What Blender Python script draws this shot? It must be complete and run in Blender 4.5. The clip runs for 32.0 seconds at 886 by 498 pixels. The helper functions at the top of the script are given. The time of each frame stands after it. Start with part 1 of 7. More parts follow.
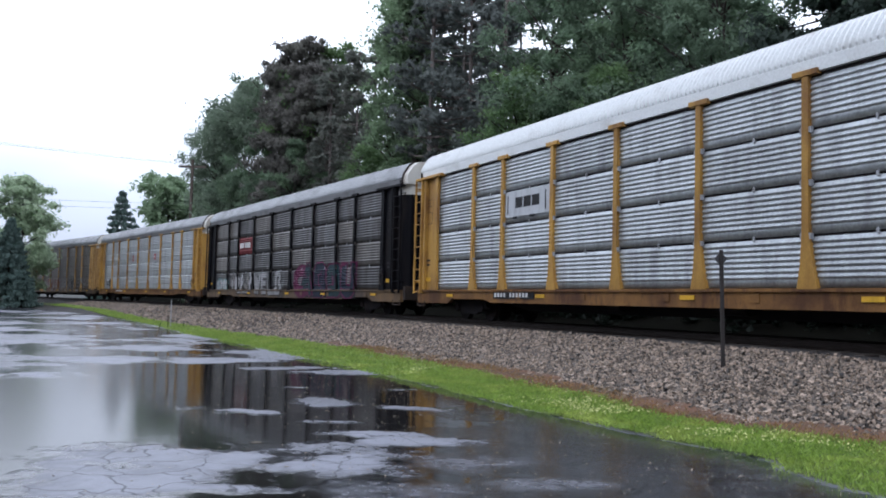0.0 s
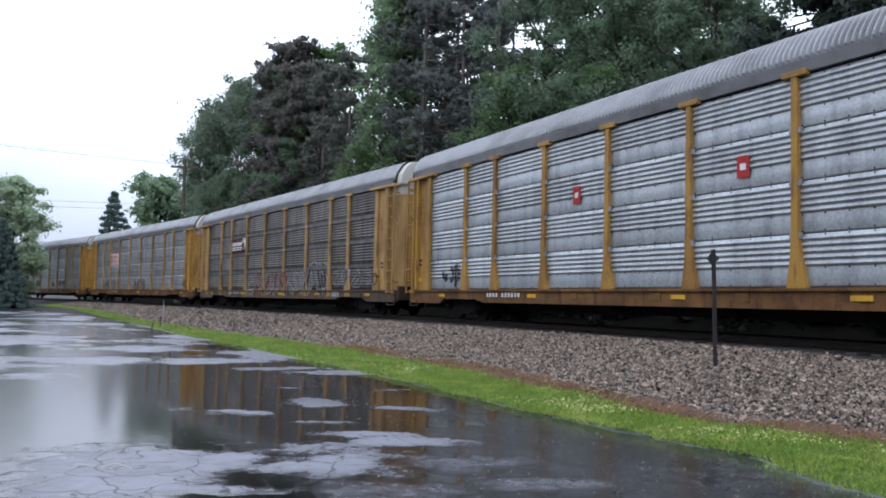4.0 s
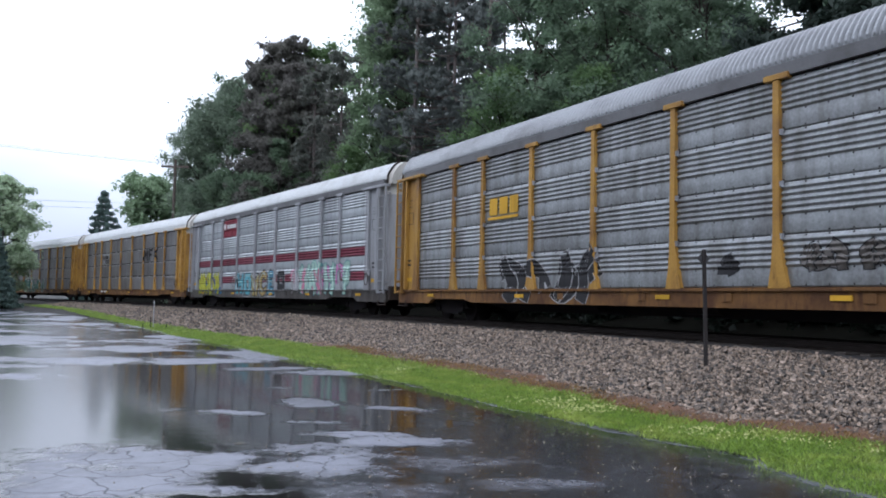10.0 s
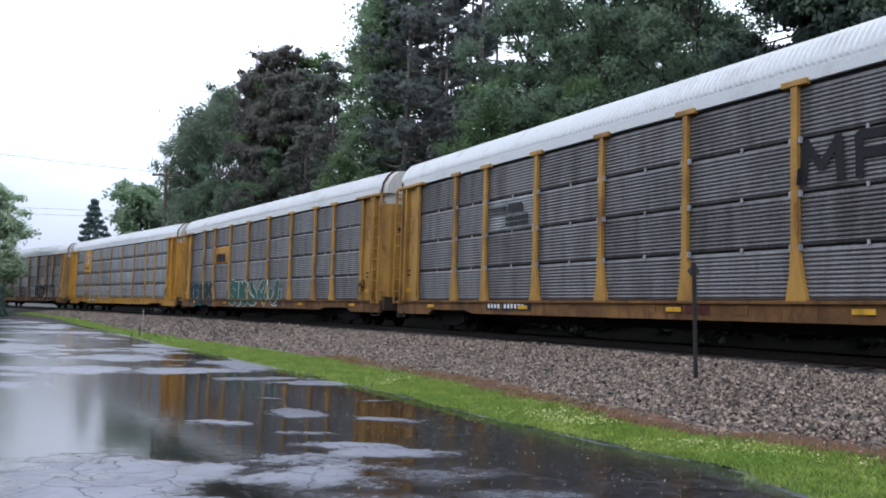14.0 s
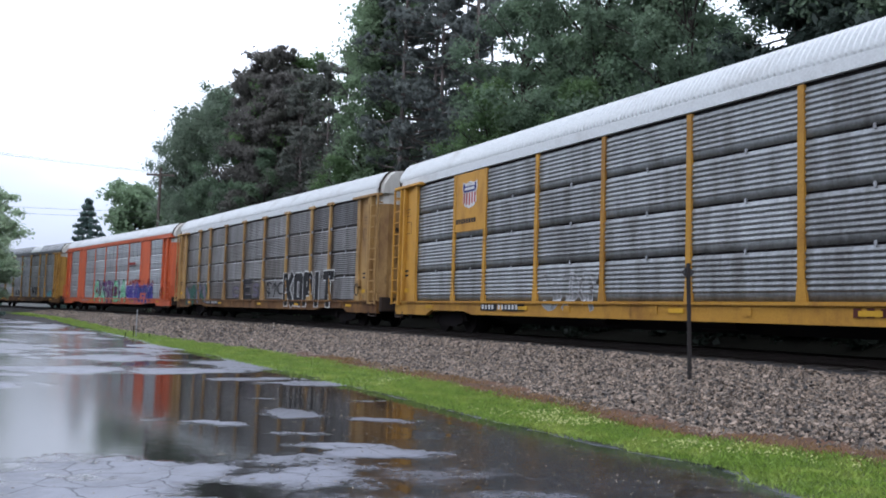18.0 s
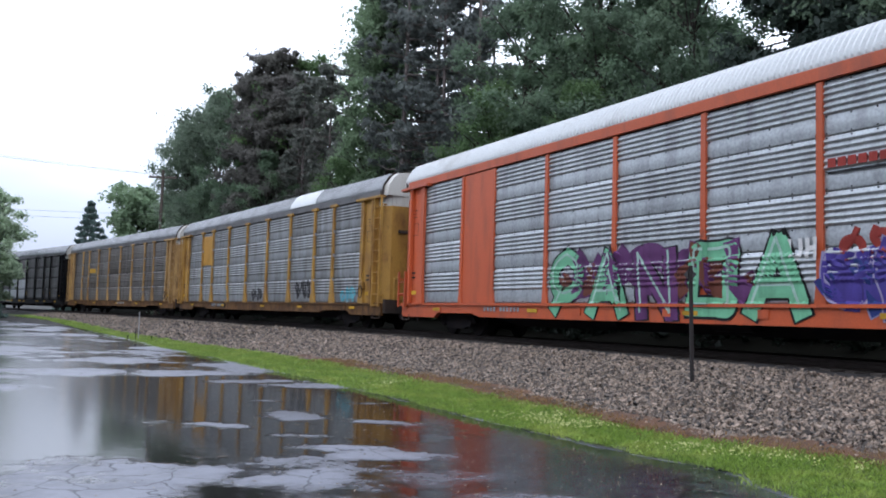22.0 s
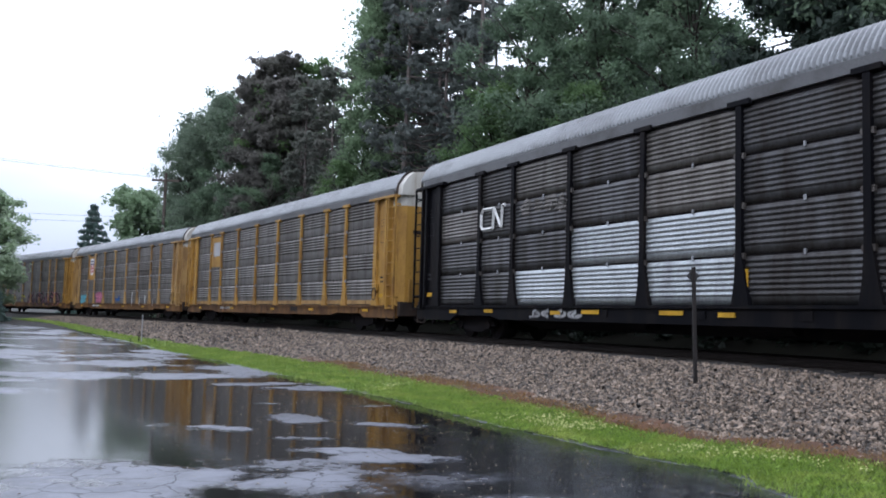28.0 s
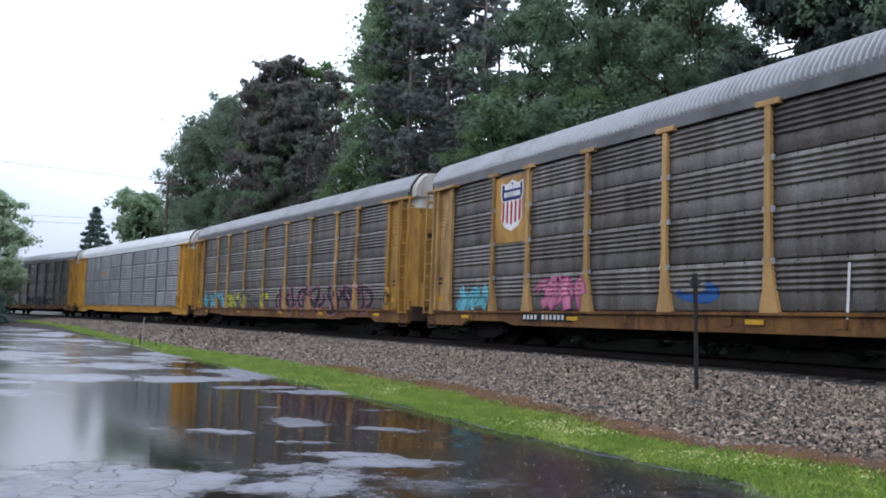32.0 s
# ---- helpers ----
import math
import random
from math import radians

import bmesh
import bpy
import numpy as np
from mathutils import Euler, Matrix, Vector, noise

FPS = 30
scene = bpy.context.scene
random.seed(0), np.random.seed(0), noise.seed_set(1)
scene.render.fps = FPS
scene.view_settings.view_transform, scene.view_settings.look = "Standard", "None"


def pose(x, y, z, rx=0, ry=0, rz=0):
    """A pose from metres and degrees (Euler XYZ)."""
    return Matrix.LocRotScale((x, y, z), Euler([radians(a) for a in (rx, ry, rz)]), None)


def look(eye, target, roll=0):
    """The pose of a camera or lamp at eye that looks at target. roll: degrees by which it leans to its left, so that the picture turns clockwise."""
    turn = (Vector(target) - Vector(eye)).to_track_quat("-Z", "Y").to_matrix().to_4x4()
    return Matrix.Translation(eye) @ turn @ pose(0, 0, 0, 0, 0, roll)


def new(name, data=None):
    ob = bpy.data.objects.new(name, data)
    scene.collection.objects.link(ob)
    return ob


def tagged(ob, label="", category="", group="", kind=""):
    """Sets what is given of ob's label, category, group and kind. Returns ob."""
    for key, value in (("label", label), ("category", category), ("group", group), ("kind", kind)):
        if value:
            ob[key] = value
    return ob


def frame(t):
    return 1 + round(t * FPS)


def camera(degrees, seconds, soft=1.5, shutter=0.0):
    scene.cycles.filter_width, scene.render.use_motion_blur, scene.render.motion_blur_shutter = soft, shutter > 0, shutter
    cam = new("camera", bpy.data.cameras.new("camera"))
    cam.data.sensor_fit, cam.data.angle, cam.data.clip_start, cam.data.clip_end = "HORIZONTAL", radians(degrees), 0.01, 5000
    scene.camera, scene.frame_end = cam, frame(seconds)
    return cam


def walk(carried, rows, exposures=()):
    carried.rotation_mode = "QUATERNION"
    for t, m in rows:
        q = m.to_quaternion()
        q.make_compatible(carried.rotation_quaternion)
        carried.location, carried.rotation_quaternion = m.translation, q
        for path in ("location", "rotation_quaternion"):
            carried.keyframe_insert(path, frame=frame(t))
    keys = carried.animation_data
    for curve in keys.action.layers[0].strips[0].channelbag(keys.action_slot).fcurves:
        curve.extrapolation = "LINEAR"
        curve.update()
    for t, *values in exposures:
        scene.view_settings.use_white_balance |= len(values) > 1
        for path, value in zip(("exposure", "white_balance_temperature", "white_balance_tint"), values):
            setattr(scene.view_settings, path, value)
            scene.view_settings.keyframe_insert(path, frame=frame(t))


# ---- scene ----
cam = camera(54.27, 32.0, soft=1.85)
EYE = (0.0, 0.0, 1.5)
# seconds and the camera's turn in degrees; it is held by hand on one spot
TURNS = (
    (0, 93.476, -1.398, -0.085), (0.5, 93.479, -1.275, -0.039), (1, 93.376, -1.234, -0.280), (1.5, 93.406, -1.360, -0.453),
    (2, 93.516, -1.388, -0.503), (2.5, 93.591, -1.350, -0.463), (3, 93.580, -1.320, -0.389), (3.5, 93.478, -1.308, -0.473),
    (5.5, 93.519, -1.238, -0.626), (6, 93.481, -1.343, -0.717), (6.5, 93.583, -1.403, -0.816), (7, 93.566, -1.346, -0.926),
    (7.5, 93.488, -1.265, -0.960), (8, 93.389, -1.321, -1.137), (8.5, 93.459, -1.407, -1.247), (9, 93.503, -1.385, -1.197),
    (9.5, 93.518, -1.303, -1.133), (10, 93.496, -1.259, -1.117), (10.5, 93.549, -1.382, -1.128), (11, 93.729, -1.573, -1.293),
    (11.5, 93.790, -1.579, -1.491), (12, 93.813, -1.529, -1.509), (12.5, 93.792, -1.584, -1.514), (13, 93.853, -1.744, -1.588),
    (13.5, 94.087, -1.735, -1.652), (14, 94.219, -1.637, -1.748), (14.5, 94.288, -1.744, -1.702), (16.5, 94.324, -1.733, -2.009),
    (17, 94.233, -1.701, -1.995), (17.5, 94.200, -1.789, -2.034), (18, 94.277, -1.759, -2.105), (18.5, 94.398, -1.711, -2.067),
    (19, 94.353, -1.649, -2.016), (19.5, 94.317, -1.645, -2.049), (20, 94.377, -1.785, -2.090), (20.5, 94.448, -1.720, -2.045),
    (21, 94.490, -1.698, -1.949), (21.5, 94.448, -1.690, -1.885), (22, 94.421, -1.746, -1.965), (22.5, 94.461, -1.813, -2.022),
    (23, 94.484, -1.751, -1.978), (23.5, 94.466, -1.587, -1.932), (24, 94.402, -1.604, -1.890), (24.5, 94.369, -1.740, -1.947),
    (25, 94.440, -1.691, -1.954), (25.5, 94.510, -1.591, -1.835), (27.5, 94.519, -1.660, -1.869), (28, 94.562, -1.590, -1.778),
    (28.5, 94.566, -1.568, -1.668), (29, 94.421, -1.563, -1.614), (29.5, 94.389, -1.595, -1.671), (30, 94.556, -1.588, -1.674),
    (30.5, 94.686, -1.617, -1.522), (31, 94.597, -1.581, -1.428), (31.5, 94.613, -1.833, -1.616), (32, 94.870, -1.966, -1.697),
)
walk(cam, [(t, pose(*EYE, rx, ry, rz)) for t, rx, ry, rz in TURNS], exposures=((0.0, -0.28, 5650, 12), (32.0, -0.28, 5650, 12)))

# ---- light: bright overcast sky after rain ----
SUN_EL, SUN_AZ = radians(52), radians(-120)
world = bpy.data.worlds.new("overcast")
scene.world = world
world.use_nodes = True
wt = world.node_tree
wt.nodes.clear()
w_out = wt.nodes.new("ShaderNodeOutputWorld")
w_bg = wt.nodes.new("ShaderNodeBackground")
w_sky = wt.nodes.new("ShaderNodeTexSky")
w_sky.sky_type, w_sky.sun_disc = "NISHITA", False
w_sky.sun_elevation, w_sky.sun_rotation, w_sky.dust_density = SUN_EL, radians(210), 4.0
w_sc = wt.nodes.new("ShaderNodeVectorMath")
w_sc.operation = "SCALE"
w_sc.inputs["Scale"].default_value = 0.10
w_geo = wt.nodes.new("ShaderNodeTexCoord")
w_sep = wt.nodes.new("ShaderNodeSeparateXYZ")
w_noise = wt.nodes.new("ShaderNodeTexNoise")
w_noise.inputs["Scale"].default_value, w_noise.inputs["Detail"].default_value = 2.2, 4.0
w_map = wt.nodes.new("ShaderNodeMapping")
w_map.inputs["Scale"].default_value = (1.0, 1.0, 3.0)
w_add = wt.nodes.new("ShaderNodeMath")
w_add.operation = "MULTIPLY_ADD"
w_add.inputs[1].default_value = 0.16
w_ramp = wt.nodes.new("ShaderNodeValToRGB")
ramp = w_ramp.color_ramp
ramp.elements[0].position, ramp.elements[0].color = 0.08, (0.30, 0.312, 0.35, 1)
ramp.elements[1].position, ramp.elements[1].color = 0.34, (1.08, 1.08, 1.10, 1)
mid = ramp.elements.new(0.20)
mid.color = (0.54, 0.555, 0.59, 1)
w_mix = wt.nodes.new("ShaderNodeMix")
w_mix.data_type = "RGBA"
w_mix.inputs["Factor"].default_value = 0.88
wl = wt.links.new
wl(w_geo.outputs["Generated"], w_sep.inputs[0])
wl(w_geo.outputs["Generated"], w_map.inputs[0])
wl(w_map.outputs[0], w_noise.inputs["Vector"])
wl(w_noise.outputs["Fac"], w_add.inputs[0])
wl(w_sep.outputs["Z"], w_add.inputs[2])
wl(w_add.outputs[0], w_ramp.inputs[0])
wl(w_sky.outputs[0], w_sc.inputs[0])
wl(w_sc.outputs[0], w_mix.inputs["A"])
wl(w_ramp.outputs[0], w_mix.inputs["B"])
wl(w_mix.outputs["Result"], w_bg.inputs["Color"])
wl(w_bg.outputs[0], w_out.inputs[0])
w_bg.inputs["Strength"].default_value = 2.3
sun = new("sun", bpy.data.lights.new("sun", "SUN"))
sun.data.energy, sun.data.angle, sun.data.color = 0.8, radians(30), (1.0, 0.98, 0.95)
sun.matrix_world = look((-40, -60, 120), (0, 20, 0))

# ---- materials ----
MATS = {}


def nodes_of(m):
    nt = m.node_tree
    return nt, nt.nodes["Principled BSDF"], nt.nodes.new, nt.links.new


def surface(name, base, second, rough=0.6, metal=0.0, scale=(3, 3, 3), fine=40.0, amount=0.6, bump=0.15, spread=0.12, spec=0.5, per_island=False, tone=0.77, wet=0.0, rust=0.0, mottle=0.5):
    """Two colours blended by large stains, fine grain on colour and relief, and a small shift from piece to piece."""
    if name in MATS:
        return MATS[name]
    base, second = tuple(v * tone for v in base), tuple(v * tone for v in second)
    m = bpy.data.materials.new(name)
    m.use_nodes = True
    nt, b, nn, ln = nodes_of(m)
    tc = nn("ShaderNodeTexCoord")
    info = nn("ShaderNodeObjectInfo")
    geo = nn("ShaderNodeNewGeometry")
    rnd = geo.outputs["Random Per Island"] if per_island else info.outputs["Random"]
    shift = nn("ShaderNodeVectorMath")
    shift.operation = "MULTIPLY_ADD"
    shift.inputs[1].default_value = (0, 0, 0) if per_island else (37.0, 19.0, 23.0)
    ln(info.outputs["Random"], shift.inputs[0])
    ln(tc.outputs["Object"], shift.inputs[2])
    mp = nn("ShaderNodeMapping")
    mp.inputs["Scale"].default_value = scale
    ln(shift.outputs[0], mp.inputs[0])
    big = nn("ShaderNodeTexNoise")
    big.inputs["Scale"].default_value, big.inputs["Detail"].default_value, big.inputs["Roughness"].default_value = 1.0, 5.0, 0.62
    ln(mp.outputs[0], big.inputs["Vector"])
    small = nn("ShaderNodeTexNoise")
    small.inputs["Scale"].default_value, small.inputs["Detail"].default_value = fine, 4.0
    ln(shift.outputs[0], small.inputs["Vector"])
    fac = nn("ShaderNodeMapRange")
    fac.inputs[1].default_value, fac.inputs[2].default_value = 0.68 - 0.35 * amount, 0.78 - 0.12 * amount
    ln(big.outputs["Fac"], fac.inputs[0])
    mix = nn("ShaderNodeMix")
    mix.data_type = "RGBA"
    mix.inputs["A"].default_value, mix.inputs["B"].default_value = (*base, 1), (*second, 1)
    ln(fac.outputs[0], mix.inputs["Factor"])
    hsv = nn("ShaderNodeHueSaturation")
    val = nn("ShaderNodeMath")
    val.operation = "MULTIPLY_ADD"
    val.inputs[1].default_value, val.inputs[2].default_value = 2 * spread, 1 - spread
    ln(rnd, val.inputs[0])
    grain = nn("ShaderNodeMath")
    grain.operation = "MULTIPLY_ADD"
    grain.inputs[1].default_value = mottle
    ln(small.outputs["Fac"], grain.inputs[0])
    sub = nn("ShaderNodeMath")
    sub.operation = "SUBTRACT"
    sub.inputs[1].default_value = 0.5 * mottle
    ln(val.outputs[0], sub.inputs[0])
    ln(sub.outputs[0], grain.inputs[2])
    ln(grain.outputs[0], hsv.inputs["Value"])
    if rust:
        # ragged brown stains that have run down
        rmap = nn("ShaderNodeMapping")
        rmap.inputs["Scale"].default_value = (3.1, 3.1, 0.75)
        ln(shift.outputs[0], rmap.inputs[0])
        rn = nn("ShaderNodeTexNoise")
        rn.inputs["Scale"].default_value, rn.inputs["Detail"].default_value, rn.inputs["Roughness"].default_value = 1.0, 8.0, 0.7
        ln(rmap.outputs[0], rn.inputs["Vector"])
        rf = nn("ShaderNodeMapRange")
        rf.inputs[1].default_value, rf.inputs[2].default_value, rf.inputs[4].default_value = 0.66 - 0.1 * rust, 0.78 - 0.1 * rust, 0.85
        ln(rn.outputs["Fac"], rf.inputs[0])
        rmix = nn("ShaderNodeMix")
        rmix.data_type = "RGBA"
        rmix.inputs["B"].default_value = (0.055, 0.024, 0.012, 1)
        ln(rf.outputs[0], rmix.inputs["Factor"])
        ln(mix.outputs["Result"], rmix.inputs["A"])
        ln(rmix.outputs["Result"], hsv.inputs["Color"])
    else:
        ln(mix.outputs["Result"], hsv.inputs["Color"])
    ln(hsv.outputs[0], b.inputs["Base Color"])
    rr = nn("ShaderNodeMapRange")
    rr.inputs[3].default_value, rr.inputs[4].default_value = rough * 0.85, min(1.0, rough * 1.2)
    ln(big.outputs["Fac"], rr.inputs[0])
    ln(rr.outputs[0], b.inputs["Roughness"])
    b.inputs["Metallic"].default_value = metal
    b.inputs["Specular IOR Level"].default_value = spec
    b.inputs["Coat Weight"].default_value, b.inputs["Coat Roughness"].default_value = wet, 0.12
    if bump:
        bp = nn("ShaderNodeBump")
        bp.inputs["Strength"].default_value, bp.inputs["Distance"].default_value = bump, 0.01
        ln(small.outputs["Fac"], bp.inputs["Height"])
        ln(bp.outputs[0], b.inputs["Normal"])
    MATS[name] = m
    return m


STREAK = (2.2, 2.2, 0.35)
YELLOW = surface("weathered_yellow_paint", (0.43, 0.245, 0.052), (0.21, 0.105, 0.033), 0.5, spec=0.22, scale=(1.3, 1.3, 0.6), amount=0.7, fine=25, rust=0.7)
YELLOW_PALE = surface("faded_yellow_paint", (0.45, 0.285, 0.108), (0.23, 0.13, 0.055), 0.55, spec=0.22, scale=(1.3, 1.3, 0.6), amount=0.8, fine=25, rust=0.9)
YELLOW_NEW = surface("bright_yellow_paint", (0.51, 0.27, 0.04), (0.28, 0.135, 0.03), 0.5, spec=0.22, scale=(1.3, 1.3, 0.6), amount=0.6, fine=25, rust=0.35)
ORANGE = surface("orange_paint", (0.52, 0.095, 0.024), (0.34, 0.075, 0.03), 0.5, scale=STREAK, amount=0.55, fine=25, rust=0.2)
BLACK_FRAME = surface("black_paint", (0.006, 0.006, 0.008), (0.018, 0.015, 0.014), 0.5, scale=STREAK, amount=0.6, spec=0.06)
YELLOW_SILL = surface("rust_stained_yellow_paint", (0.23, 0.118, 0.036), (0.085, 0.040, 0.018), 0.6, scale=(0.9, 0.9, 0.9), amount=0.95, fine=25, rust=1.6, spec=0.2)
END_GRIME = surface("grimy_rust", (0.045, 0.026, 0.017), (0.018, 0.014, 0.012), 0.8, scale=(2, 2, 2), amount=0.8)
GREY_FRAME = surface("grey_paint", (0.33, 0.34, 0.36), (0.18, 0.17, 0.17), 0.5, scale=STREAK, amount=0.6)
SILVER = surface("galvanised_bright", (0.50, 0.53, 0.55), (0.33, 0.345, 0.36), 0.42, 0.72, STREAK, 15, 0.6, 0.06, 0.10, spec=0.25, wet=0.05, mottle=0.85)
GREYZINC = surface("galvanised_grey", (0.345, 0.362, 0.372), (0.20, 0.198, 0.196), 0.46, 0.66, STREAK, 15, 0.75, 0.08, 0.12, spec=0.22, wet=0.04, mottle=0.85)
DULL = surface("galvanised_dull", (0.200, 0.188, 0.177), (0.104, 0.092, 0.081), 0.46, 0.62, STREAK, 15, 0.85, 0.08, 0.16, spec=0.2, wet=0.05, mottle=0.85)
GRIMY = surface("galvanised_grimy", (0.138, 0.125, 0.115), (0.058, 0.047, 0.041), 0.40, 0.5, STREAK, 15, 0.85, 0.12, 0.22, spec=0.2, wet=0.02, mottle=0.85)
SOOTY = surface("galvanised_sooty", (0.105, 0.104, 0.108), (0.046, 0.040, 0.036), 0.40, 0.55, STREAK, 15, 0.8, 0.1, 0.28, spec=0.2, wet=0.04, mottle=0.85)
ROOF_WHITE = surface("roof_white", (0.54, 0.56, 0.565), (0.43, 0.435, 0.43), 0.45, 0.0, (0.8, 0.8, 0.8), 20, 0.4, 0.0, 0.05, tone=0.95)
ROOF_GREY = surface("roof_zinc", (0.275, 0.286, 0.298), (0.19, 0.192, 0.20), 0.40, 0.45, (0.7, 0.7, 1.2), 20, 0.6, 0.06, 0.06, tone=0.9)
EAVE_GREY = surface("eaves_steel", (0.13, 0.13, 0.135), (0.07, 0.066, 0.064), 0.5, 0.3, (1.2, 1.2, 1.2), 20, 0.6, 0.06, 0.06)
WHITE = surface("white_paint", (0.56, 0.55, 0.51), (0.38, 0.34, 0.28), 0.5, scale=STREAK, amount=0.6, rust=0.45)
# near black, so that shade under and inside the cars is part of the colour
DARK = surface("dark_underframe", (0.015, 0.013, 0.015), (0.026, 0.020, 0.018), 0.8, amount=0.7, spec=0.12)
STEEL = surface("rail_steel", (0.032, 0.024, 0.021), (0.022, 0.016, 0.013), 0.6, 0.3, amount=0.6, spec=0.2)
TIE = surface("creosote_timber", (0.05, 0.04, 0.033), (0.085, 0.07, 0.06), 0.85, amount=0.7)
# oil-stained bed, with the shade under the train put into its colour
OILY_SHADE = surface("oily_shaded_ballast", (0.026, 0.022, 0.021), (0.016, 0.014, 0.014), 0.95, fine=30, amount=0.7, bump=1.0)
# bed below the loose stones, near black to paint the shadows in their gaps
SHADED_BED = surface("shaded_ballast_bed", (0.018, 0.015, 0.013), (0.010, 0.009, 0.008), 0.9, scale=(1.5, 1.5, 1.5), fine=30, amount=0.7, bump=1.0)
STONE = surface("ballast_stone", (0.215, 0.164, 0.123), (0.029, 0.022, 0.017), 0.55, scale=(9, 9, 9), fine=60, amount=0.65, bump=0.25, spread=1.0, per_island=True)
LITTER = surface("leaf_litter", (0.112, 0.047, 0.017), (0.045, 0.026, 0.012), 0.95, scale=(2, 2, 2), fine=25, amount=0.7, bump=0.8)
# soil colour lowered to hold the shade of the wood
FLOOR = surface("shaded_forest_floor", (0.016, 0.017, 0.011), (0.012, 0.010, 0.009), 0.95, scale=(0.7, 0.7, 0.7), fine=8, amount=0.5, bump=0.8)
STRAW = surface("dry_grass_blades", (0.24, 0.135, 0.045), (0.17, 0.13, 0.04), 0.6, scale=(0.8, 0.8, 0.8), fine=5, amount=0.5, bump=0, spread=0.3, per_island=True)
# earth almost black: the shade behind the track is in the colour
BANK = surface("shaded_bank_earth", (0.008, 0.008, 0.006), (0.006, 0.005, 0.0045), 0.95, scale=(0.7, 0.7, 0.7), fine=8, amount=0.5, bump=0.8, spec=0.03)
SOIL = surface("grassy_soil", (0.085, 0.115, 0.028), (0.085, 0.075, 0.028), 0.95, scale=(1.5, 1.5, 1.5), fine=12, amount=0.5, bump=0.8)
GRASS = surface("grass_blades", (0.198, 0.31, 0.038), (0.36, 0.44, 0.082), 0.55, scale=(1.3, 1.3, 1.3), fine=7, amount=0.6, bump=0, spread=0.42, per_island=True)
CLOVER = surface("clover_flowers", (0.58, 0.60, 0.24), (0.50, 0.54, 0.17), 0.7, bump=0, spread=0.15, per_island=True)
PINE_BARK = surface("pine_bark", (0.175, 0.145, 0.132), (0.09, 0.072, 0.066), 0.9, scale=(3, 3, 0.6), fine=12, amount=0.6, bump=0.9)
BARK = surface("bark", (0.07, 0.055, 0.047), (0.035, 0.028, 0.025), 0.9, scale=(3, 3, 0.6), fine=12, amount=0.7, bump=0.9)
WOODPOLE = surface("weathered_pole", (0.11, 0.085, 0.07), (0.06, 0.05, 0.042), 0.85, scale=(3, 3, 0.4), amount=0.6)
WIRE = surface("cable_black", (0.03, 0.03, 0.034), (0.05, 0.05, 0.05), 0.6, bump=0)


def leaf_material(name, base, second):
    m = surface(name, base, second, 0.55, scale=(0.35, 0.35, 0.35), fine=2.5, amount=0.6, bump=0, spread=0.15, per_island=True, spec=0.3, tone=1.26)
    nt, b, nn, ln = nodes_of(m)
    tr = nn("ShaderNodeBsdfTranslucent")
    mx = nn("ShaderNodeMixShader")
    mx.inputs[0].default_value = 0.58
    ln(b.inputs["Base Color"].links[0].from_socket, tr.inputs["Color"])
    ln(b.outputs[0], mx.inputs[1])
    ln(tr.outputs[0], mx.inputs[2])
    ln(mx.outputs[0], nt.nodes["Material Output"].inputs["Surface"])
    return m


# greens lightened and greyed to hold some of the haze over the trees
LEAF_DEEP = leaf_material("leaves_deep", (0.118, 0.166, 0.110), (0.148, 0.20, 0.124))
LEAF_MID = leaf_material("leaves_mid", (0.116, 0.168, 0.106), (0.146, 0.205, 0.118))
LEAF_LIGHT = leaf_material("leaves_light", (0.165, 0.23, 0.135), (0.20, 0.265, 0.16))
NEEDLE = leaf_material("needles", (0.118, 0.132, 0.124), (0.142, 0.158, 0.140))
LEAF_RED = leaf_material("leaves_bronze", (0.138, 0.15, 0.128), (0.162, 0.15, 0.134))
# palest green: distance haze is put into the leaf colour
LEAF_HAZY = leaf_material("leaves_hazy", (0.30, 0.37, 0.25), (0.36, 0.43, 0.30))
LEAF_REAR = leaf_material("leaves_rear", (0.145, 0.18, 0.15), (0.165, 0.195, 0.16))
LEAF_COPPER = leaf_material("leaves_copper", (0.118, 0.112, 0.102), (0.130, 0.130, 0.108))
LEAF_WILLOW = leaf_material("leaves_willow", (0.150, 0.190, 0.138), (0.175, 0.225, 0.155))
LEAF_SPRING = leaf_material("leaves_spring", (0.098, 0.155, 0.068), (0.122, 0.182, 0.076))
LEAF_DARK = leaf_material("leaves_dark", (0.045, 0.062, 0.050), (0.055, 0.075, 0.058))
# near-black green: shade behind and below the train is put into the leaf colour
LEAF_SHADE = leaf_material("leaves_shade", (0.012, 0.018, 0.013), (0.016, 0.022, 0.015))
SPRUCE = leaf_material("spruce_needles", (0.10, 0.145, 0.13), (0.12, 0.165, 0.145))


def paint(name, c, rough=0.5):
    return surface("paint_" + name, c, tuple(v * 0.6 for v in c), rough + 0.12, scale=STREAK, amount=0.6, bump=0.03, spec=0.2)


# ---- mesh helpers ----
def mesh_np(name, verts, faces, mats=(), idx=None, smooth=False):
    me = bpy.data.meshes.new(name)
    verts, faces = np.asarray(verts, float), np.asarray(faces, int)
    n, k = faces.shape
    me.vertices.add(len(verts))
    me.vertices.foreach_set("co", verts.ravel())
    me.loops.add(n * k)
    me.loops.foreach_set("vertex_index", faces.ravel())
    me.polygons.add(n)
    me.polygons.foreach_set("loop_start", np.arange(0, n * k, k))
    if idx is not None:
        me.polygons.foreach_set("material_index", np.asarray(idx, int))
    me.polygons.foreach_set("use_smooth", np.full(n, smooth))
    me.update(calc_edges=True)
    me.validate()
    for m in mats:
        me.materials.append(m)
    return me


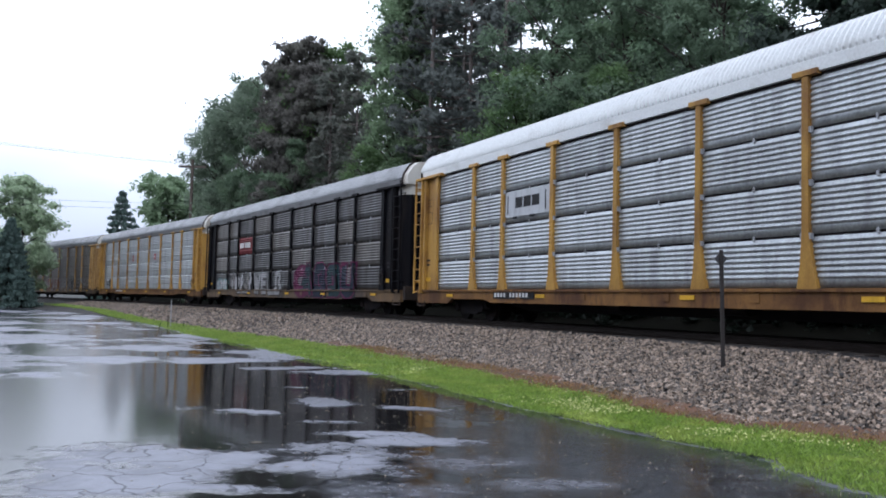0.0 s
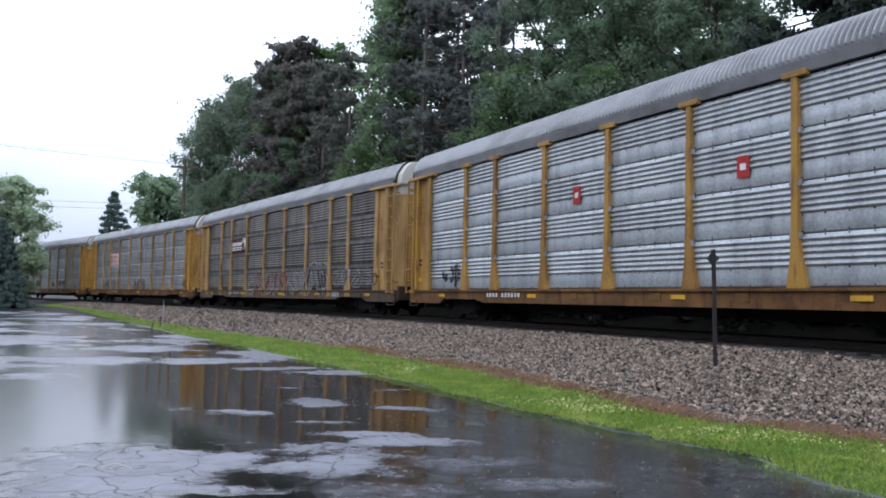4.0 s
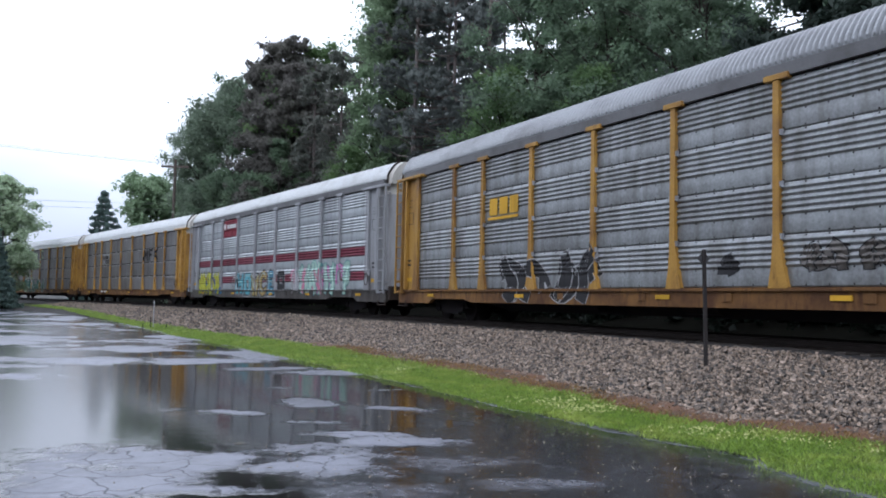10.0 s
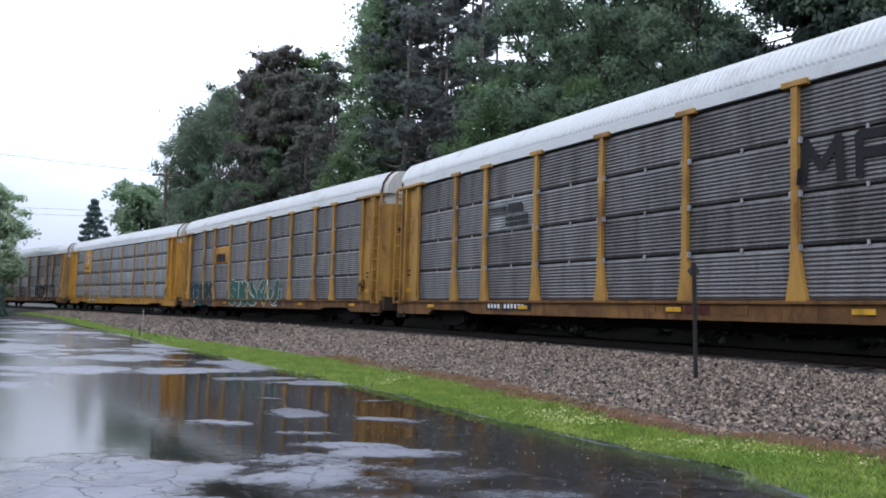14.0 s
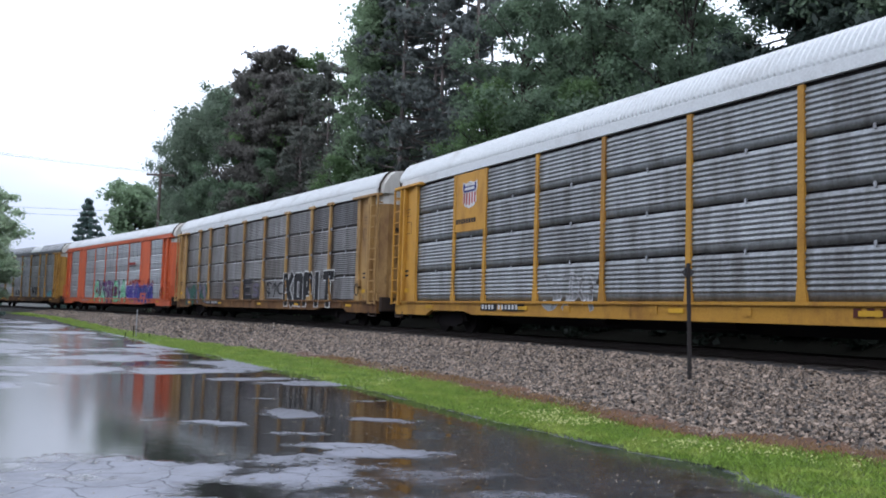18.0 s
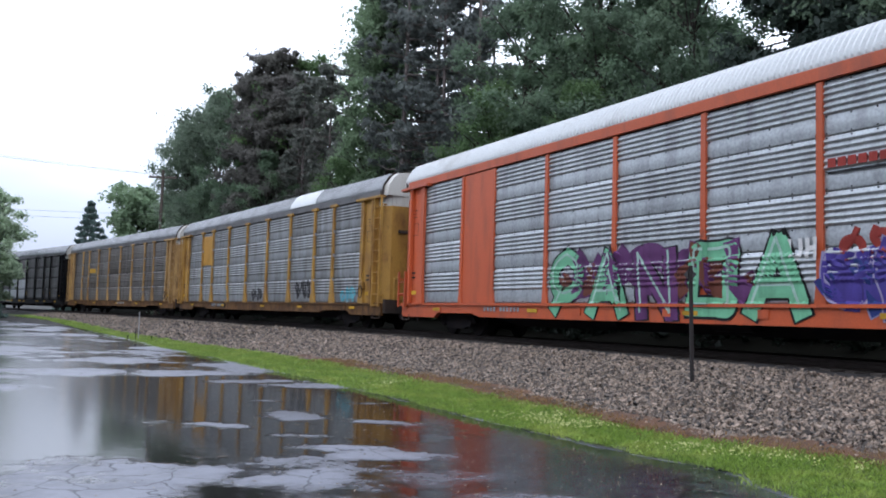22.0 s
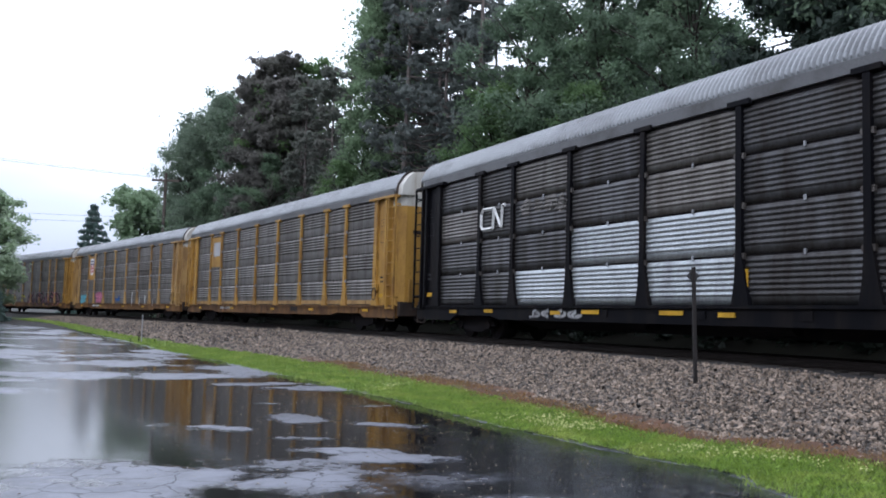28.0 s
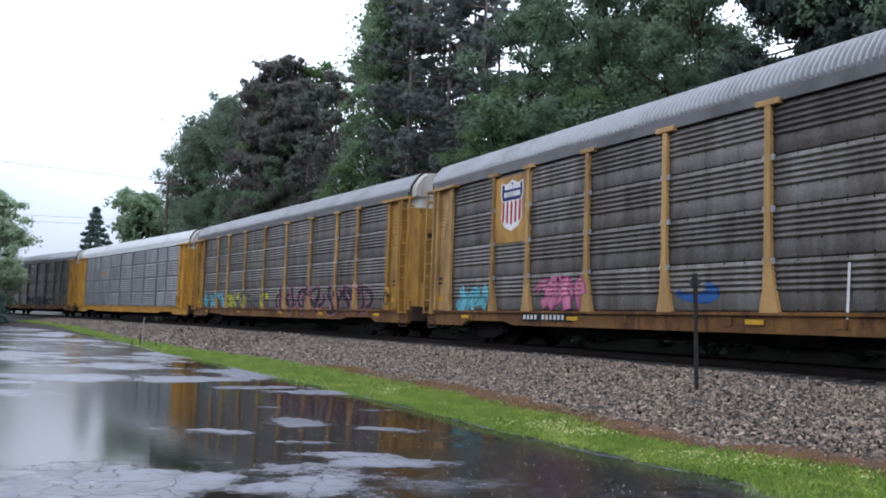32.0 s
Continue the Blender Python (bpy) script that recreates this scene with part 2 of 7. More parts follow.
def mesh_bm(name, bm, *mats, smooth=False):
    me = bpy.data.meshes.new(name)
    for f in bm.faces:
        f.smooth = smooth
    bm.normal_update()
    bm.to_mesh(me)
    bm.free()
    for m in mats:
        me.materials.append(m)
    return me


def hang(name, me, parent, label="", m=None):
    """Links a mesh as one part under a thing or a part."""
    ob = new(name, me)
    ob.parent = parent
    if m is not None:
        ob.matrix_basis = m
    if label:
        ob["label"] = label
    return ob


def part(name, bm, material, parent, label="", m=None):
    return hang(name, mesh_bm(name, bm, material), parent, label, m)


def box(bm, x0, x1, y0, y1, z0, z1, bevel=0.0, mi=0):
    r = bmesh.ops.create_cube(bm, size=1.0, matrix=Matrix.Translation(((x0 + x1) / 2, (y0 + y1) / 2, (z0 + z1) / 2)) @ Matrix.Diagonal((abs(x1 - x0), abs(y1 - y0), abs(z1 - z0), 1)))
    fs = {f for v in r["verts"] for f in v.link_faces}
    for f in fs:
        f.material_index = mi
    if bevel:
        es = {e for v in r["verts"] for e in v.link_edges}
        bmesh.ops.bevel(bm, geom=list(es), offset=bevel, segments=1, affect="EDGES", profile=0.5)


def rod(bm, p, q, r0, r1=None, n=6):
    p, q = Vector(p), Vector(q)
    d = q - p
    bmesh.ops.create_cone(bm, cap_ends=True, segments=n, radius1=r0, radius2=r0 if r1 is None else r1, depth=d.length,
                          matrix=Matrix.Translation((p + q) / 2) @ d.to_track_quat("Z", "Y").to_matrix().to_4x4())


def prism(bm, pts, y0, y1, mi=0):
    """A flat outline in x and z, given thickness in y."""
    a = [bm.verts.new((x, y0, z)) for x, z in pts]
    b = [bm.verts.new((x, y1, z)) for x, z in pts]
    n = len(pts)
    fs = [bm.faces.new(a), bm.faces.new(b[::-1])]
    for i in range(n):
        fs.append(bm.faces.new((a[(i + 1) % n], a[i], b[i], b[(i + 1) % n])))
    for f in fs:
        f.material_index = mi
    bmesh.ops.recalc_face_normals(bm, faces=fs)


# ---- the line of the track ----
DS = 0.5
S_TAB = np.arange(-760.0, 560.0, DS)
_k = (-0.003007 - 0.903e-5 * np.clip(S_TAB, -190, 60)) * np.clip((170 - S_TAB) / 110, 0, 1)
_a = np.concatenate([[0], np.cumsum((_k[1:] + _k[:-1]) / 2 * DS)])
_i0 = int(np.argmin(np.abs(S_TAB)))
HEAD = _a - _a[_i0] - 1.08356
_x = np.concatenate([[0], np.cumsum((np.cos(HEAD[1:]) + np.cos(HEAD[:-1])) / 2 * DS)])
_y = np.concatenate([[0], np.cumsum((np.sin(HEAD[1:]) + np.sin(HEAD[:-1])) / 2 * DS)])
LINE_X, LINE_Y = _x - _x[_i0], _y - _y[_i0] + 30.598
RAIL_Z, HALF = 0.90, 1.52


def along(s, off=0.0):
    """Places at s metres along the near side of the train and off metres towards the parking lot; arrays or numbers."""
    h = np.interp(s, S_TAB, HEAD)
    return np.interp(s, S_TAB, LINE_X) + off * np.sin(h), np.interp(s, S_TAB, LINE_Y) - off * np.cos(h), h


def train_s(t):
    u = t - 16
    return -2.325 + S_SHIFT + 14.3216 * u + 0.0052855 * u * u + 0.0000425 * u ** 3


S_SHIFT, CAR_L = -0.55, 28.5

# ---- ground, parking lot, track bed ----
def bed_z(off):
    return np.interp(off, [-9, -7, -4.3, -3.5, 0.4, 1.2, 3.0, 5.0, 5.8, 7.2], [-0.05, 0.0, 0.62, 0.74, 0.74, 0.66, 0.42, 0.14, 0.05, 0.0])


def lot_edge(s):
    return np.interp(s, [-95, -70, -47, -31, -24, -6, 2, 8, 14, 17.8, 19, 20, 20.8, 21.5, 21.8, 22.5, 40], [3.4, 3.6, 4.2, 5.8, 6.2, 7.2, 7.1, 7.05, 7.02, 6.98, 6.90, 6.86, 6.70, 6.65, 6.90, 7.0, 6.9])


def grass_top(s):
    return np.interp(s, [-95, -60, -40, -25, -18, -7.5, -1.5, 6, 10, 14, 16, 17.4, 19, 19.5, 20.2, 21, 22, 25, 60], [2.3, 3.0, 4.1, 5.3, 5.6, 5.65, 5.4, 5.3, 5.4, 5.5, 5.72, 5.74, 5.98, 5.92, 5.66, 5.58, 5.40, 5.35, 5.3])


def wobble(x, y, scale, seed=0.0):
    """Smooth noise from a few crossed waves, for arrays."""
    r = np.zeros_like(np.asarray(x, float))
    for i in range(7):
        a = seed * 1.7 + i * 2.399
        k = scale * (0.7 + 0.37 * i)
        r = r + np.sin(k * (x * np.cos(a) + y * np.sin(a)) + seed * 5.1 + i * 1.3 + 1.2 * np.sin(0.6 * k * (x * np.sin(a) - y * np.cos(a)) + i)) / (1 + 0.45 * i)
    return r / 2.6


def fractal(x, y, size, octaves=5, seed=0, rough=0.55):
    """Ragged noise from 0 to 1 with its largest features of the given size, for arrays."""
    x, y = np.asarray(x, float) / size, np.asarray(y, float) / size
    out, amp, total = 0.0, 1.0, 0.0
    for i in range(octaves):
        c, sn = math.cos(0.7 + i * 1.1), math.sin(0.7 + i * 1.1)
        u, v = x * c - y * sn + 17.3 * i + seed, x * sn + y * c - 9.1 * i + 2 * seed
        iu, iv = np.floor(u), np.floor(v)
        fu, fv = u - iu, v - iv
        fu, fv = fu * fu * (3 - 2 * fu), fv * fv * (3 - 2 * fv)

        def corner(a, b):
            h = np.sin((iu + a) * 127.1 + (iv + b) * 311.7 + seed * 7.7 + i * 3.1) * 43758.5453
            return h - np.floor(h)
        val = (corner(0, 0) * (1 - fu) + corner(1, 0) * fu) * (1 - fv) + (corner(0, 1) * (1 - fu) + corner(1, 1) * fu) * fv
        out, total = out + amp * val, total + amp
        amp *= rough
        x, y = x * 2, y * 2
    return out / total


def sweep(name, s_list, offs, zf, mats, smooth=True):
    """A sheet along the track: zf(s, off) gives its height."""
    S, O = np.meshgrid(s_list, offs, indexing="ij")
    x, y, _ = along(S, O)
    v = np.stack([x, y, zf(S, O)], -1).reshape(-1, 3)
    n, k = S.shape
    i = (np.arange(n - 1)[:, None] * k + np.arange(k - 1)[None]).ravel()
    return mesh_np(name, v, np.stack([i, i + 1, i + k + 1, i + k], 1), mats, smooth=smooth)


bm = bmesh.new()
bmesh.ops.create_circle(bm, cap_ends=True, segments=48, radius=3000)
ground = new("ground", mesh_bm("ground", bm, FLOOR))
ground.location.z = -0.07
tagged(ground, "damp soil under the woods and verges, darkened for shade", "ground", kind="structure")

s_bed = np.concatenate([np.arange(-720, -60, 6.0), np.arange(-60, -12, 0.6), np.arange(-12, 30, 0.16), np.arange(30, 200, 2.0), np.arange(200, 540, 6.0)])
o_bed = np.concatenate([[-9, -7, -5.5, -4.3, -3.5], np.arange(-3, 0.4, 0.35), np.arange(0.4, 6.0, 0.14)])
bed = new("track_bed", sweep("track_bed", s_bed, o_bed, lambda s, o: bed_z(o) - 0.03 + 0.018 * wobble(s, o, 5.0, 2.0) + 0.03 * wobble(s, o, 0.9, 4.0), [SHADED_BED, OILY_SHADE]))
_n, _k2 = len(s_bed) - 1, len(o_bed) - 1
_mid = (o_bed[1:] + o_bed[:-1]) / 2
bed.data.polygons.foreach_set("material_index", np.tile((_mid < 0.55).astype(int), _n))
tagged(bed, "sloping bed of crushed stone ballast under the rails, darkened for shade", "track bed", kind="structure")

def litter_width(s):
    """Bare brown strip between stones and grass; widest in front of the marker post."""
    return np.clip(grass_top(s) - 5.42, -0.04, 0.6) * np.clip((s - 12) / 3, 0, 1) + 0.10 * (fractal(s, 0 * s, 2.3, 3, 4) - 0.4)


# loose stones: one sheet of many small chips
def scatter_stones(name, s0, s1, o0, o1, count, size, seed, material, lift=0.0):
    rng = np.random.default_rng(seed)
    s = rng.uniform(s0, s1, count)
    lo, hi = o0, o1
    o = rng.uniform(0, 1, count) * (hi - lo) + lo
    keep = o < grass_top(s) + rng.normal(0, 0.24, count) - litter_width(s)
    s, o = s[keep], o[keep]
    n = len(s)
    x, y, _ = along(s, o)
    z = bed_z(o) - 0.03 + 0.018 * wobble(s, o, 5.0, 2.0) + 0.03 * wobble(s, o, 0.9, 4.0) + lift
    cube = np.array([(i, j, k) for i in (-1, 1) for j in (-1, 1) for k in (-1, 1)], float)
    v = cube[None] * rng.uniform(0.55, 1.0, (n, 8, 1)) * (size * np.exp(rng.normal(0, 0.28, (n, 1, 1)))) * rng.uniform(0.45, 1.0, (n, 1, 3)) * np.array([1.45, 1.0, 0.75])
    v += rng.normal(0, 0.16 * size, v.shape)
    q = rng.normal(size=(n, 4))
    q /= np.linalg.norm(q, axis=1, keepdims=True)
    a, b, c, d = q.T
    R = np.stack([1 - 2 * (c * c + d * d), 2 * (b * c - a * d), 2 * (b * d + a * c), 2 * (b * c + a * d), 1 - 2 * (b * b + d * d), 2 * (c * d - a * b), 2 * (b * d - a * c), 2 * (c * d + a * b), 1 - 2 * (b * b + c * c)], 1).reshape(n, 3, 3)
    v = np.einsum("nij,nkj->nki", R, v)
    v += np.stack([x, y, z + 0.25 * size + rng.uniform(0, 0.5, n) * size], 1)[:, None]
    f = np.array([(0, 1, 3, 2), (4, 6, 7, 5), (0, 4, 5, 1), (2, 3, 7, 6), (0, 2, 6, 4), (1, 5, 7, 3)])
    faces = (np.arange(n)[:, None, None] * 8 + f[None]).reshape(-1, 4)
    return new(name, mesh_np(name, v.reshape(-1, 3), faces, [material]))


for i, (s0, s1, cnt, size) in enumerate(((9, 27, 52000, 0.0265), (-8, 9, 34000, 0.030), (-60, -8, 23000, 0.042))):
    tagged(scatter_stones("ballast_stones", s0, s1, 0.5, 6.2, cnt, size, 10 + i, STONE), "loose grey and brown crushed stones on the track bed", "gravel", kind="stuff")

# brown litter along the foot of the stones
litter = new("leaf_litter", sweep("leaf_litter", np.arange(2, 30, 0.08), np.linspace(-0.85, 0.22, 10), lambda s, o: 0 * s, [LITTER]))
me = litter.data
S, O = np.meshgrid(np.arange(2, 30, 0.08), np.linspace(-0.85, 0.22, 10), indexing="ij")
OO = grass_top(S) + O + 0.10 * wobble(S, 0 * S, 2.0, 7.0)
lx, ly, _ = along(S, OO)
lit_z = bed_z(OO) + 0.028 - 0.05 * np.abs(O + 0.2) + 0.05 * (fractal(S, OO, 0.6, 4, 3) - 0.5)
me.vertices.foreach_set("co", np.stack([lx, ly, lit_z], -1).ravel())
me.update()
tagged(litter, "strip of rusty brown leaf litter at the foot of the ballast", "leaf litter", kind="structure")

# grass verge
def verge_z(s, o):
    return np.maximum(bed_z(o), 0.0) + 0.03 + 0.012 * wobble(s, o, 3.0, 9.0)


def verge_grid(s_list, k):
    S = np.repeat(s_list[:, None], k, 1)
    u = np.linspace(0, 1, k)[None]
    top, low = grass_top(S) + 0.04 + 0.12 * wobble(S, 0 * S, 2.2, 7.0), lot_edge(S) + 0.05 * wobble(S, 0 * S, 4.0, 3.0)
    O = top + (low - top) * u
    x, y, _ = along(S, O)
    z = verge_z(S, O) - 0.030 * (np.abs(2 * u - 1) ** 8)
    return np.stack([x, y, z], -1).reshape(-1, 3), S.shape


sv = np.concatenate([np.arange(-95, -20, 1.0), np.arange(-20, 32, 0.2)])
vv, (n, k) = verge_grid(sv, 14)
i = (np.arange(n - 1)[:, None] * k + np.arange(k - 1)[None]).ravel()
verge = new("grass_verge", mesh_np("grass_verge", vv, np.stack([i, i + 1, i + k + 1, i + k], 1), [SOIL], smooth=True))
tagged(verge, "narrow bright green grass verge between asphalt and ballast", "verge", kind="structure")


def blades(name, s0, s1, count, tall, wide, seed, material, label, u0=0.0, u1=1.0):
    rng = np.random.default_rng(seed)
    s = rng.uniform(s0, s1, count)
    u = rng.uniform(u0, u1, count)
    tuft = 0.55 + 0.45 * wobble(s, u * 3, 6.0, 1.0)
    top, low = grass_top(s) + 0.12 * wobble(s, 0 * s, 2.2, 7.0) - 0.05, lot_edge(s) + 0.05 * wobble(s, 0 * s, 4.0, 3.0) + 0.04
    edge = rng.normal(0, 0.09, count)
    o = top + (low - top) * u + edge
    bare = fractal(s, o, 0.9, 4, 12) + 0.30 * np.minimum(np.minimum(u - u0, u1 - u) * 6, 1)
    keep = bare > 0.46 + rng.normal(0, 0.05, count)
    s, u, o, tuft = s[keep], u[keep], o[keep], tuft[keep]
    count = len(s)
    x, y, _ = along(s, o)
    z = verge_z(s, o) - 0.01
    h = tall * rng.uniform(0.4, 1.2, count) * (0.6 + 0.6 * tuft)
    a = rng.uniform(0, 6.283, count)
    lean = rng.normal(0, 0.45, (count, 2)) * h[:, None]
    w = wide * rng.uniform(0.6, 1.3, count)
    base = np.stack([x, y, z], 1)
    dx = np.stack([np.cos(a) * w, np.sin(a) * w, 0 * a], 1)
    tip = base + np.stack([lean[:, 0], lean[:, 1], h], 1)
    midp = base + np.stack([lean[:, 0] * 0.3, lean[:, 1] * 0.3, h * 0.6], 1)
    v = np.stack([base - dx, base + dx, midp + dx * 0.7, tip], 1).reshape(-1, 3)
    f = np.arange(count * 4).reshape(-1, 4)
    ob = new(name, mesh_np(name, v, f, [material]))
    return tagged(ob, label, "grass", kind="stuff")


blades("grass", 12, 27, 90000, 0.058, 0.0045, 1, GRASS, "wet short green grass on the verge")
blades("grass", -8, 12, 60000, 0.06, 0.008, 2, GRASS, "wet short green grass on the verge")
blades("grass", -60, -8, 30000, 0.06, 0.018, 3, GRASS, "wet short green grass on the verge")
blades("dry_grass", 4, 27, 16000, 0.045, 0.006, 4, STRAW, "brown dry grass at the foot of the ballast", -0.34, 0.14)


def clover(count, seed):
    rng = np.random.default_rng(seed)
    s = rng.uniform(11, 26, count)
    u = np.clip(rng.normal(0.45, 0.22, count), 0.05, 0.95)
    ok = wobble(s, u, 1.6, 5.0) > -0.15
    s, u = s[ok], u[ok]
    o = grass_top(s) + (lot_edge(s) - grass_top(s)) * u
    x, y, _ = along(s, o)
    c = np.stack([x, y, verge_z(s, o) + rng.uniform(0.035, 0.07, len(s))], 1)
    r = rng.uniform(0.007, 0.015, len(s))
    oct_ = np.array([(1, 0, 0), (0, 1, 0), (-1, 0, 0), (0, -1, 0), (0, 0, 0.9), (0, 0, -0.7)], float)
    v = c[:, None] + oct_[None] * r[:, None, None]
    f = np.array([(0, 1, 4), (1, 2, 4), (2, 3, 4), (3, 0, 4), (1, 0, 5), (2, 1, 5), (3, 2, 5), (0, 3, 5)])
    faces = (np.arange(len(s))[:, None, None] * 6 + f[None]).reshape(-1, 3)
    return tagged(new("clover_flowers", mesh_np("clover_flowers", v.reshape(-1, 3), faces, [CLOVER])), "small white clover flowers in the grass", "clover", kind="stuff")


clover(2300, 5)

# wet asphalt: a gently uneven sheet, and rain water standing at z = 0 in its hollows
# higher, drained plates of the asphalt: place, half sizes, turn, height
HUMPS = ((-1.32, 7.85, 0.65, 0.40, 0.0, 1.0), (-1.75, 6.85, 0.85, 0.30, 0.0, 1.0), (-1.95, 8.2, 1.45, 0.92, 0.15, 1.0), (-2.5, 7.1, 1.1, 0.75, 0.0, 1.0), (-2.5, 11.45, 0.95, 0.36, -0.42, 1.0), (-1.48, 12.6, 0.62, 0.72, 0.3, 0.9), (-0.55, 12.2, 0.75, 0.30, -0.3, 0.75),
         (-1.25, 10.65, 0.72, 0.30, -0.2, 0.95), (-0.75, 9.75, 0.80, 0.26, -0.1, 0.95), (-0.2, 9.4, 0.55, 0.36, 0.1, 0.85), (0.25, 8.2, 0.62, 0.52, 0.2, 0.42), (-0.5, 6.95, 0.7, 0.42, 0.0, 0.5), (0.9, 7.3, 0.6, 0.3, 0.3, 0.3),
         (-5.2, 20.2, 1.5, 0.80, 0.5, 1.0), (-3.4, 18.5, 1.25, 0.45, 0.25, 1.0), (-2.1, 17.9, 0.9, 0.75, 0.4, 0.9), (-7.3, 15.6, 0.8, 0.75, 0.1, 1.0), (-2.4, 14.6, 0.40, 0.16, 0.0, 0.9), (-7.6, 19.6, 1.3, 0.8, 0.2, 1.0), (-1.0, 14.6, 0.7, 0.25, 0.2, 0.7))


def lot_height(x, y):
    d = np.hypot(x, y)
    rag = fractal(x, y, 1.1, 7, 5, 0.74) - 0.5
    h = 0.013 * (fractal(x, y, 2.6, 7, 11, 0.6) - 0.5) + 0.0010 * wobble(x, y, 19.0, 19.0)
    right = np.clip((x + 1.1) / 1.6, 0, 1) * np.clip((13 - y) / 3, 0, 1)
    h = h * (1 - 0.55 * right) - 0.0058
    e2 = np.sqrt(((x + 4.3) / 3.3) ** 2 + ((y - 12.8) / 6.2) ** 2)
    h = h + np.clip((e2 - 0.95) * 0.012, 0, 0.0040)
    # towards the grass the film of water lies in the grain of the asphalt only
    h = h + 0.0026 * right
    # the far lot has drained but for long shallow streaks
    far = np.clip((d - 17.8 - np.clip((x + 8.0) * 0.7, 0, 3.5)) / 3.5, 0, 1)
    streak = fractal(x * 0.45, y * 0.45 + x * 0.12, 1.3, 6, 21, 0.6) - 0.5
    h = h + far * (0.0068 + 0.046 * streak)
    up = np.zeros_like(h)
    for cx, cy, rx, ry, a, tall in HUMPS:
        u, w = (x - cx) * math.cos(a) + (y - cy) * math.sin(a), -(x - cx) * math.sin(a) + (y - cy) * math.cos(a)
        e = np.sqrt((u / rx) ** 2 + (w / ry) ** 2) + 2.9 * rag
        up = np.maximum(up, tall * np.clip(1.25 - e, 0, 0.85))
    return np.clip(h + 0.0165 * up, -0.02, 0.0125)


def lot_grid(s_list, widths):
    S = np.repeat(s_list[:, None], len(widths), 1)
    O = lot_edge(S) + 0.05 * wobble(S, 0 * S, 4.0, 3.0) * np.exp(-widths[None]) + widths[None]
    x, y, _ = along(S, O)
    return x, y


sl = np.concatenate([np.arange(-95, -30, 0.6), np.arange(-30, 0, 0.12), np.arange(0, 24, 0.032), np.arange(24, 60, 1.0)])
wl_ = np.concatenate([np.arange(-0.25, 8.5, 0.032), np.arange(8.5, 16, 0.12), np.arange(16, 34, 0.8)])
gx, gy = lot_grid(sl, wl_)
gz = lot_height(gx, gy)
# worn, drained rim along the grass
gz = gz + 0.011 * np.exp(-(wl_[None] / 0.10) ** 2) * np.clip(1.6 * fractal(gx, gy, 0.5, 5, 31) - 0.25, 0, 1)
gz[:, 0] = -0.06
n, k = gx.shape
i = (np.arange(n - 1)[:, None] * k + np.arange(k - 1)[None]).ravel()
quads = np.stack([i, i + 1, i + k + 1, i + k], 1)


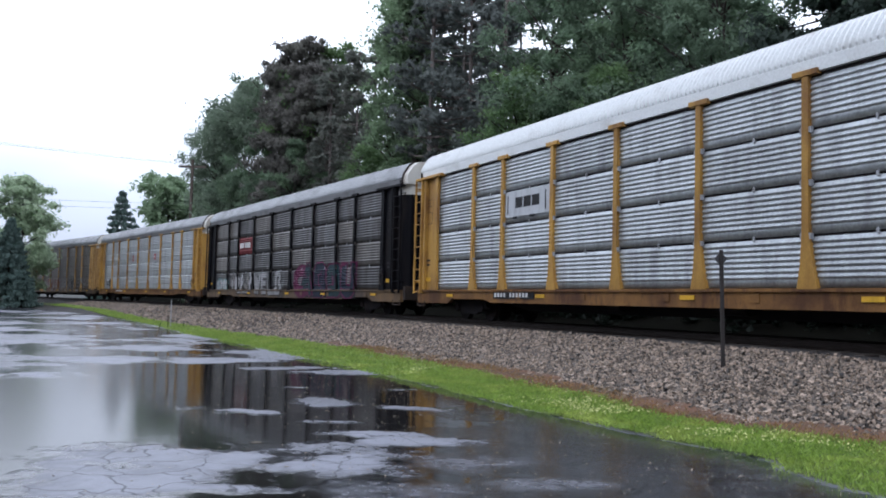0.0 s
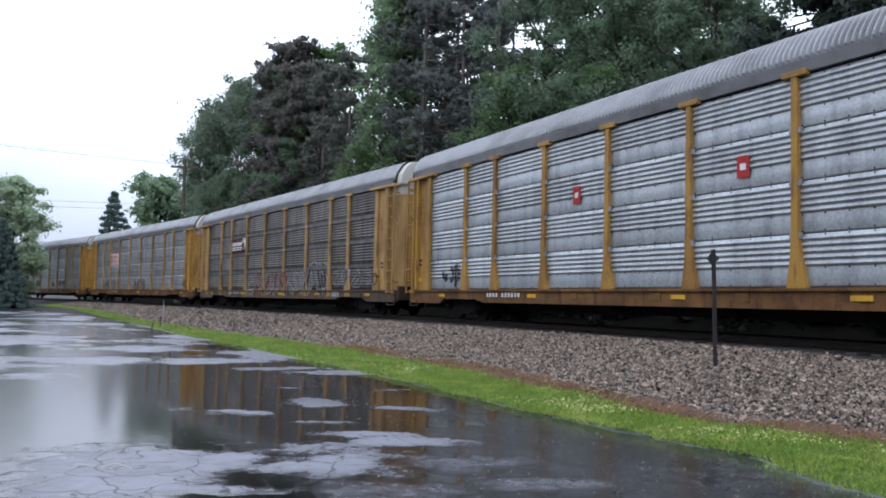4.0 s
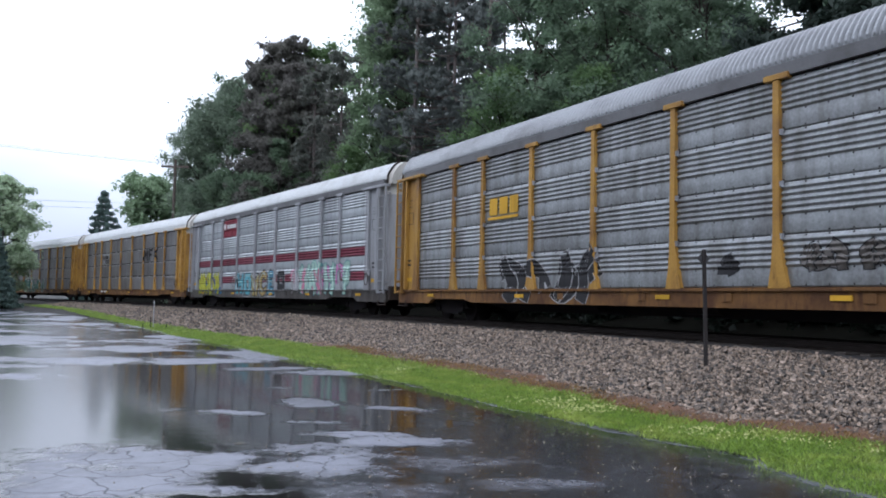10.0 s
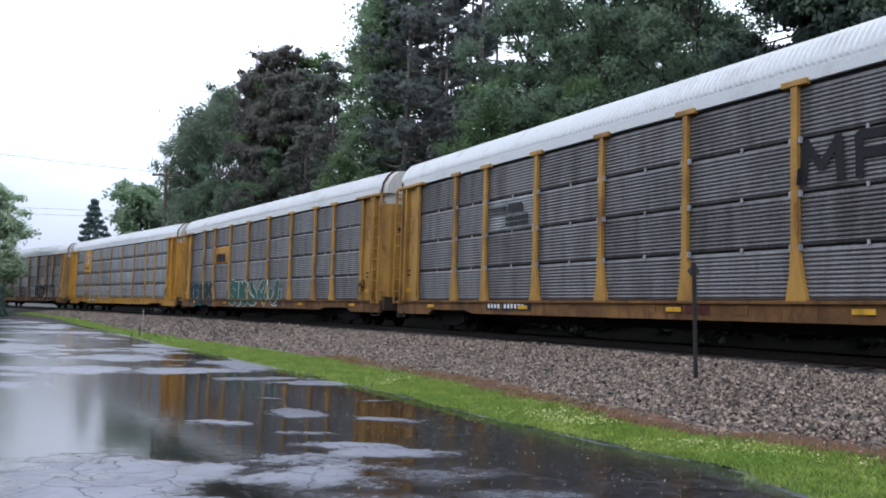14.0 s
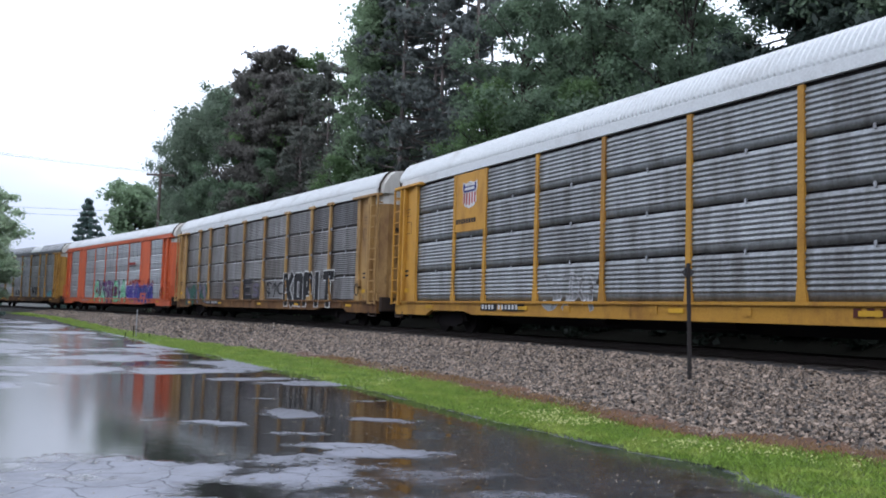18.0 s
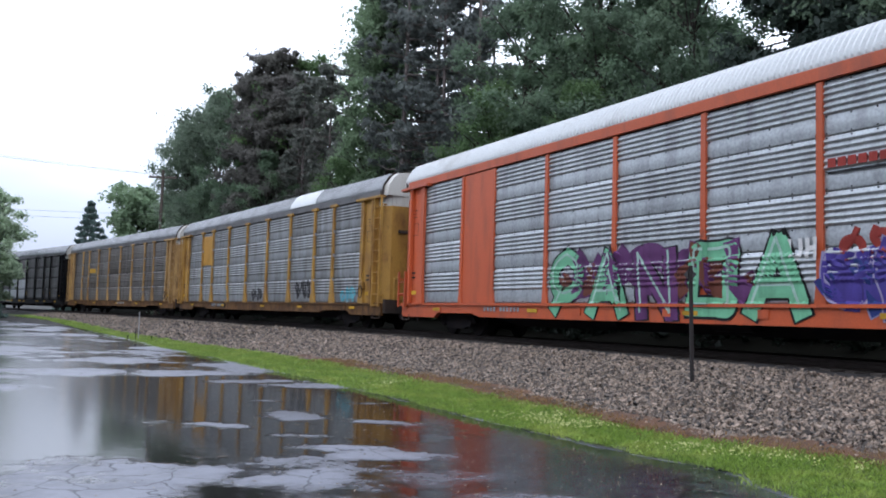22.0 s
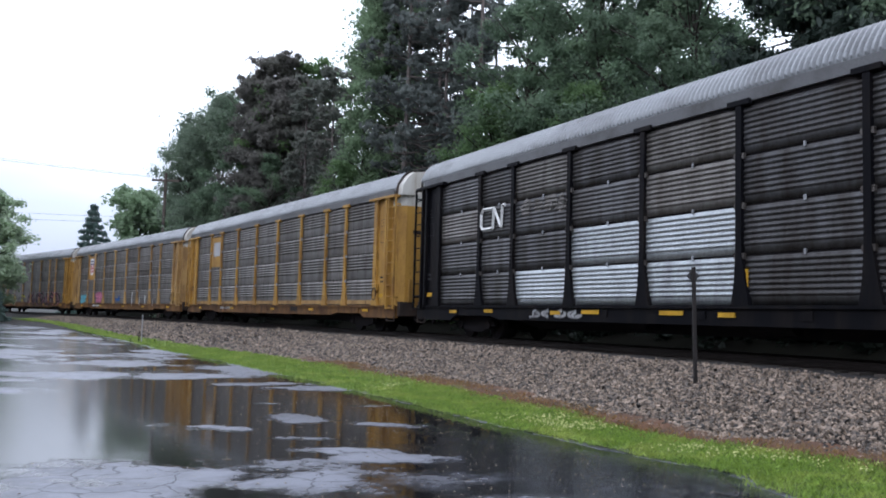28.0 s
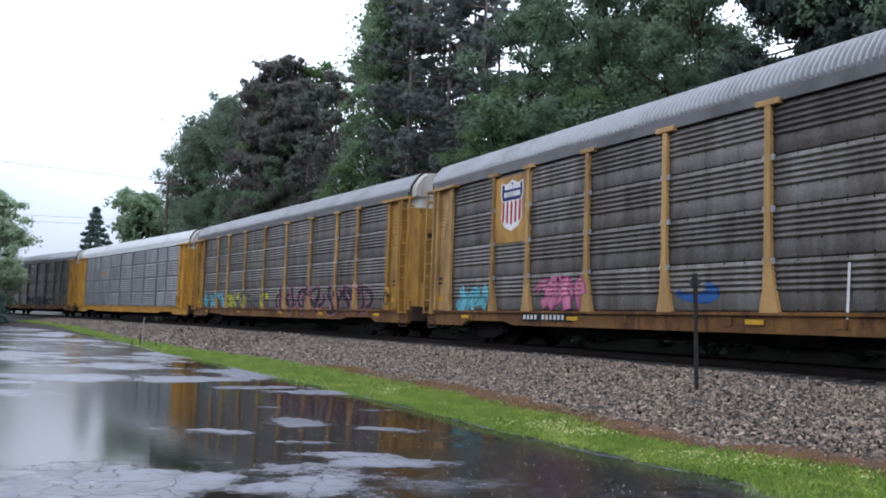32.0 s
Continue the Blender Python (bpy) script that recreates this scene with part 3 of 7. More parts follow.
def asphalt_material():
    m = surface("wet_asphalt", (0.0135, 0.014, 0.0165), (0.009, 0.0092, 0.011), 0.30, scale=(0.9, 0.9, 0.9), fine=70, amount=0.6, bump=0.13, spread=0.0)
    nt, b, nn, ln = nodes_of(m)
    tc = nn("ShaderNodeTexCoord")
    vor = nn("ShaderNodeTexVoronoi")
    vor.feature = "DISTANCE_TO_EDGE"
    vor.inputs["Scale"].default_value = 2.3
    ns = nn("ShaderNodeTexNoise")
    ns.inputs["Scale"].default_value = 3.0
    mx = nn("ShaderNodeMix")
    mx.data_type = "VECTOR"
    mx.inputs["Factor"].default_value = 0.25
    ln(tc.outputs["Object"], ns.inputs["Vector"])
    ln(tc.outputs["Object"], mx.inputs[4])
    ln(ns.outputs["Color"], mx.inputs[5])
    ln(mx.outputs[1], vor.inputs["Vector"])
    mr = nn("ShaderNodeMapRange")
    mr.inputs[1].default_value, mr.inputs[2].default_value, mr.inputs[3].default_value, mr.inputs[4].default_value = 0.0, 0.022, 0.2, 1.0
    ln(vor.outputs["Distance"], mr.inputs[0])
    old = b.inputs["Base Color"].links[0].from_socket
    mul = nn("ShaderNodeMix")
    mul.data_type, mul.blend_type = "RGBA", "MULTIPLY"
    mul.inputs["Factor"].default_value = 1.0
    ln(old, mul.inputs["A"])
    ln(mr.outputs[0], mul.inputs["B"])
    # drained, worn surface is paler; the sky's sheen on it is painted in too
    geo = nn("ShaderNodeNewGeometry")
    sep = nn("ShaderNodeSeparateXYZ")
    ln(geo.outputs["Position"], sep.inputs[0])
    damp = nn("ShaderNodeMapRange")
    damp.inputs[1].default_value, damp.inputs[2].default_value, damp.inputs[3].default_value, damp.inputs[4].default_value = 0.0012, 0.0105, 1.0, 16.0
    # fine pores hold water longer than the crowns of the stones
    pore = nn("ShaderNodeTexNoise")
    pore.inputs["Scale"].default_value, pore.inputs["Detail"].default_value, pore.inputs["Roughness"].default_value = 5.0, 9.0, 0.72
    ln(tc.outputs["Object"], pore.inputs["Vector"])
    level = nn("ShaderNodeMath")
    level.operation = "MULTIPLY_ADD"
    level.inputs[1].default_value = 0.011
    ln(pore.outputs["Fac"], level.inputs[0])
    lower = nn("ShaderNodeMath")
    lower.operation = "SUBTRACT"
    lower.inputs[1].default_value = 0.0055
    ln(sep.outputs["Z"], lower.inputs[0])
    ln(lower.outputs[0], level.inputs[2])
    ln(level.outputs[0], damp.inputs[0])
    pale = nn("ShaderNodeVectorMath")
    pale.operation = "SCALE"
    ln(mul.outputs["Result"], pale.inputs[0])
    ln(damp.outputs[0], pale.inputs["Scale"])
    ln(pale.outputs[0], b.inputs["Base Color"])
    sp = nn("ShaderNodeMath")
    sp.operation = "MULTIPLY"
    sp.inputs[1].default_value = 0.3
    ln(mr.outputs[0], sp.inputs[0])
    ln(sp.outputs[0], b.inputs["Specular IOR Level"])
    # patchy film of water over the stones of the surface
    film = nn("ShaderNodeTexNoise")
    film.inputs["Scale"].default_value, film.inputs["Detail"].default_value, film.inputs["Roughness"].default_value = 2.1, 7.0, 0.65
    ln(tc.outputs["Object"], film.inputs["Vector"])
    fr = nn("ShaderNodeMapRange")
    fr.inputs[1].default_value, fr.inputs[2].default_value, fr.inputs[3].default_value, fr.inputs[4].default_value = 0.38, 0.62, 0.08, 0.30
    ln(film.outputs["Fac"], fr.inputs[0])
    # the higher spots have drained: rougher there than in the wet film just above the puddles
    dry = nn("ShaderNodeMapRange")
    dry.inputs[1].default_value, dry.inputs[2].default_value, dry.inputs[3].default_value, dry.inputs[4].default_value = 0.0030, 0.0075, 0.11, 0.55
    ln(level.outputs[0], dry.inputs[0])
    mean = nn("ShaderNodeMix")
    mean.inputs["Factor"].default_value = 0.25
    ln(dry.outputs[0], mean.inputs["A"])
    ln(fr.outputs[0], mean.inputs["B"])
    ln(mean.outputs["Result"], b.inputs["Roughness"])
    return m


def water_material():
    m = bpy.data.materials.new("rain_water")
    m.use_nodes = True
    nt, b, nn, ln = nodes_of(m)
    b.inputs["Base Color"].default_value = (0.009, 0.0085, 0.0085, 1)
    b.inputs["Roughness"].default_value = 0.13
    b.inputs["IOR"].default_value = 1.48
    tc = nn("ShaderNodeTexCoord")
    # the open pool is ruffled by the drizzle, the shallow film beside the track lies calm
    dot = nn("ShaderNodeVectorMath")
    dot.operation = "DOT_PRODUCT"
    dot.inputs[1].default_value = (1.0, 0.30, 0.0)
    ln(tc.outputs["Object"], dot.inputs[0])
    calm = nn("ShaderNodeMapRange")
    calm.inputs[1].default_value, calm.inputs[2].default_value, calm.inputs[3].default_value, calm.inputs[4].default_value = -1.8, -0.2, 0.20, 0.08
    ln(dot.outputs["Value"], calm.inputs[0])
    ln(calm.outputs[0], b.inputs["Roughness"])
    # specular level raised towards the open pool to brighten its sky reflection
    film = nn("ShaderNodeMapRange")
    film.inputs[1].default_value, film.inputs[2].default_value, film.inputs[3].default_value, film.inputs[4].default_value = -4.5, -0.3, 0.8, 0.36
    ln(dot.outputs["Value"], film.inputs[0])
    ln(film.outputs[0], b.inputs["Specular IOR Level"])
    ns = nn("ShaderNodeTexNoise")
    ns.inputs["Scale"].default_value, ns.inputs["Detail"].default_value = 6.0, 4.0
    bp = nn("ShaderNodeBump")
    bp.inputs["Strength"].default_value, bp.inputs["Distance"].default_value = 0.13, 0.01
    ln(tc.outputs["Object"], ns.inputs["Vector"])
    ln(ns.outputs["Fac"], bp.inputs["Height"])
    ln(bp.outputs[0], b.inputs["Normal"])
    return m


lot = new("parking_lot", mesh_np("parking_lot", np.stack([gx, gy, gz], -1).reshape(-1, 3), quads, [asphalt_material()], smooth=True))
tagged(lot, "wet cracked black asphalt of a parking lot", "asphalt", kind="structure")
# the water ends just inside the edge of the asphalt
wx, wy = lot_grid(np.arange(-95, 60, 0.5), np.array([0.02, 4, 10, 20, 33]))
n, k = wx.shape
i = (np.arange(n - 1)[:, None] * k + np.arange(k - 1)[None]).ravel()
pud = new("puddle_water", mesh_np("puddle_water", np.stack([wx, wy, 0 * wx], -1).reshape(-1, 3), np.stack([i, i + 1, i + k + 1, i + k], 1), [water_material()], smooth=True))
tagged(pud, "shallow rain water standing on the asphalt", "puddle", kind="structure")


# rails and ties
def rail_mesh(off):
    prof = [(-0.075, -0.17), (0.075, -0.17), (0.075, -0.155), (0.012, -0.13), (0.012, -0.045), (0.036, -0.035), (0.036, 0.0), (-0.036, 0.0), (-0.036, -0.035), (-0.012, -0.045), (-0.012, -0.13), (-0.075, -0.155)]
    ss = np.concatenate([np.arange(-720, -60, 4.0), np.arange(-60, 60, 1.0), np.arange(60, 540, 4.0)])
    kk = len(prof)
    v = []
    for o, z in prof:
        x, y, _ = along(ss, off + o)
        v.append(np.stack([x, y, np.full_like(x, RAIL_Z + z)], -1))
    v = np.stack(v, 1).reshape(-1, 3)
    n = len(ss)
    f = [(a * kk + b, a * kk + (b + 1) % kk, (a + 1) * kk + (b + 1) % kk, (a + 1) * kk + b) for a in range(n - 1) for b in range(kk)]
    return mesh_np("rail", v, f, [STEEL])


for off in (-HALF + 0.755, -HALF - 0.755):
    tagged(new("rail", rail_mesh(off)), "rusty steel rail on timber ties", "rail", group="rails of the track", kind="structure")
bm = bmesh.new()
box(bm, -0.115, 0.115, -1.3, 1.3, -0.17, 0.0, 0.012)
tie_me = mesh_bm("tie", bm, TIE)
ties = new("railway_ties")
tagged(ties, "dark creosoted timber ties bedded in the ballast", "ties", kind="structure")
for j in range(190):
    s = -65 + j * 0.52
    x, y, h = along(s, -HALF)
    hang("tie", tie_me, ties, m=pose(float(x), float(y), RAIL_Z - 0.165, 0, 0, math.degrees(h)))


# twigs, seeds and bits of leaf washed over the asphalt
def lot_debris(count, seed, material, label):
    rng = np.random.default_rng(seed)
    s = rng.uniform(4, 24, count)
    w = np.abs(rng.normal(0, 3.2, count)) + 0.05
    o = lot_edge(s) + w
    x, y, _ = along(s, o)
    z = np.maximum(lot_height(x, y), 0.0) + 0.004
    a = rng.uniform(0, 6.283, count)
    L = rng.uniform(0.006, 0.022, count) * np.where(rng.random(count) < 0.06, 3.5, 1.0)
    t = rng.uniform(0.003, 0.007, count)
    u = np.stack([np.cos(a) * L, np.sin(a) * L, 0 * a], 1)
    q = np.stack([-np.sin(a) * t, np.cos(a) * t, 0 * a], 1)
    c = np.stack([x, y, z], 1)
    up = np.array([0, 0, 0.006])
    v = np.stack([c - u, c - q + up, c + u, c + q + up], 1).reshape(-1, 3)
    return tagged(new("lot_debris", mesh_np("lot_debris", v, np.arange(count * 4).reshape(-1, 4), [material])), label, "debris", kind="stuff")


lot_debris(2200, 6, surface("pale_debris", (0.42, 0.36, 0.26), (0.20, 0.13, 0.08), 0.7, scale=(0.5, 0.5, 0.5), bump=0, spread=0.4, per_island=True), "scattered pale seeds and twigs on the wet asphalt")
lot_debris(900, 7, surface("dark_debris", (0.035, 0.028, 0.022), (0.02, 0.016, 0.014), 0.7, scale=(0.5, 0.5, 0.5), bump=0, spread=0.4, per_island=True), "dark wet bits of leaf on the asphalt")


# low wooded bank behind the track, its shade painted into the near-black earth
s_bank = np.arange(-110, 130, 1.5)
o_bank = -np.concatenate([np.arange(5.6, 14, 0.7), [16, 20, 30, 60]])


def bank_z(s, o):
    rise = np.interp(-o, [5.6, 7.5, 11, 14, 60], [0.0, 1.0, 1.5, 1.7, 2.2])
    return rise * np.clip((s + 100) / 25, 0, 1) + 0.10 * wobble(s, o, 1.1, 23.0) * np.clip((-o - 7), 0, 1)


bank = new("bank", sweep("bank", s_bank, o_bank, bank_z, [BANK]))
tagged(bank, "low bank of earth and litter under the wood, darkened for shade", "bank", kind="structure")

# ---- the train ----
POSTS = (-9.15, -7.2, -4.4, -1.48, 1.48, 4.4, 7.2, 9.15)
EDGE, END = 11.9, 13.52
Z_SILL0, Z_SILL1, Z_PAN0, Z_PAN1, Z_EAVE, Z_TOP = 0.60, 1.00, 1.03, 5.10, 5.20, 6.17
BAYS = list(zip((-EDGE,) + POSTS, POSTS + (EDGE,)))
CACHE = {}


def cached(key, make):
    if key not in CACHE:
        CACHE[key] = make()
    return CACHE[key]


def ribbed_profile(kind, h):
    """Depth of a pressed panel from its foot to its head: rows of ribs over a flat band."""
    pts = []
    if kind == "slotted":
        ribs, flat, deep = 7, 0.16, 0.030
    elif kind == "banded":
        ribs, flat, deep = 7, 0.15, 0.026
    elif kind == "dense":
        ribs, flat, deep = 11, 0.03, 0.024
    elif kind == "riveted":
        ribs, flat, deep = 5, 0.37, 0.038
    else:
        ribs, flat, deep = 6, 0.06, 0.030
    z = 0.0
    pts.append((0.0, 0.012))
    z = flat * h
    if kind == "riveted":
        pts += [(z * 0.10, 0.014), (z * 0.3, 0.020), (z * 0.5, 0.022), (z * 0.7, 0.020), (z * 0.9, 0.014)]
    pts.append((z, 0.012))
    step = (h - z - 0.03) / ribs
    for r in range(ribs):
        for u, d in ((0.12, 0.0), (0.24, 0.50), (0.38, 0.92), (0.50, 1.0), (0.64, 0.88), (0.80, 0.42), (0.93, 0.0)):
            pts.append((z + u * step, 0.012 + d * deep))
        z += step
    pts.append((h, 0.012))
    return pts


def panel_mesh(kind, w, h, mat, rib_mat=None):
    def make():
        pts = ribbed_profile(kind, h)
        v, f = [], []
        for zz, d in pts:
            v += [(-w / 2, -d, zz), (w / 2, -d, zz)]
        n = len(pts)
        f = [(2 * i, 2 * i + 1, 2 * i + 3, 2 * i + 2) for i in range(n - 1)]
        # edge returns
        b = len(v)
        v += [(-w / 2, 0.02, 0), (w / 2, 0.02, 0), (-w / 2, 0.02, h), (w / 2, 0.02, h)]
        f += [(b, b + 1, 1, 0), (2 * n - 2, 2 * n - 1, b + 3, b + 2)]
        if kind == "riveted":
            for r in range(6):
                for zz, dy in ((0.045 * h, 0.016), (0.36 * h, 0.018), (0.975 * h, 0.013)):
                    cx = (r - 2.5) * w * 0.185
                    c = len(v)
                    q = 0.023
                    v += [(cx - q, -dy, zz), (cx, -dy, zz - q), (cx + q, -dy, zz), (cx, -dy, zz + q), (cx, -dy - 0.016, zz), (cx, -dy - 0.016, zz)]
                    f += [(c, c + 1, c + 4, c + 4), (c + 1, c + 2, c + 4, c + 4), (c + 2, c + 3, c + 4, c + 4), (c + 3, c, c + 4, c + 4)]
        me = bpy.data.meshes.new("panel")
        me.from_pydata(v, [], [q if q[2] != q[3] else q[:3] for q in f])
        me.polygons.foreach_set("material_index", [1 if q[2] == q[3] else 0 for q in f])
        me.polygons.foreach_set("use_smooth", [k < n - 1 for k in range(len(f))])
        me.update()
        me.materials.append(mat)
        me.materials.append(DARK)
        if rib_mat:
            me.materials.append(rib_mat)
            me.polygons.foreach_set("material_index", [2 if (6 if kind == "riveted" else 1) <= i < 29 else (1 if q[2] == q[3] else 0) for i, q in enumerate(f)])
        return me
    return cached(("panel", kind, round(w, 3), round(h, 3), mat.name, rib_mat.name if rib_mat else ""), make)


def post_mesh(mat, cap):
    def make():
        bm = bmesh.new()
        h0, h1 = Z_SILL1 - 0.0, Z_PAN1
        if cap:
            prism(bm, [(-0.08, h0 + 1.05), (-0.12, h0 + 0.45), (-0.20, h0), (0.28, h0), (0.18, h0 + 0.45), (0.08, h0 + 1.05), (0.075, h1), (-0.075, h1)], -0.115, 0.0)
            box(bm, -0.30, 0.30, -0.135, 0.0, h1 - 0.02, h1 + 0.10, 0.01)
            for r in range(3):
                for sg in (-1, 1):
                    box(bm, sg * 0.08, sg * 0.135, -0.10, -0.03, row_z(r) - 0.10, row_z(r) + 0.02, mi=1)
        else:
            prism(bm, [(-0.075, h0 + 0.5), (-0.12, h0), (0.14, h0), (0.075, h0 + 0.5), (0.07, h1), (-0.07, h1)], -0.075, 0.0)
        return mesh_bm("post", bm, mat, GRIMY if mat is BLACK_FRAME else GREY_FRAME)
    return cached(("post", mat.name, cap), make)


# half section of the roof, from its foot over the near side to the crown
ROOF_SEC = ((-HALF - 0.02, 5.37), (-HALF + 0.02, 5.56), (-HALF + 0.26, 5.91), (-HALF + 0.46, 6.06), (-HALF + 0.90, 6.12), (0.0, Z_TOP))


def roof_mesh(mat):
    """Ribbed sheet roof: upright at the eaves, curving in to a flat crown."""
    def make():
        sec = list(ROOF_SEC)
        foot = sec[0][1]
        for _ in range(1):
            cut = [sec[0]]
            for (y0, z0), (y1, z1) in zip(sec, sec[1:]):
                cut += [(y0 * 0.75 + y1 * 0.25, z0 * 0.75 + z1 * 0.25), (y0 * 0.25 + y1 * 0.75, z0 * 0.25 + z1 * 0.75)]
            sec = cut + [sec[-1]]
        sec = sec + [(-y, z) for y, z in sec[-2::-1]]
        step = 0.036
        n = int(2 * (END - 0.10) / step / 2) * 2
        xs = np.linspace(-(END - 0.10), END - 0.10, n)
        v = []
        for i, xx in enumerate(xs):
            d = 0.0 if (i // 2) % 2 else 0.055
            for y, z in sec:
                g = d * 0.3 if z == foot else d
                v.append((xx, y * (1 + g / max(abs(y), 0.3)) if abs(y) > 0.3 else y, z + (g if z > foot else 0.0) * 0.9))
        k = len(sec)
        f = [(a * k + b, (a + 1) * k + b, (a + 1) * k + b + 1, a * k + b + 1) for a in range(n - 1) for b in range(k - 1)]
        return mesh_np("roof", v, f, [mat])
    return cached(("roof", mat.name), make)


def cowl_mesh(mat, sgn):
    """Smooth end piece of the roof, closing it down to the end wall."""
    def make():
        sec = [(-HALF - 0.01, Z_EAVE - 0.02)] + [(y + 0.01, z + 0.02) for y, z in ROOF_SEC[:-1]] + [(0.0, Z_TOP + 0.03)]
        sec = sec + [(-y, z) for y, z in sec[-2::-1]]
        v, k = [], len(sec)
        for xx, g in ((END - 0.22, 0.985), (END + 0.10, 0.985), (END + 0.19, 0.965)):
            for y, z in sec:
                v.append((sgn * xx, y * g, Z_EAVE + (z - Z_EAVE) * (g if g < 1 else 1.03)))
        f = [(a * k + b, (a + 1) * k + b, (a + 1) * k + b + 1, a * k + b + 1) for a in range(2) for b in range(k - 1)]
        me = bpy.data.meshes.new("roof_end")
        me.from_pydata(v, [], f + [tuple(range(2 * k, 3 * k))])
        bm = bmesh.new()
        bm.from_mesh(me)
        bmesh.ops.recalc_face_normals(bm, faces=bm.faces)
        bm.to_mesh(me)
        bm.free()
        me.materials.append(mat)
        return me
    return cached(("cowl", mat.name, sgn), make)


def lip_mesh(sgn):
    """Dark flashing over the joint of roof and end piece."""
    def make():
        sec = [(-HALF - 0.05, Z_EAVE - 0.02)] + [(y - 0.035, z + 0.05) for y, z in ROOF_SEC[:-1]] + [(0.0, Z_TOP + 0.08)]
        sec = sec + [(-y, z) for y, z in sec[-2::-1]]
        k = len(sec)
        v = [(sgn * (END - x), y, z) for x in (0.13, 0.075) for y, z in sec] + [(sgn * (END - x), y * 0.97, z - 0.05) for x in (0.075, 0.13) for y, z in sec]
        f = [(a * k + b, ((a + 1) % 4) * k + b, ((a + 1) % 4) * k + b + 1, a * k + b + 1) for a in range(4) for b in range(k - 1)]
        return mesh_np("roof_lip", v, f, [END_GRIME])
    return cached(("lip", sgn), make)


def apron_mesh(sgn):
    """Grimy foot of the end wall, with its striker plate."""
    def make():
        bm = bmesh.new()
        x0, x1 = sorted((sgn * (END + 0.0), sgn * (END + 0.16)))
        box(bm, x0, x1, -HALF + 0.06, HALF - 0.06, 0.62, 1.16, 0.02)
        return mesh_bm("end_apron", bm, END_GRIME)
    return cached(("apron", sgn), make)


def end_door_mesh(mat, sgn):
    """End wall with rounded corners: two door leaves standing a little out."""
    def make():
        bm = bmesh.new()
        plan = [(END - 0.42, -HALF + 0.0), (END - 0.12, -HALF + 0.06), (END + 0.10, -HALF + 0.30), (END + 0.20, -0.62), (END + 0.20, 0.62), (END + 0.10, HALF - 0.30), (END - 0.12, HALF - 0.06), (END - 0.42, HALF)]
        z0, z1 = Z_SILL1 - 0.05, 4.78
        a = [bm.verts.new((sgn * x, y, z0)) for x, y in plan]
        b = [bm.verts.new((sgn * x, y, z1)) for x, y in plan]
        for i in range(len(plan) - 1):
            bm.faces.new((a[i], a[i + 1], b[i + 1], b[i]))
        bm.faces.new(b)
        bm.faces.new(a[::-1])
        bmesh.ops.recalc_face_normals(bm, faces=bm.faces)
        return mesh_bm("end_door", bm, mat)
    return cached(("enddoor", mat.name, sgn), make)


def door_bar_mesh(mat, sgn, which):
    def make():
        bm = bmesh.new()
        if which == 0:
            box(bm, sgn * (END + 0.18), sgn * (END + 0.225), -0.98, -0.25, 3.72, 3.86, 0.01)
        elif which == 1:
            box(bm, sgn * (END + 0.12), sgn * (END + 0.225), -1.1, -0.6, 1.15, 2.0, 0.02)
        else:
            box(bm, sgn * (END + 0.18), sgn * (END + 0.235), -0.03, 0.03, 1.05, 4.7)
        return mesh_bm("door_bar", bm, mat)
    return cached(("doorbar", mat.name, sgn, which), make)


def end_top_mesh(mat, sgn):
    def make():
        bm = bmesh.new()
        plan = [(END - 0.42, -HALF + 0.004), (END - 0.12, -HALF + 0.064), (END + 0.095, -HALF + 0.305), (END + 0.195, -0.62), (END + 0.195, 0.62), (END + 0.095, HALF - 0.305), (END - 0.12, HALF - 0.064), (END - 0.42, HALF - 0.004)]
        z0, z1 = 4.784, Z_EAVE + 0.02
        a = [bm.verts.new((sgn * x, y, z0)) for x, y in plan]
        b = [bm.verts.new((sgn * x, y, z1)) for x, y in plan]
        for i in range(len(plan) - 1):
            bm.faces.new((a[i], a[i + 1], b[i + 1], b[i]))
        bm.faces.new(b)
        bm.faces.new(a[::-1])
        bmesh.ops.recalc_face_normals(bm, faces=bm.faces)
        return mesh_bm("end_upper_panel", bm, mat)
    return cached(("endtop", mat.name, sgn), make)


def housing_mesh(mat, sgn):
    """Side wall of the end vestibule with a recess, stiffeners and an eaves ledge."""
    def make():
        bm = bmesh.new()
        y = -HALF
        box(bm, sgn * EDGE, sgn * (END - 0.42), y - 0.02, y + 0.06, Z_SILL1, Z_EAVE - 0.06)
        prism(bm, [(sgn * (EDGE - 0.10), Z_PAN1), (sgn * (EDGE + 0.14), Z_PAN1), (sgn * (EDGE + 0.14), Z_SILL1 + 1.0), (sgn * (EDGE + 0.30), Z_SILL1), (sgn * (EDGE - 0.16), Z_SILL1), (sgn * (EDGE - 0.10), Z_SILL1 + 0.7)], y - 0.12, y - 0.02)
        box(bm, sgn * (END - 0.78), sgn * (END - 0.66), y - 0.16, y - 0.02, Z_SILL1 + 0.02, Z_EAVE - 0.1, 0.01)
        box(bm, sgn * (EDGE + 0.30), sgn * (END - 0.95), y - 0.045, y - 0.02, Z_SILL1 + 0.25, Z_PAN1 - 0.25, 0.008)
        bmesh.ops.recalc_face_normals(bm, faces=bm.faces)
        return mesh_bm("end_housing", bm, mat)
    return cached(("housing", mat.name, sgn), make)


def ledge_mesh(mat, sgn):
    def make():
        bm = bmesh.new()
        box(bm, sgn * (EDGE - 0.45), sgn * (END + 0.05), -HALF - 0.20, -HALF + 0.05, Z_EAVE - 0.12, Z_EAVE - 0.02, 0.012)
        return mesh_bm("eaves_ledge", bm, mat)
    return cached(("ledge", mat.name, sgn), make)


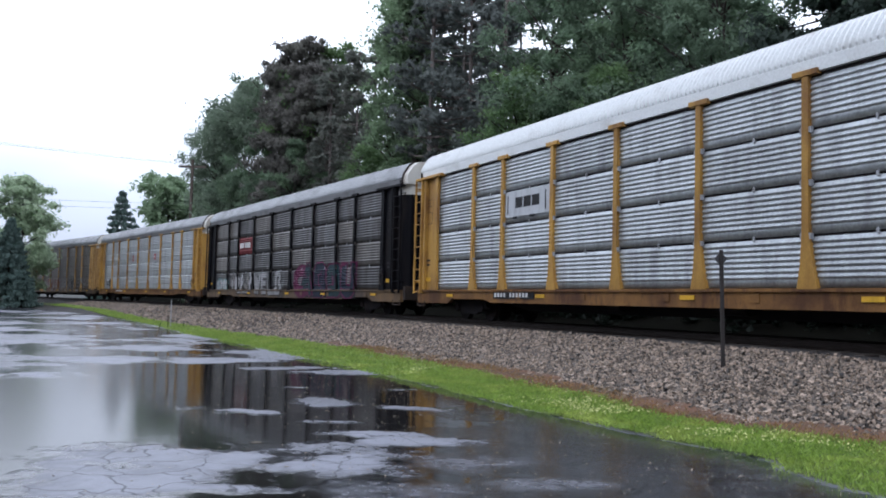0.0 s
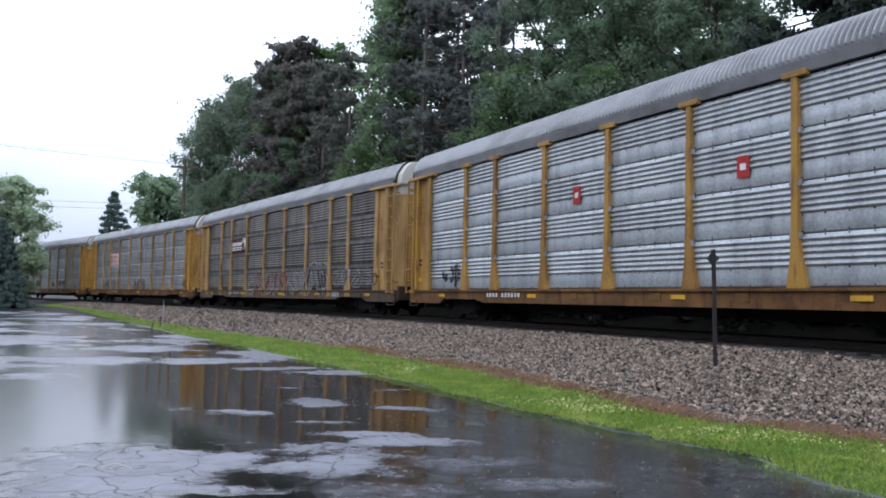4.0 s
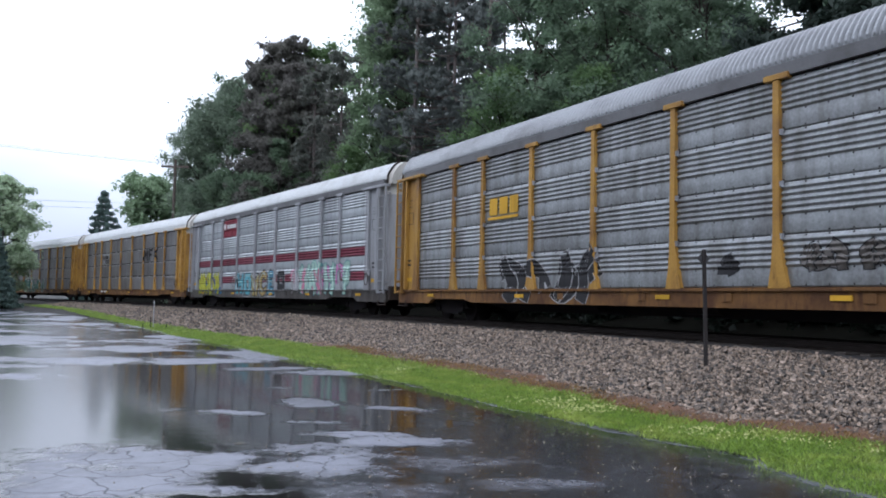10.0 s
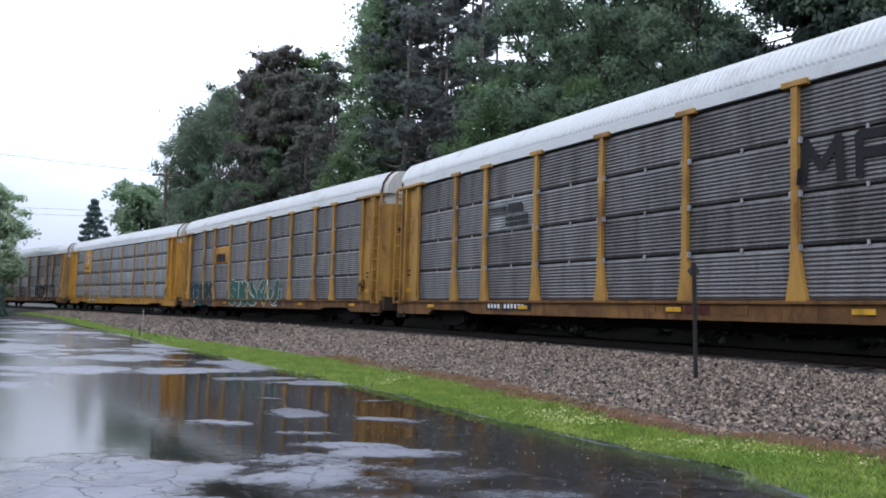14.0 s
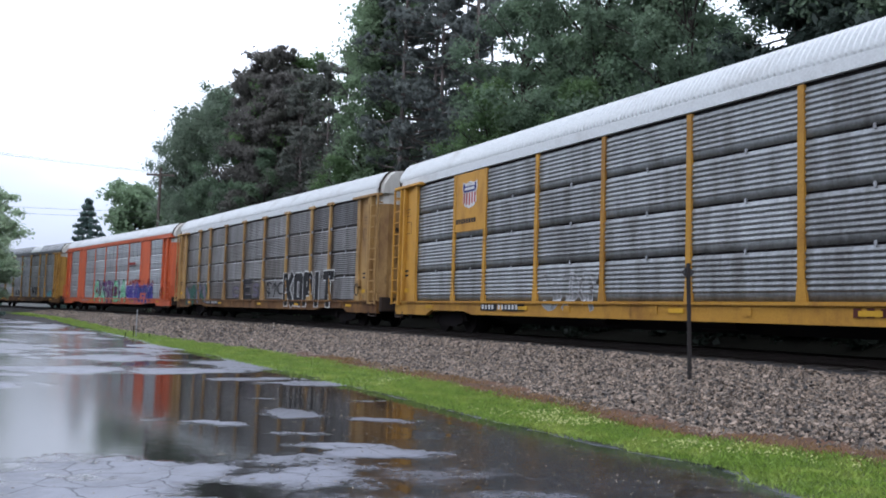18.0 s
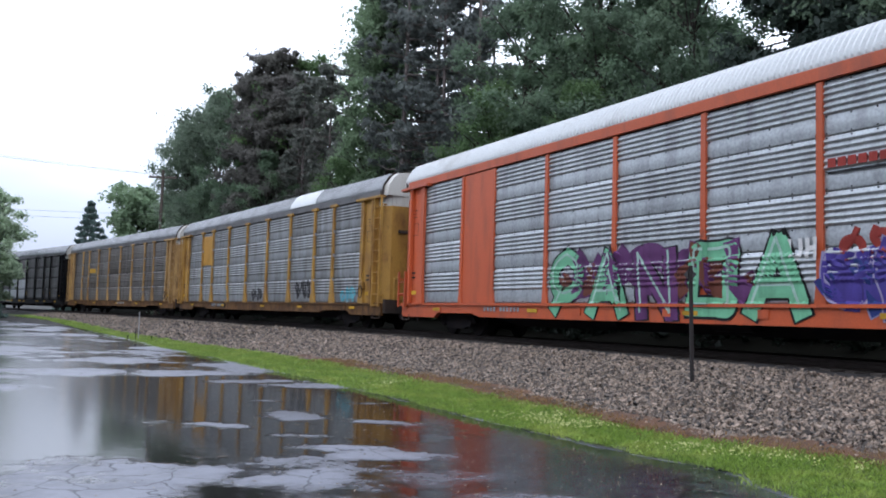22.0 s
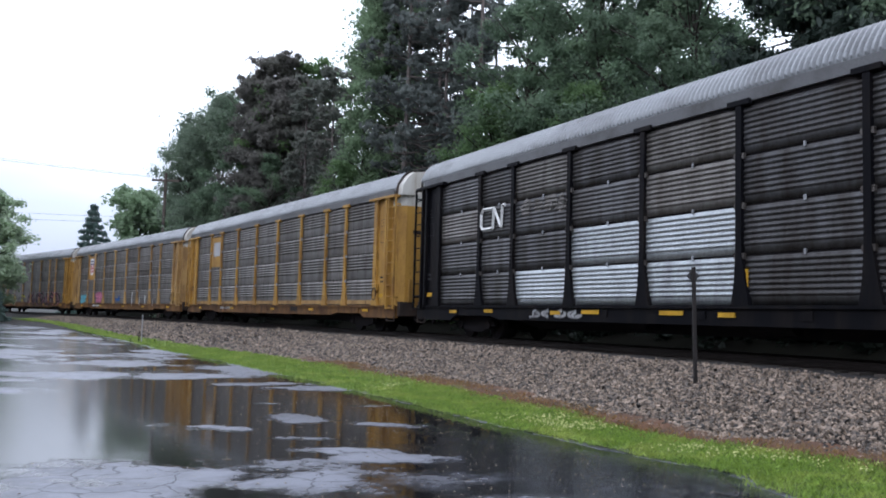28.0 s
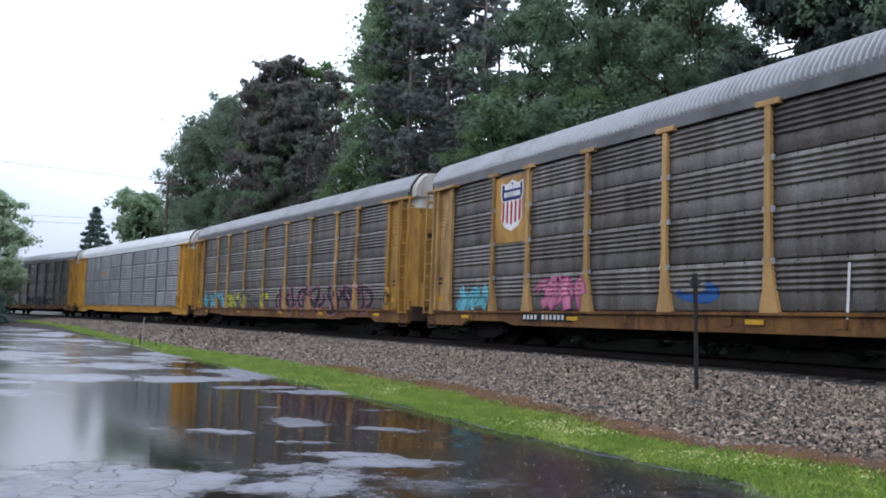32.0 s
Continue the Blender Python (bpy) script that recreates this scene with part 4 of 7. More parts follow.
def ladder_mesh(mat, sgn, short=False):
    def make():
        bm = bmesh.new()
        x0, x1 = sgn * (END - 0.48), sgn * (END + 0.06)
        z0, z1 = Z_SILL1 - 0.12, (2.15 if short else Z_EAVE - 0.12)
        y = -HALF - 0.16
        box(bm, x0 - 0.035, x0 + 0.035, y - 0.035, y + 0.16, z0, z1)
        box(bm, x1 - 0.03, x1 + 0.03, y - 0.03, y + 0.03, z0, z1)
        for zz in (z0 + 0.4, z1 - 0.3):
            box(bm, x1 - 0.02, x1 + 0.02, y + 0.03, y + 0.22, zz, zz + 0.06)
        zz = z0 + 0.05
        while zz < z1:
            rod(bm, (x0, y, zz), (x1, y, zz), 0.02, n=5)
            zz += 0.42
        return mesh_bm("ladder", bm, mat)
    return cached(("ladder", mat.name, sgn, short), make)


def sill_mesh(mat):
    def make():
        bm = bmesh.new()
        pts = [(-END, Z_SILL0 - 0.06), (-EDGE + 0.9, Z_SILL0 - 0.06), (-EDGE + 1.25, Z_SILL0 + 0.10), (-8.4, Z_SILL0 + 0.10), (-7.9, Z_SILL0), (7.9, Z_SILL0), (8.4, Z_SILL0 + 0.10), (EDGE - 1.25, Z_SILL0 + 0.10), (EDGE - 0.9, Z_SILL0 - 0.06), (END, Z_SILL0 - 0.06), (END, Z_SILL1), (-END, Z_SILL1)]
        for y0, y1 in ((-HALF - 0.03, -HALF + 0.10), (HALF - 0.10, HALF + 0.03)):
            prism(bm, pts, y0, y1)
        box(bm, -END, END, -HALF - 0.09, -HALF - 0.03, Z_SILL1 - 0.05, Z_SILL1 + 0.02)
        for x in (-10.6, -6.2, -2.9, 0.4, 3.1, 6.4, 10.4):
            box(bm, x - 0.13, x + 0.13, -HALF - 0.055, -HALF - 0.03, Z_SILL0 + 0.13, Z_SILL1 - 0.09)
        bmesh.ops.recalc_face_normals(bm, faces=bm.faces)
        return mesh_bm("side_sill", bm, mat)
    return cached(("sill", mat.name), make)


def underframe_mesh():
    def make():
        bm = bmesh.new()
        prism(bm, [(-END, 0.62), (-9.0, 0.60), (-7.5, 0.36), (7.5, 0.36), (9.0, 0.60), (END, 0.62), (END, 0.95), (-END, 0.95)], -0.35, 0.35)
        box(bm, -END + 0.1, END - 0.1, -HALF + 0.10, HALF - 0.10, 0.93, 1.0)
        for i in range(-6, 7):
            box(bm, i * 2.0 - 0.06, i * 2.0 + 0.06, -HALF + 0.1, HALF - 0.1, 0.68, 0.93)
        rod(bm, (-8, -0.7, 0.62), (8, -0.7, 0.62), 0.035)
        rod(bm, (1.2, -0.85, 0.62), (2.3, -0.85, 0.62), 0.19, n=12)
        box(bm, -2.6, -1.9, -1.1, -0.6, 0.45, 0.9, 0.03)
        return mesh_bm("underframe", bm, DARK)
    return cached(("under",), make)


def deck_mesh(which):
    """Inner decks and far wall, and an added dark sheet that paints shade behind the slots."""
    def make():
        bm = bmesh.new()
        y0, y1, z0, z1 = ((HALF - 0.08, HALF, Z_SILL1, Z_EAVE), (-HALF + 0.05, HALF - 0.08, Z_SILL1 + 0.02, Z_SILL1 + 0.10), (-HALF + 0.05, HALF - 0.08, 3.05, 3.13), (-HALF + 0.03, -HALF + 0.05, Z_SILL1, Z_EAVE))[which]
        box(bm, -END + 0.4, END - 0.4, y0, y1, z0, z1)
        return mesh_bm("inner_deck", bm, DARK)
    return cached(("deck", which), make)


def eave_mesh(mat):
    def make():
        bm = bmesh.new()
        for y0, y1 in ((-HALF - 0.05, -HALF + 0.05), (HALF - 0.05, HALF + 0.05)):
            box(bm, -END + 0.3, END - 0.3, y0, y1, Z_PAN1 + 0.035, ROOF_SEC[0][1] + 0.03, 0.01)
        return mesh_bm("eaves_rail", bm, mat)
    return cached(("eave", mat.name), make)


def bogie_meshes():
    def make():
        bm = bmesh.new()
        for y in (-1.05, 1.05):
            prism(bm, [(-1.25, 0.40), (-1.05, 0.62), (-0.45, 0.66), (-0.25, 0.72), (0.25, 0.72), (0.45, 0.66), (1.05, 0.62), (1.25, 0.40), (0.95, 0.38), (0.45, 0.20), (-0.45, 0.20), (-0.95, 0.38)], y - 0.07, y + 0.07)
            for x in (-0.88, 0.88):
                rod(bm, (x, y - 0.12, 0.42), (x, y + 0.10, 0.42), 0.14, n=10)
            for x in (-0.15, 0.0, 0.15):
                rod(bm, (x, y, 0.26), (x, y, 0.52), 0.06, n=6)
        box(bm, -0.22, 0.22, -1.05, 1.05, 0.36, 0.60, 0.03)
        frame_me = mesh_bm("bogie_frame", bm, DARK)
        bm = bmesh.new()
        for y in (-0.755, 0.755):
            rod(bm, (0, y - 0.065, 0), (0, y + 0.065, 0), 0.42, n=24)
            rod(bm, (0, y * 0.93 - 0.015, 0), (0, y * 0.93 + 0.015, 0), 0.455, n=24)
            for a in range(4):
                rod(bm, (0.22 * math.cos(a * 1.57), y - 0.075, 0.22 * math.sin(a * 1.57)), (0.22 * math.cos(a * 1.57), y + 0.075, 0.22 * math.sin(a * 1.57)), 0.04, n=6)
        rod(bm, (0, -1.1, 0), (0, 1.1, 0), 0.085, n=10)
        return frame_me, mesh_bm("wheelset", bm, DARK)
    return cached(("bogie",), make)


def coupler_mesh(sgn):
    def make():
        bm = bmesh.new()
        box(bm, sgn * (END - 0.3), sgn * (END + 0.36), -0.09, 0.09, 0.74, 0.92, 0.02)
        box(bm, sgn * (END + 0.30), sgn * (END + 0.52), -0.16, 0.13, 0.68, 0.98, 0.04)
        pts = [(END + 0.05, -0.75, 0.78), (END + 0.16, -0.76, 0.52), (END + 0.30, -0.74, 0.40), (END + 0.46, -0.72, 0.50)]
        for p, q in zip(pts, pts[1:]):
            rod(bm, (sgn * p[0], p[1], p[2]), (sgn * q[0], q[1], q[2]), 0.028, n=6)
        rod(bm, (sgn * (END + 0.02), -1.45, 0.62), (sgn * (END + 0.02), -0.3, 0.62), 0.02, n=5)
        return mesh_bm("coupler", bm, DARK)
    return cached(("coupler", sgn), make)


def step_mesh(mat, sgn):
    def make():
        bm = bmesh.new()
        x0, x1, y = sgn * (END - 0.62), sgn * (END - 0.05), -HALF - 0.03
        for x in (x0, x1):
            box(bm, x - 0.02, x + 0.02, y - 0.02, y + 0.02, 0.42, 0.62)
        box(bm, min(x0, x1), max(x0, x1), y - 0.03, y + 0.05, 0.42, 0.45)
        return mesh_bm("step", bm, mat)
    return cached(("step", mat.name, sgn), make)


def brake_mesh(sgn, mat):
    def make():
        bm = bmesh.new()
        box(bm, sgn * (EDGE + 0.20) - 0.13, sgn * (EDGE + 0.20) + 0.13, -HALF - 0.20, -HALF - 0.05, 1.55, 1.85, 0.03)
        return mesh_bm("brake_box", bm, mat)
    return cached(("brake", sgn, mat.name), make)


def brake_wheel_mesh(sgn):
    def make():
        x, y, z = sgn * (EDGE + 0.24), -HALF - 0.22, 1.45
        v, f, n, m = [], [], 16, 6
        for a in range(n):
            g = 6.28319 * a / n
            for b in range(m):
                w = 6.28319 * b / m
                k = 1 + 0.09 * math.cos(w)
                v.append((x + 0.16 * k * math.sin(g), y + 0.016 * math.sin(w), z + 0.24 * k * math.cos(g)))
                f.append((a * m + b, a * m + (b + 1) % m, (a + 1) % n * m + (b + 1) % m, (a + 1) % n * m + b))
        return mesh_np("brake_wheel", v, f, [END_GRIME], smooth=True)
    return cached(("brake_wheel", sgn), make)


Y_MARK = -HALF - 0.034


def plate(parent, name, x0, x1, z0, z1, mat, label="", y=None):
    bm = bmesh.new()
    yy = Y_MARK if y is None else y
    box(bm, x0, x1, yy - 0.004, yy + 0.02, z0, z1)
    return part(name, bm, mat, parent, label)


def bars(parent, x0, z0, widths, h, mat, y=None, name="lettering"):
    """A line of illegible lettering as plain bars."""
    bm = bmesh.new()
    yy = Y_MARK - 0.003 if y is None else y
    x = x0
    for w in widths:
        if w > 0:
            box(bm, x, x + w, yy - 0.004, yy + 0.004, z0, z0 + h)
        x += abs(w) + h * 0.22
    ob = part(name, bm, mat, parent)
    ob["kind"] = "stuff"
    return ob


def side_y(kind, x, z, lift):
    """Where paint lies on the near side: on the ribs, and on the posts across them."""
    h = (Z_PAN1 - Z_PAN0) / 4
    zp, dp = zip(*ribbed_profile(kind, h - 0.03))
    d = np.where(z < Z_PAN0, 0.115 if kind == "none" else 0.052, np.interp(np.mod(z - Z_PAN0, h), zp, dp))
    if kind == "dense":
        d = np.where(z < Z_PAN0, d, max(dp))
    near = np.min(np.abs(x[:, None] - np.array(POSTS)[None]), axis=1)
    half = np.interp(z, [Z_SILL1, Z_SILL1 + 0.45, Z_SILL1 + 0.95], [0.22, 0.14, 0.10])
    d = np.where((near < half) & (z > Z_SILL1), 0.117, d)
    return -HALF + 0.02 - d - lift


def stroke_mesh(name, pts, widths, lift, mat, kind):
    """A bent sprayed stroke of changing width, lying on the ribs as one strip."""
    P = np.array(pts)
    n = len(P)
    fine, wid = [], []
    for i in range(n - 1):
        p0, p1, p2, p3 = P[max(i - 1, 0)], P[i], P[i + 1], P[min(i + 2, n - 1)]
        m = int(max(3, min(14, np.linalg.norm(p2 - p1) / 0.05)))
        for u in np.linspace(0, 1, m + 1)[:-1]:
            fine.append(0.5 * (2 * p1 + (p2 - p0) * u + (2 * p0 - 5 * p1 + 4 * p2 - p3) * u * u + (3 * p1 - p0 - 3 * p2 + p3) * u ** 3))
            wid.append(widths[i] * (1 - u) + widths[i + 1] * u)
    fine.append(P[-1])
    wid.append(widths[-1])
    F, wv = np.array(fine), np.array(wid)
    d = np.gradient(F, axis=0)
    d /= np.linalg.norm(d, axis=1, keepdims=True) + 1e-9
    nr = np.stack([-d[:, 1], d[:, 0]], 1)
    F[0] -= d[0] * wv[0] * 0.6
    F[-1] += d[-1] * wv[-1] * 0.6
    k = int(min(max(5, 2 * wv.max() / 0.028), 19))
    across = np.linspace(-1, 1, k)
    G = F[:, None] + nr[:, None] * (wv[:, None] * across[None])[..., None]
    x, z = G[..., 0].ravel(), np.clip(G[..., 1].ravel(), Z_SILL0 + 0.02, Z_EAVE)
    y = side_y(kind, x, z, lift) - 0.00004 * np.repeat(np.arange(len(F)), k)
    f = [(r * k + c, r * k + c + 1, (r + 1) * k + c + 1, (r + 1) * k + c) for r in range(len(F) - 1) for c in range(k - 1)]
    return mesh_np(name, np.stack([x, y, z], 1), f, [mat])


def roof_patch(parent, x0, x1, mat):
    """A run of newer white sheets over the near side of the roof."""
    sec = [(y - 0.03, z + 0.025) for y, z in ROOF_SEC]
    v = [(x, y - 0.025, z + 0.03) for x in (x0, x1) for y, z in sec]
    k = len(sec)
    return hang("roof_patch", mesh_np("roof_patch", v, [(b, k + b, k + b + 1, b + 1) for b in range(k - 1)], [mat], smooth=True), parent, "newer white roof sheet")


def tag_piece(parent, x0, x1, z0, z1, fill, line, seed, letters=5, name="graffiti", label="", second=None, cloud=None, thick=0.15):
    """Sprayed interlocking strokes that cannot be read, with an outline and perhaps a cloud of colour behind."""
    rng = random.Random(seed)
    w = (x1 - x0) / letters
    kind = parent["ribs"]
    if cloud:
        n = max(3, letters)
        mid_z = (z0 + z1) / 2
        pts = [(x0 + (x1 - x0) * i / n, mid_z + 0.10 * (z1 - z0) * math.sin(i * 1.9 + seed)) for i in range(n + 1)]
        hang("sprayed_cloud", stroke_mesh("sprayed_cloud", pts, [(z1 - z0) * rng.uniform(0.22, 0.46) for _ in pts], 0.002, cloud, kind), parent)
    for i in range(letters):
        cx, cz = x0 + (i + 0.5) * w, (z0 + z1) / 2
        hh, hw = (z1 - z0) / 2 * 0.84, w * 0.56
        th = min(thick, 0.23 * w, 0.19 * (z1 - z0))
        lines = []
        # an open loop and a hooked bar across it
        a0, span, sg = rng.uniform(0, 6.28), rng.uniform(3.2, 5.2), rng.choice((-1, 1))
        ox, oz, g = rng.uniform(-0.2, 0.2), rng.uniform(-0.3, 0.3), rng.uniform(0.55, 0.95)
        lines.append([(cx + (ox + g * math.cos(a0 + sg * span * j / 6)) * hw, cz + (oz + min(g, 0.75) * math.sin(a0 + sg * span * j / 6)) * hh) for j in range(7)])
        if rng.random() < 0.8:
            lean = rng.uniform(-0.5, 0.5)
            lines.append([(cx + (lean * u + 0.25 * math.sin(3 * u + a0)) * hw, cz + u * hh) for u in (-1.0, -0.4, 0.3, 0.95)])
        for q, pts in enumerate(lines):
            wd = [th * rng.uniform(0.55, 1.25) for _ in pts]
            y = 0.006 + 0.0015 * (i % 3) + 0.008 * q
            edge = hang(name, stroke_mesh(name, pts, [v + 0.022 + 0.012 * (z1 - z0) for v in wd], y, line, kind), parent, label)
            hang("stroke_fill", stroke_mesh("stroke_fill", pts, wd, y + 0.005, second if (second and rng.random() < 0.45) else fill, kind), edge)


# strokes of sprayed capitals in a unit box
GLYPHS = {
    "A": (((0.04, 0), (0.4, 1)), ((0.4, 1), (0.78, 0)), ((0.2, 0.34), (0.62, 0.34))),
    "B": (((0.1, 0.02), (0.12, 0.95), (0.55, 1.0), (0.68, 0.76), (0.5, 0.54), (0.74, 0.3), (0.6, 0.02), (0.1, 0.02)),),
    "C": (((0.76, 0.86), (0.42, 1), (0.1, 0.75), (0.1, 0.25), (0.42, 0), (0.8, 0.12)),),
    "E": (((0.1, 0), (0.1, 0.95), (0.75, 0.95)), ((0.1, 0.5), (0.62, 0.5)), ((0.1, 0.06), (0.78, 0.06))),
    "F": (((0.1, 0), (0.1, 0.95), (0.75, 0.95)), ((0.1, 0.5), (0.6, 0.5))),
    "G": (((0.76, 0.85), (0.44, 1), (0.1, 0.74), (0.12, 0.22), (0.42, 0), (0.76, 0.16), (0.76, 0.46), (0.5, 0.46)),),
    "H": (((0.1, 0), (0.12, 1)), ((0.7, 0), (0.72, 1)), ((0.12, 0.5), (0.7, 0.54))),
    "I": (((0.3, 0), (0.3, 1)),),
    "K": (((0.1, 0), (0.1, 1)), ((0.75, 1), (0.15, 0.48)), ((0.25, 0.55), (0.8, 0))),
    "L": (((0.16, 1), (0.14, 0.05), (0.85, 0.05)),),
    "M": (((0.05, 0), (0.12, 1)), ((0.12, 0.95), (0.42, 0.35)), ((0.42, 0.35), (0.75, 0.95)), ((0.75, 1), (0.8, 0))),
    "N": (((0.1, 0), (0.1, 1)), ((0.1, 1), (0.7, 0)), ((0.7, 0), (0.72, 1))),
    "O": (((0.12, 0.08), (0.12, 0.92), (0.72, 0.92), (0.72, 0.08), (0.05, 0.08)),),
    "P": (((0.1, 0), (0.1, 0.95), (0.7, 0.92), (0.7, 0.45), (0.1, 0.42)),),
    "Q": (((0.42, 1), (0.12, 0.8), (0.12, 0.42), (0.4, 0.26), (0.7, 0.42), (0.7, 0.8), (0.42, 1)), ((0.3, 0.3), (0.12, 0.0))),
    "S": (((0.76, 0.88), (0.4, 1.0), (0.1, 0.80), (0.22, 0.56), (0.64, 0.44), (0.74, 0.18), (0.44, 0), (0.06, 0.12)),),
    "T": (((0.0, 0.95), (0.8, 0.95)), ((0.4, 0.9), (0.4, 0))),
    "U": (((0.1, 1), (0.1, 0.25), (0.3, 0.02), (0.56, 0.02), (0.74, 0.25), (0.74, 1)),),
    "W": (((0.0, 1), (0.2, 0)), ((0.2, 0), (0.4, 0.7)), ((0.4, 0.7), (0.6, 0)), ((0.6, 0), (0.82, 1))),
}


def sprayed_word(parent, text, x0, x1, z0, z1, width, fill, edge=None, label="", halo=None, shine=None, sway=0.0, rim=0.055):
    """Sprayed capitals that follow the ribs, each with its edge, and perhaps a halo round it and a streak of light paint in it; fill may be a row of paints."""
    kind = parent["ribs"]
    w = (x1 - x0) / len(text)
    fills = fill if isinstance(fill, (list, tuple)) else [fill]
    layers = ((0.003, [halo], 0.13, "letter_halo"), (0.009, [edge], rim, "letter_edge"), (0.017, fills, 0.0, "letter"), (0.024, [shine], -0.84 * width, "letter_shine"))
    for lift, mats, grow, name in layers:
        if mats[0] is None:
            continue
        for i, ch in enumerate(text):
            tilt, up = sway * math.sin(2.1 * i + 0.6), sway * 0.5 * math.cos(1.7 * i)
            for q, line in enumerate(GLYPHS[ch]):
                dense = []
                for a, b in zip(line, line[1:]):
                    dense += [(a[0] + (b[0] - a[0]) * u, a[1] + (b[1] - a[1]) * u) for u in ((0.0,) if ch in "CGQSU" else (0.0, 0.33, 0.67))]
                dense.append(line[-1])
                sh = 0.3 * width if name == "letter_shine" else 0.0
                pts = [(x0 + (i + 0.04 + 0.96 * a + tilt * (b - 0.5)) * w - sh, z0 + (z1 - z0) * (b + up) + sh) for a, b in dense]
                hang(name, stroke_mesh(name, pts, [width + grow] * len(pts), lift + 0.002 * q + 0.001 * (i % 2), mats[i % len(mats)], kind), parent, label if name == "letter" else "")


def shield(parent, x0, x1, z0, z1):
    """Heraldic shield: white rim, blue head, red and white stripes."""
    W_, B_, R_ = paint("white", (0.75, 0.75, 0.74)), paint("navy", (0.03, 0.035, 0.16)), paint("sign_red", (0.42, 0.035, 0.035))
    cx, w, h = (x0 + x1) / 2, (x1 - x0) / 2, z1 - z0
    out = [(-0.95, 0.98), (-0.5, 0.92), (0, 1.0), (0.5, 0.92), (0.95, 0.98), (1.0, 0.75), (0.86, 0.55), (0.92, 0.25), (0.6, 0.08), (0, 0.0), (-0.6, 0.08), (-0.92, 0.25), (-0.86, 0.55), (-1.0, 0.75)]
    sign = None
    for g, mat, dy, clip in ((1.0, W_, 0.0, None), (0.9, B_, 0.005, 0.60)):
        bm = bmesh.new()
        pts = [(cx + a * w * g, z0 + h * (0.5 + (b - 0.5) * g)) for a, b in out]
        if clip:
            pts = [(x, max(z, z0 + h * clip)) for x, z in pts if z > z0 + h * 0.5]
        prism(bm, pts, Y_MARK - 0.012 - dy, Y_MARK)
        if sign is None:
            sign = part("shield_sign", bm, mat, parent, "red, white and blue striped shield")
        else:
            part("shield_head", bm, mat, sign)
    bm = bmesh.new()
    for i in range(5):
        a = -0.72 + i * 0.36
        box(bm, cx + (a - 0.085) * w, cx + (a + 0.085) * w, Y_MARK - 0.017, Y_MARK, z0 + h * (0.12 + 0.1 * abs(a)), z0 + h * 0.58)
    part("stripes", bm, R_, sign)
    bars(sign, cx - 0.62 * w, z0 + h * 0.82, [0.18 * w] * 6, 0.10 * h, W_, Y_MARK - 0.021)
    bars(sign, cx - 0.66 * w, z0 + h * 0.67, [0.15 * w] * 7, 0.10 * h, W_, Y_MARK - 0.021)


def clip_mesh():
    bm = bmesh.new()
    box(bm, -0.025, 0.025, -0.03, 0.0, 0.0, 0.10)
    return mesh_bm("clip", bm, GREY_FRAME)


def row_z(r, rows=4):
    """Foot of a row of panels, counted from the top."""
    h = (Z_PAN1 - Z_PAN0) / rows
    return Z_PAN1 - (r + 1) * h


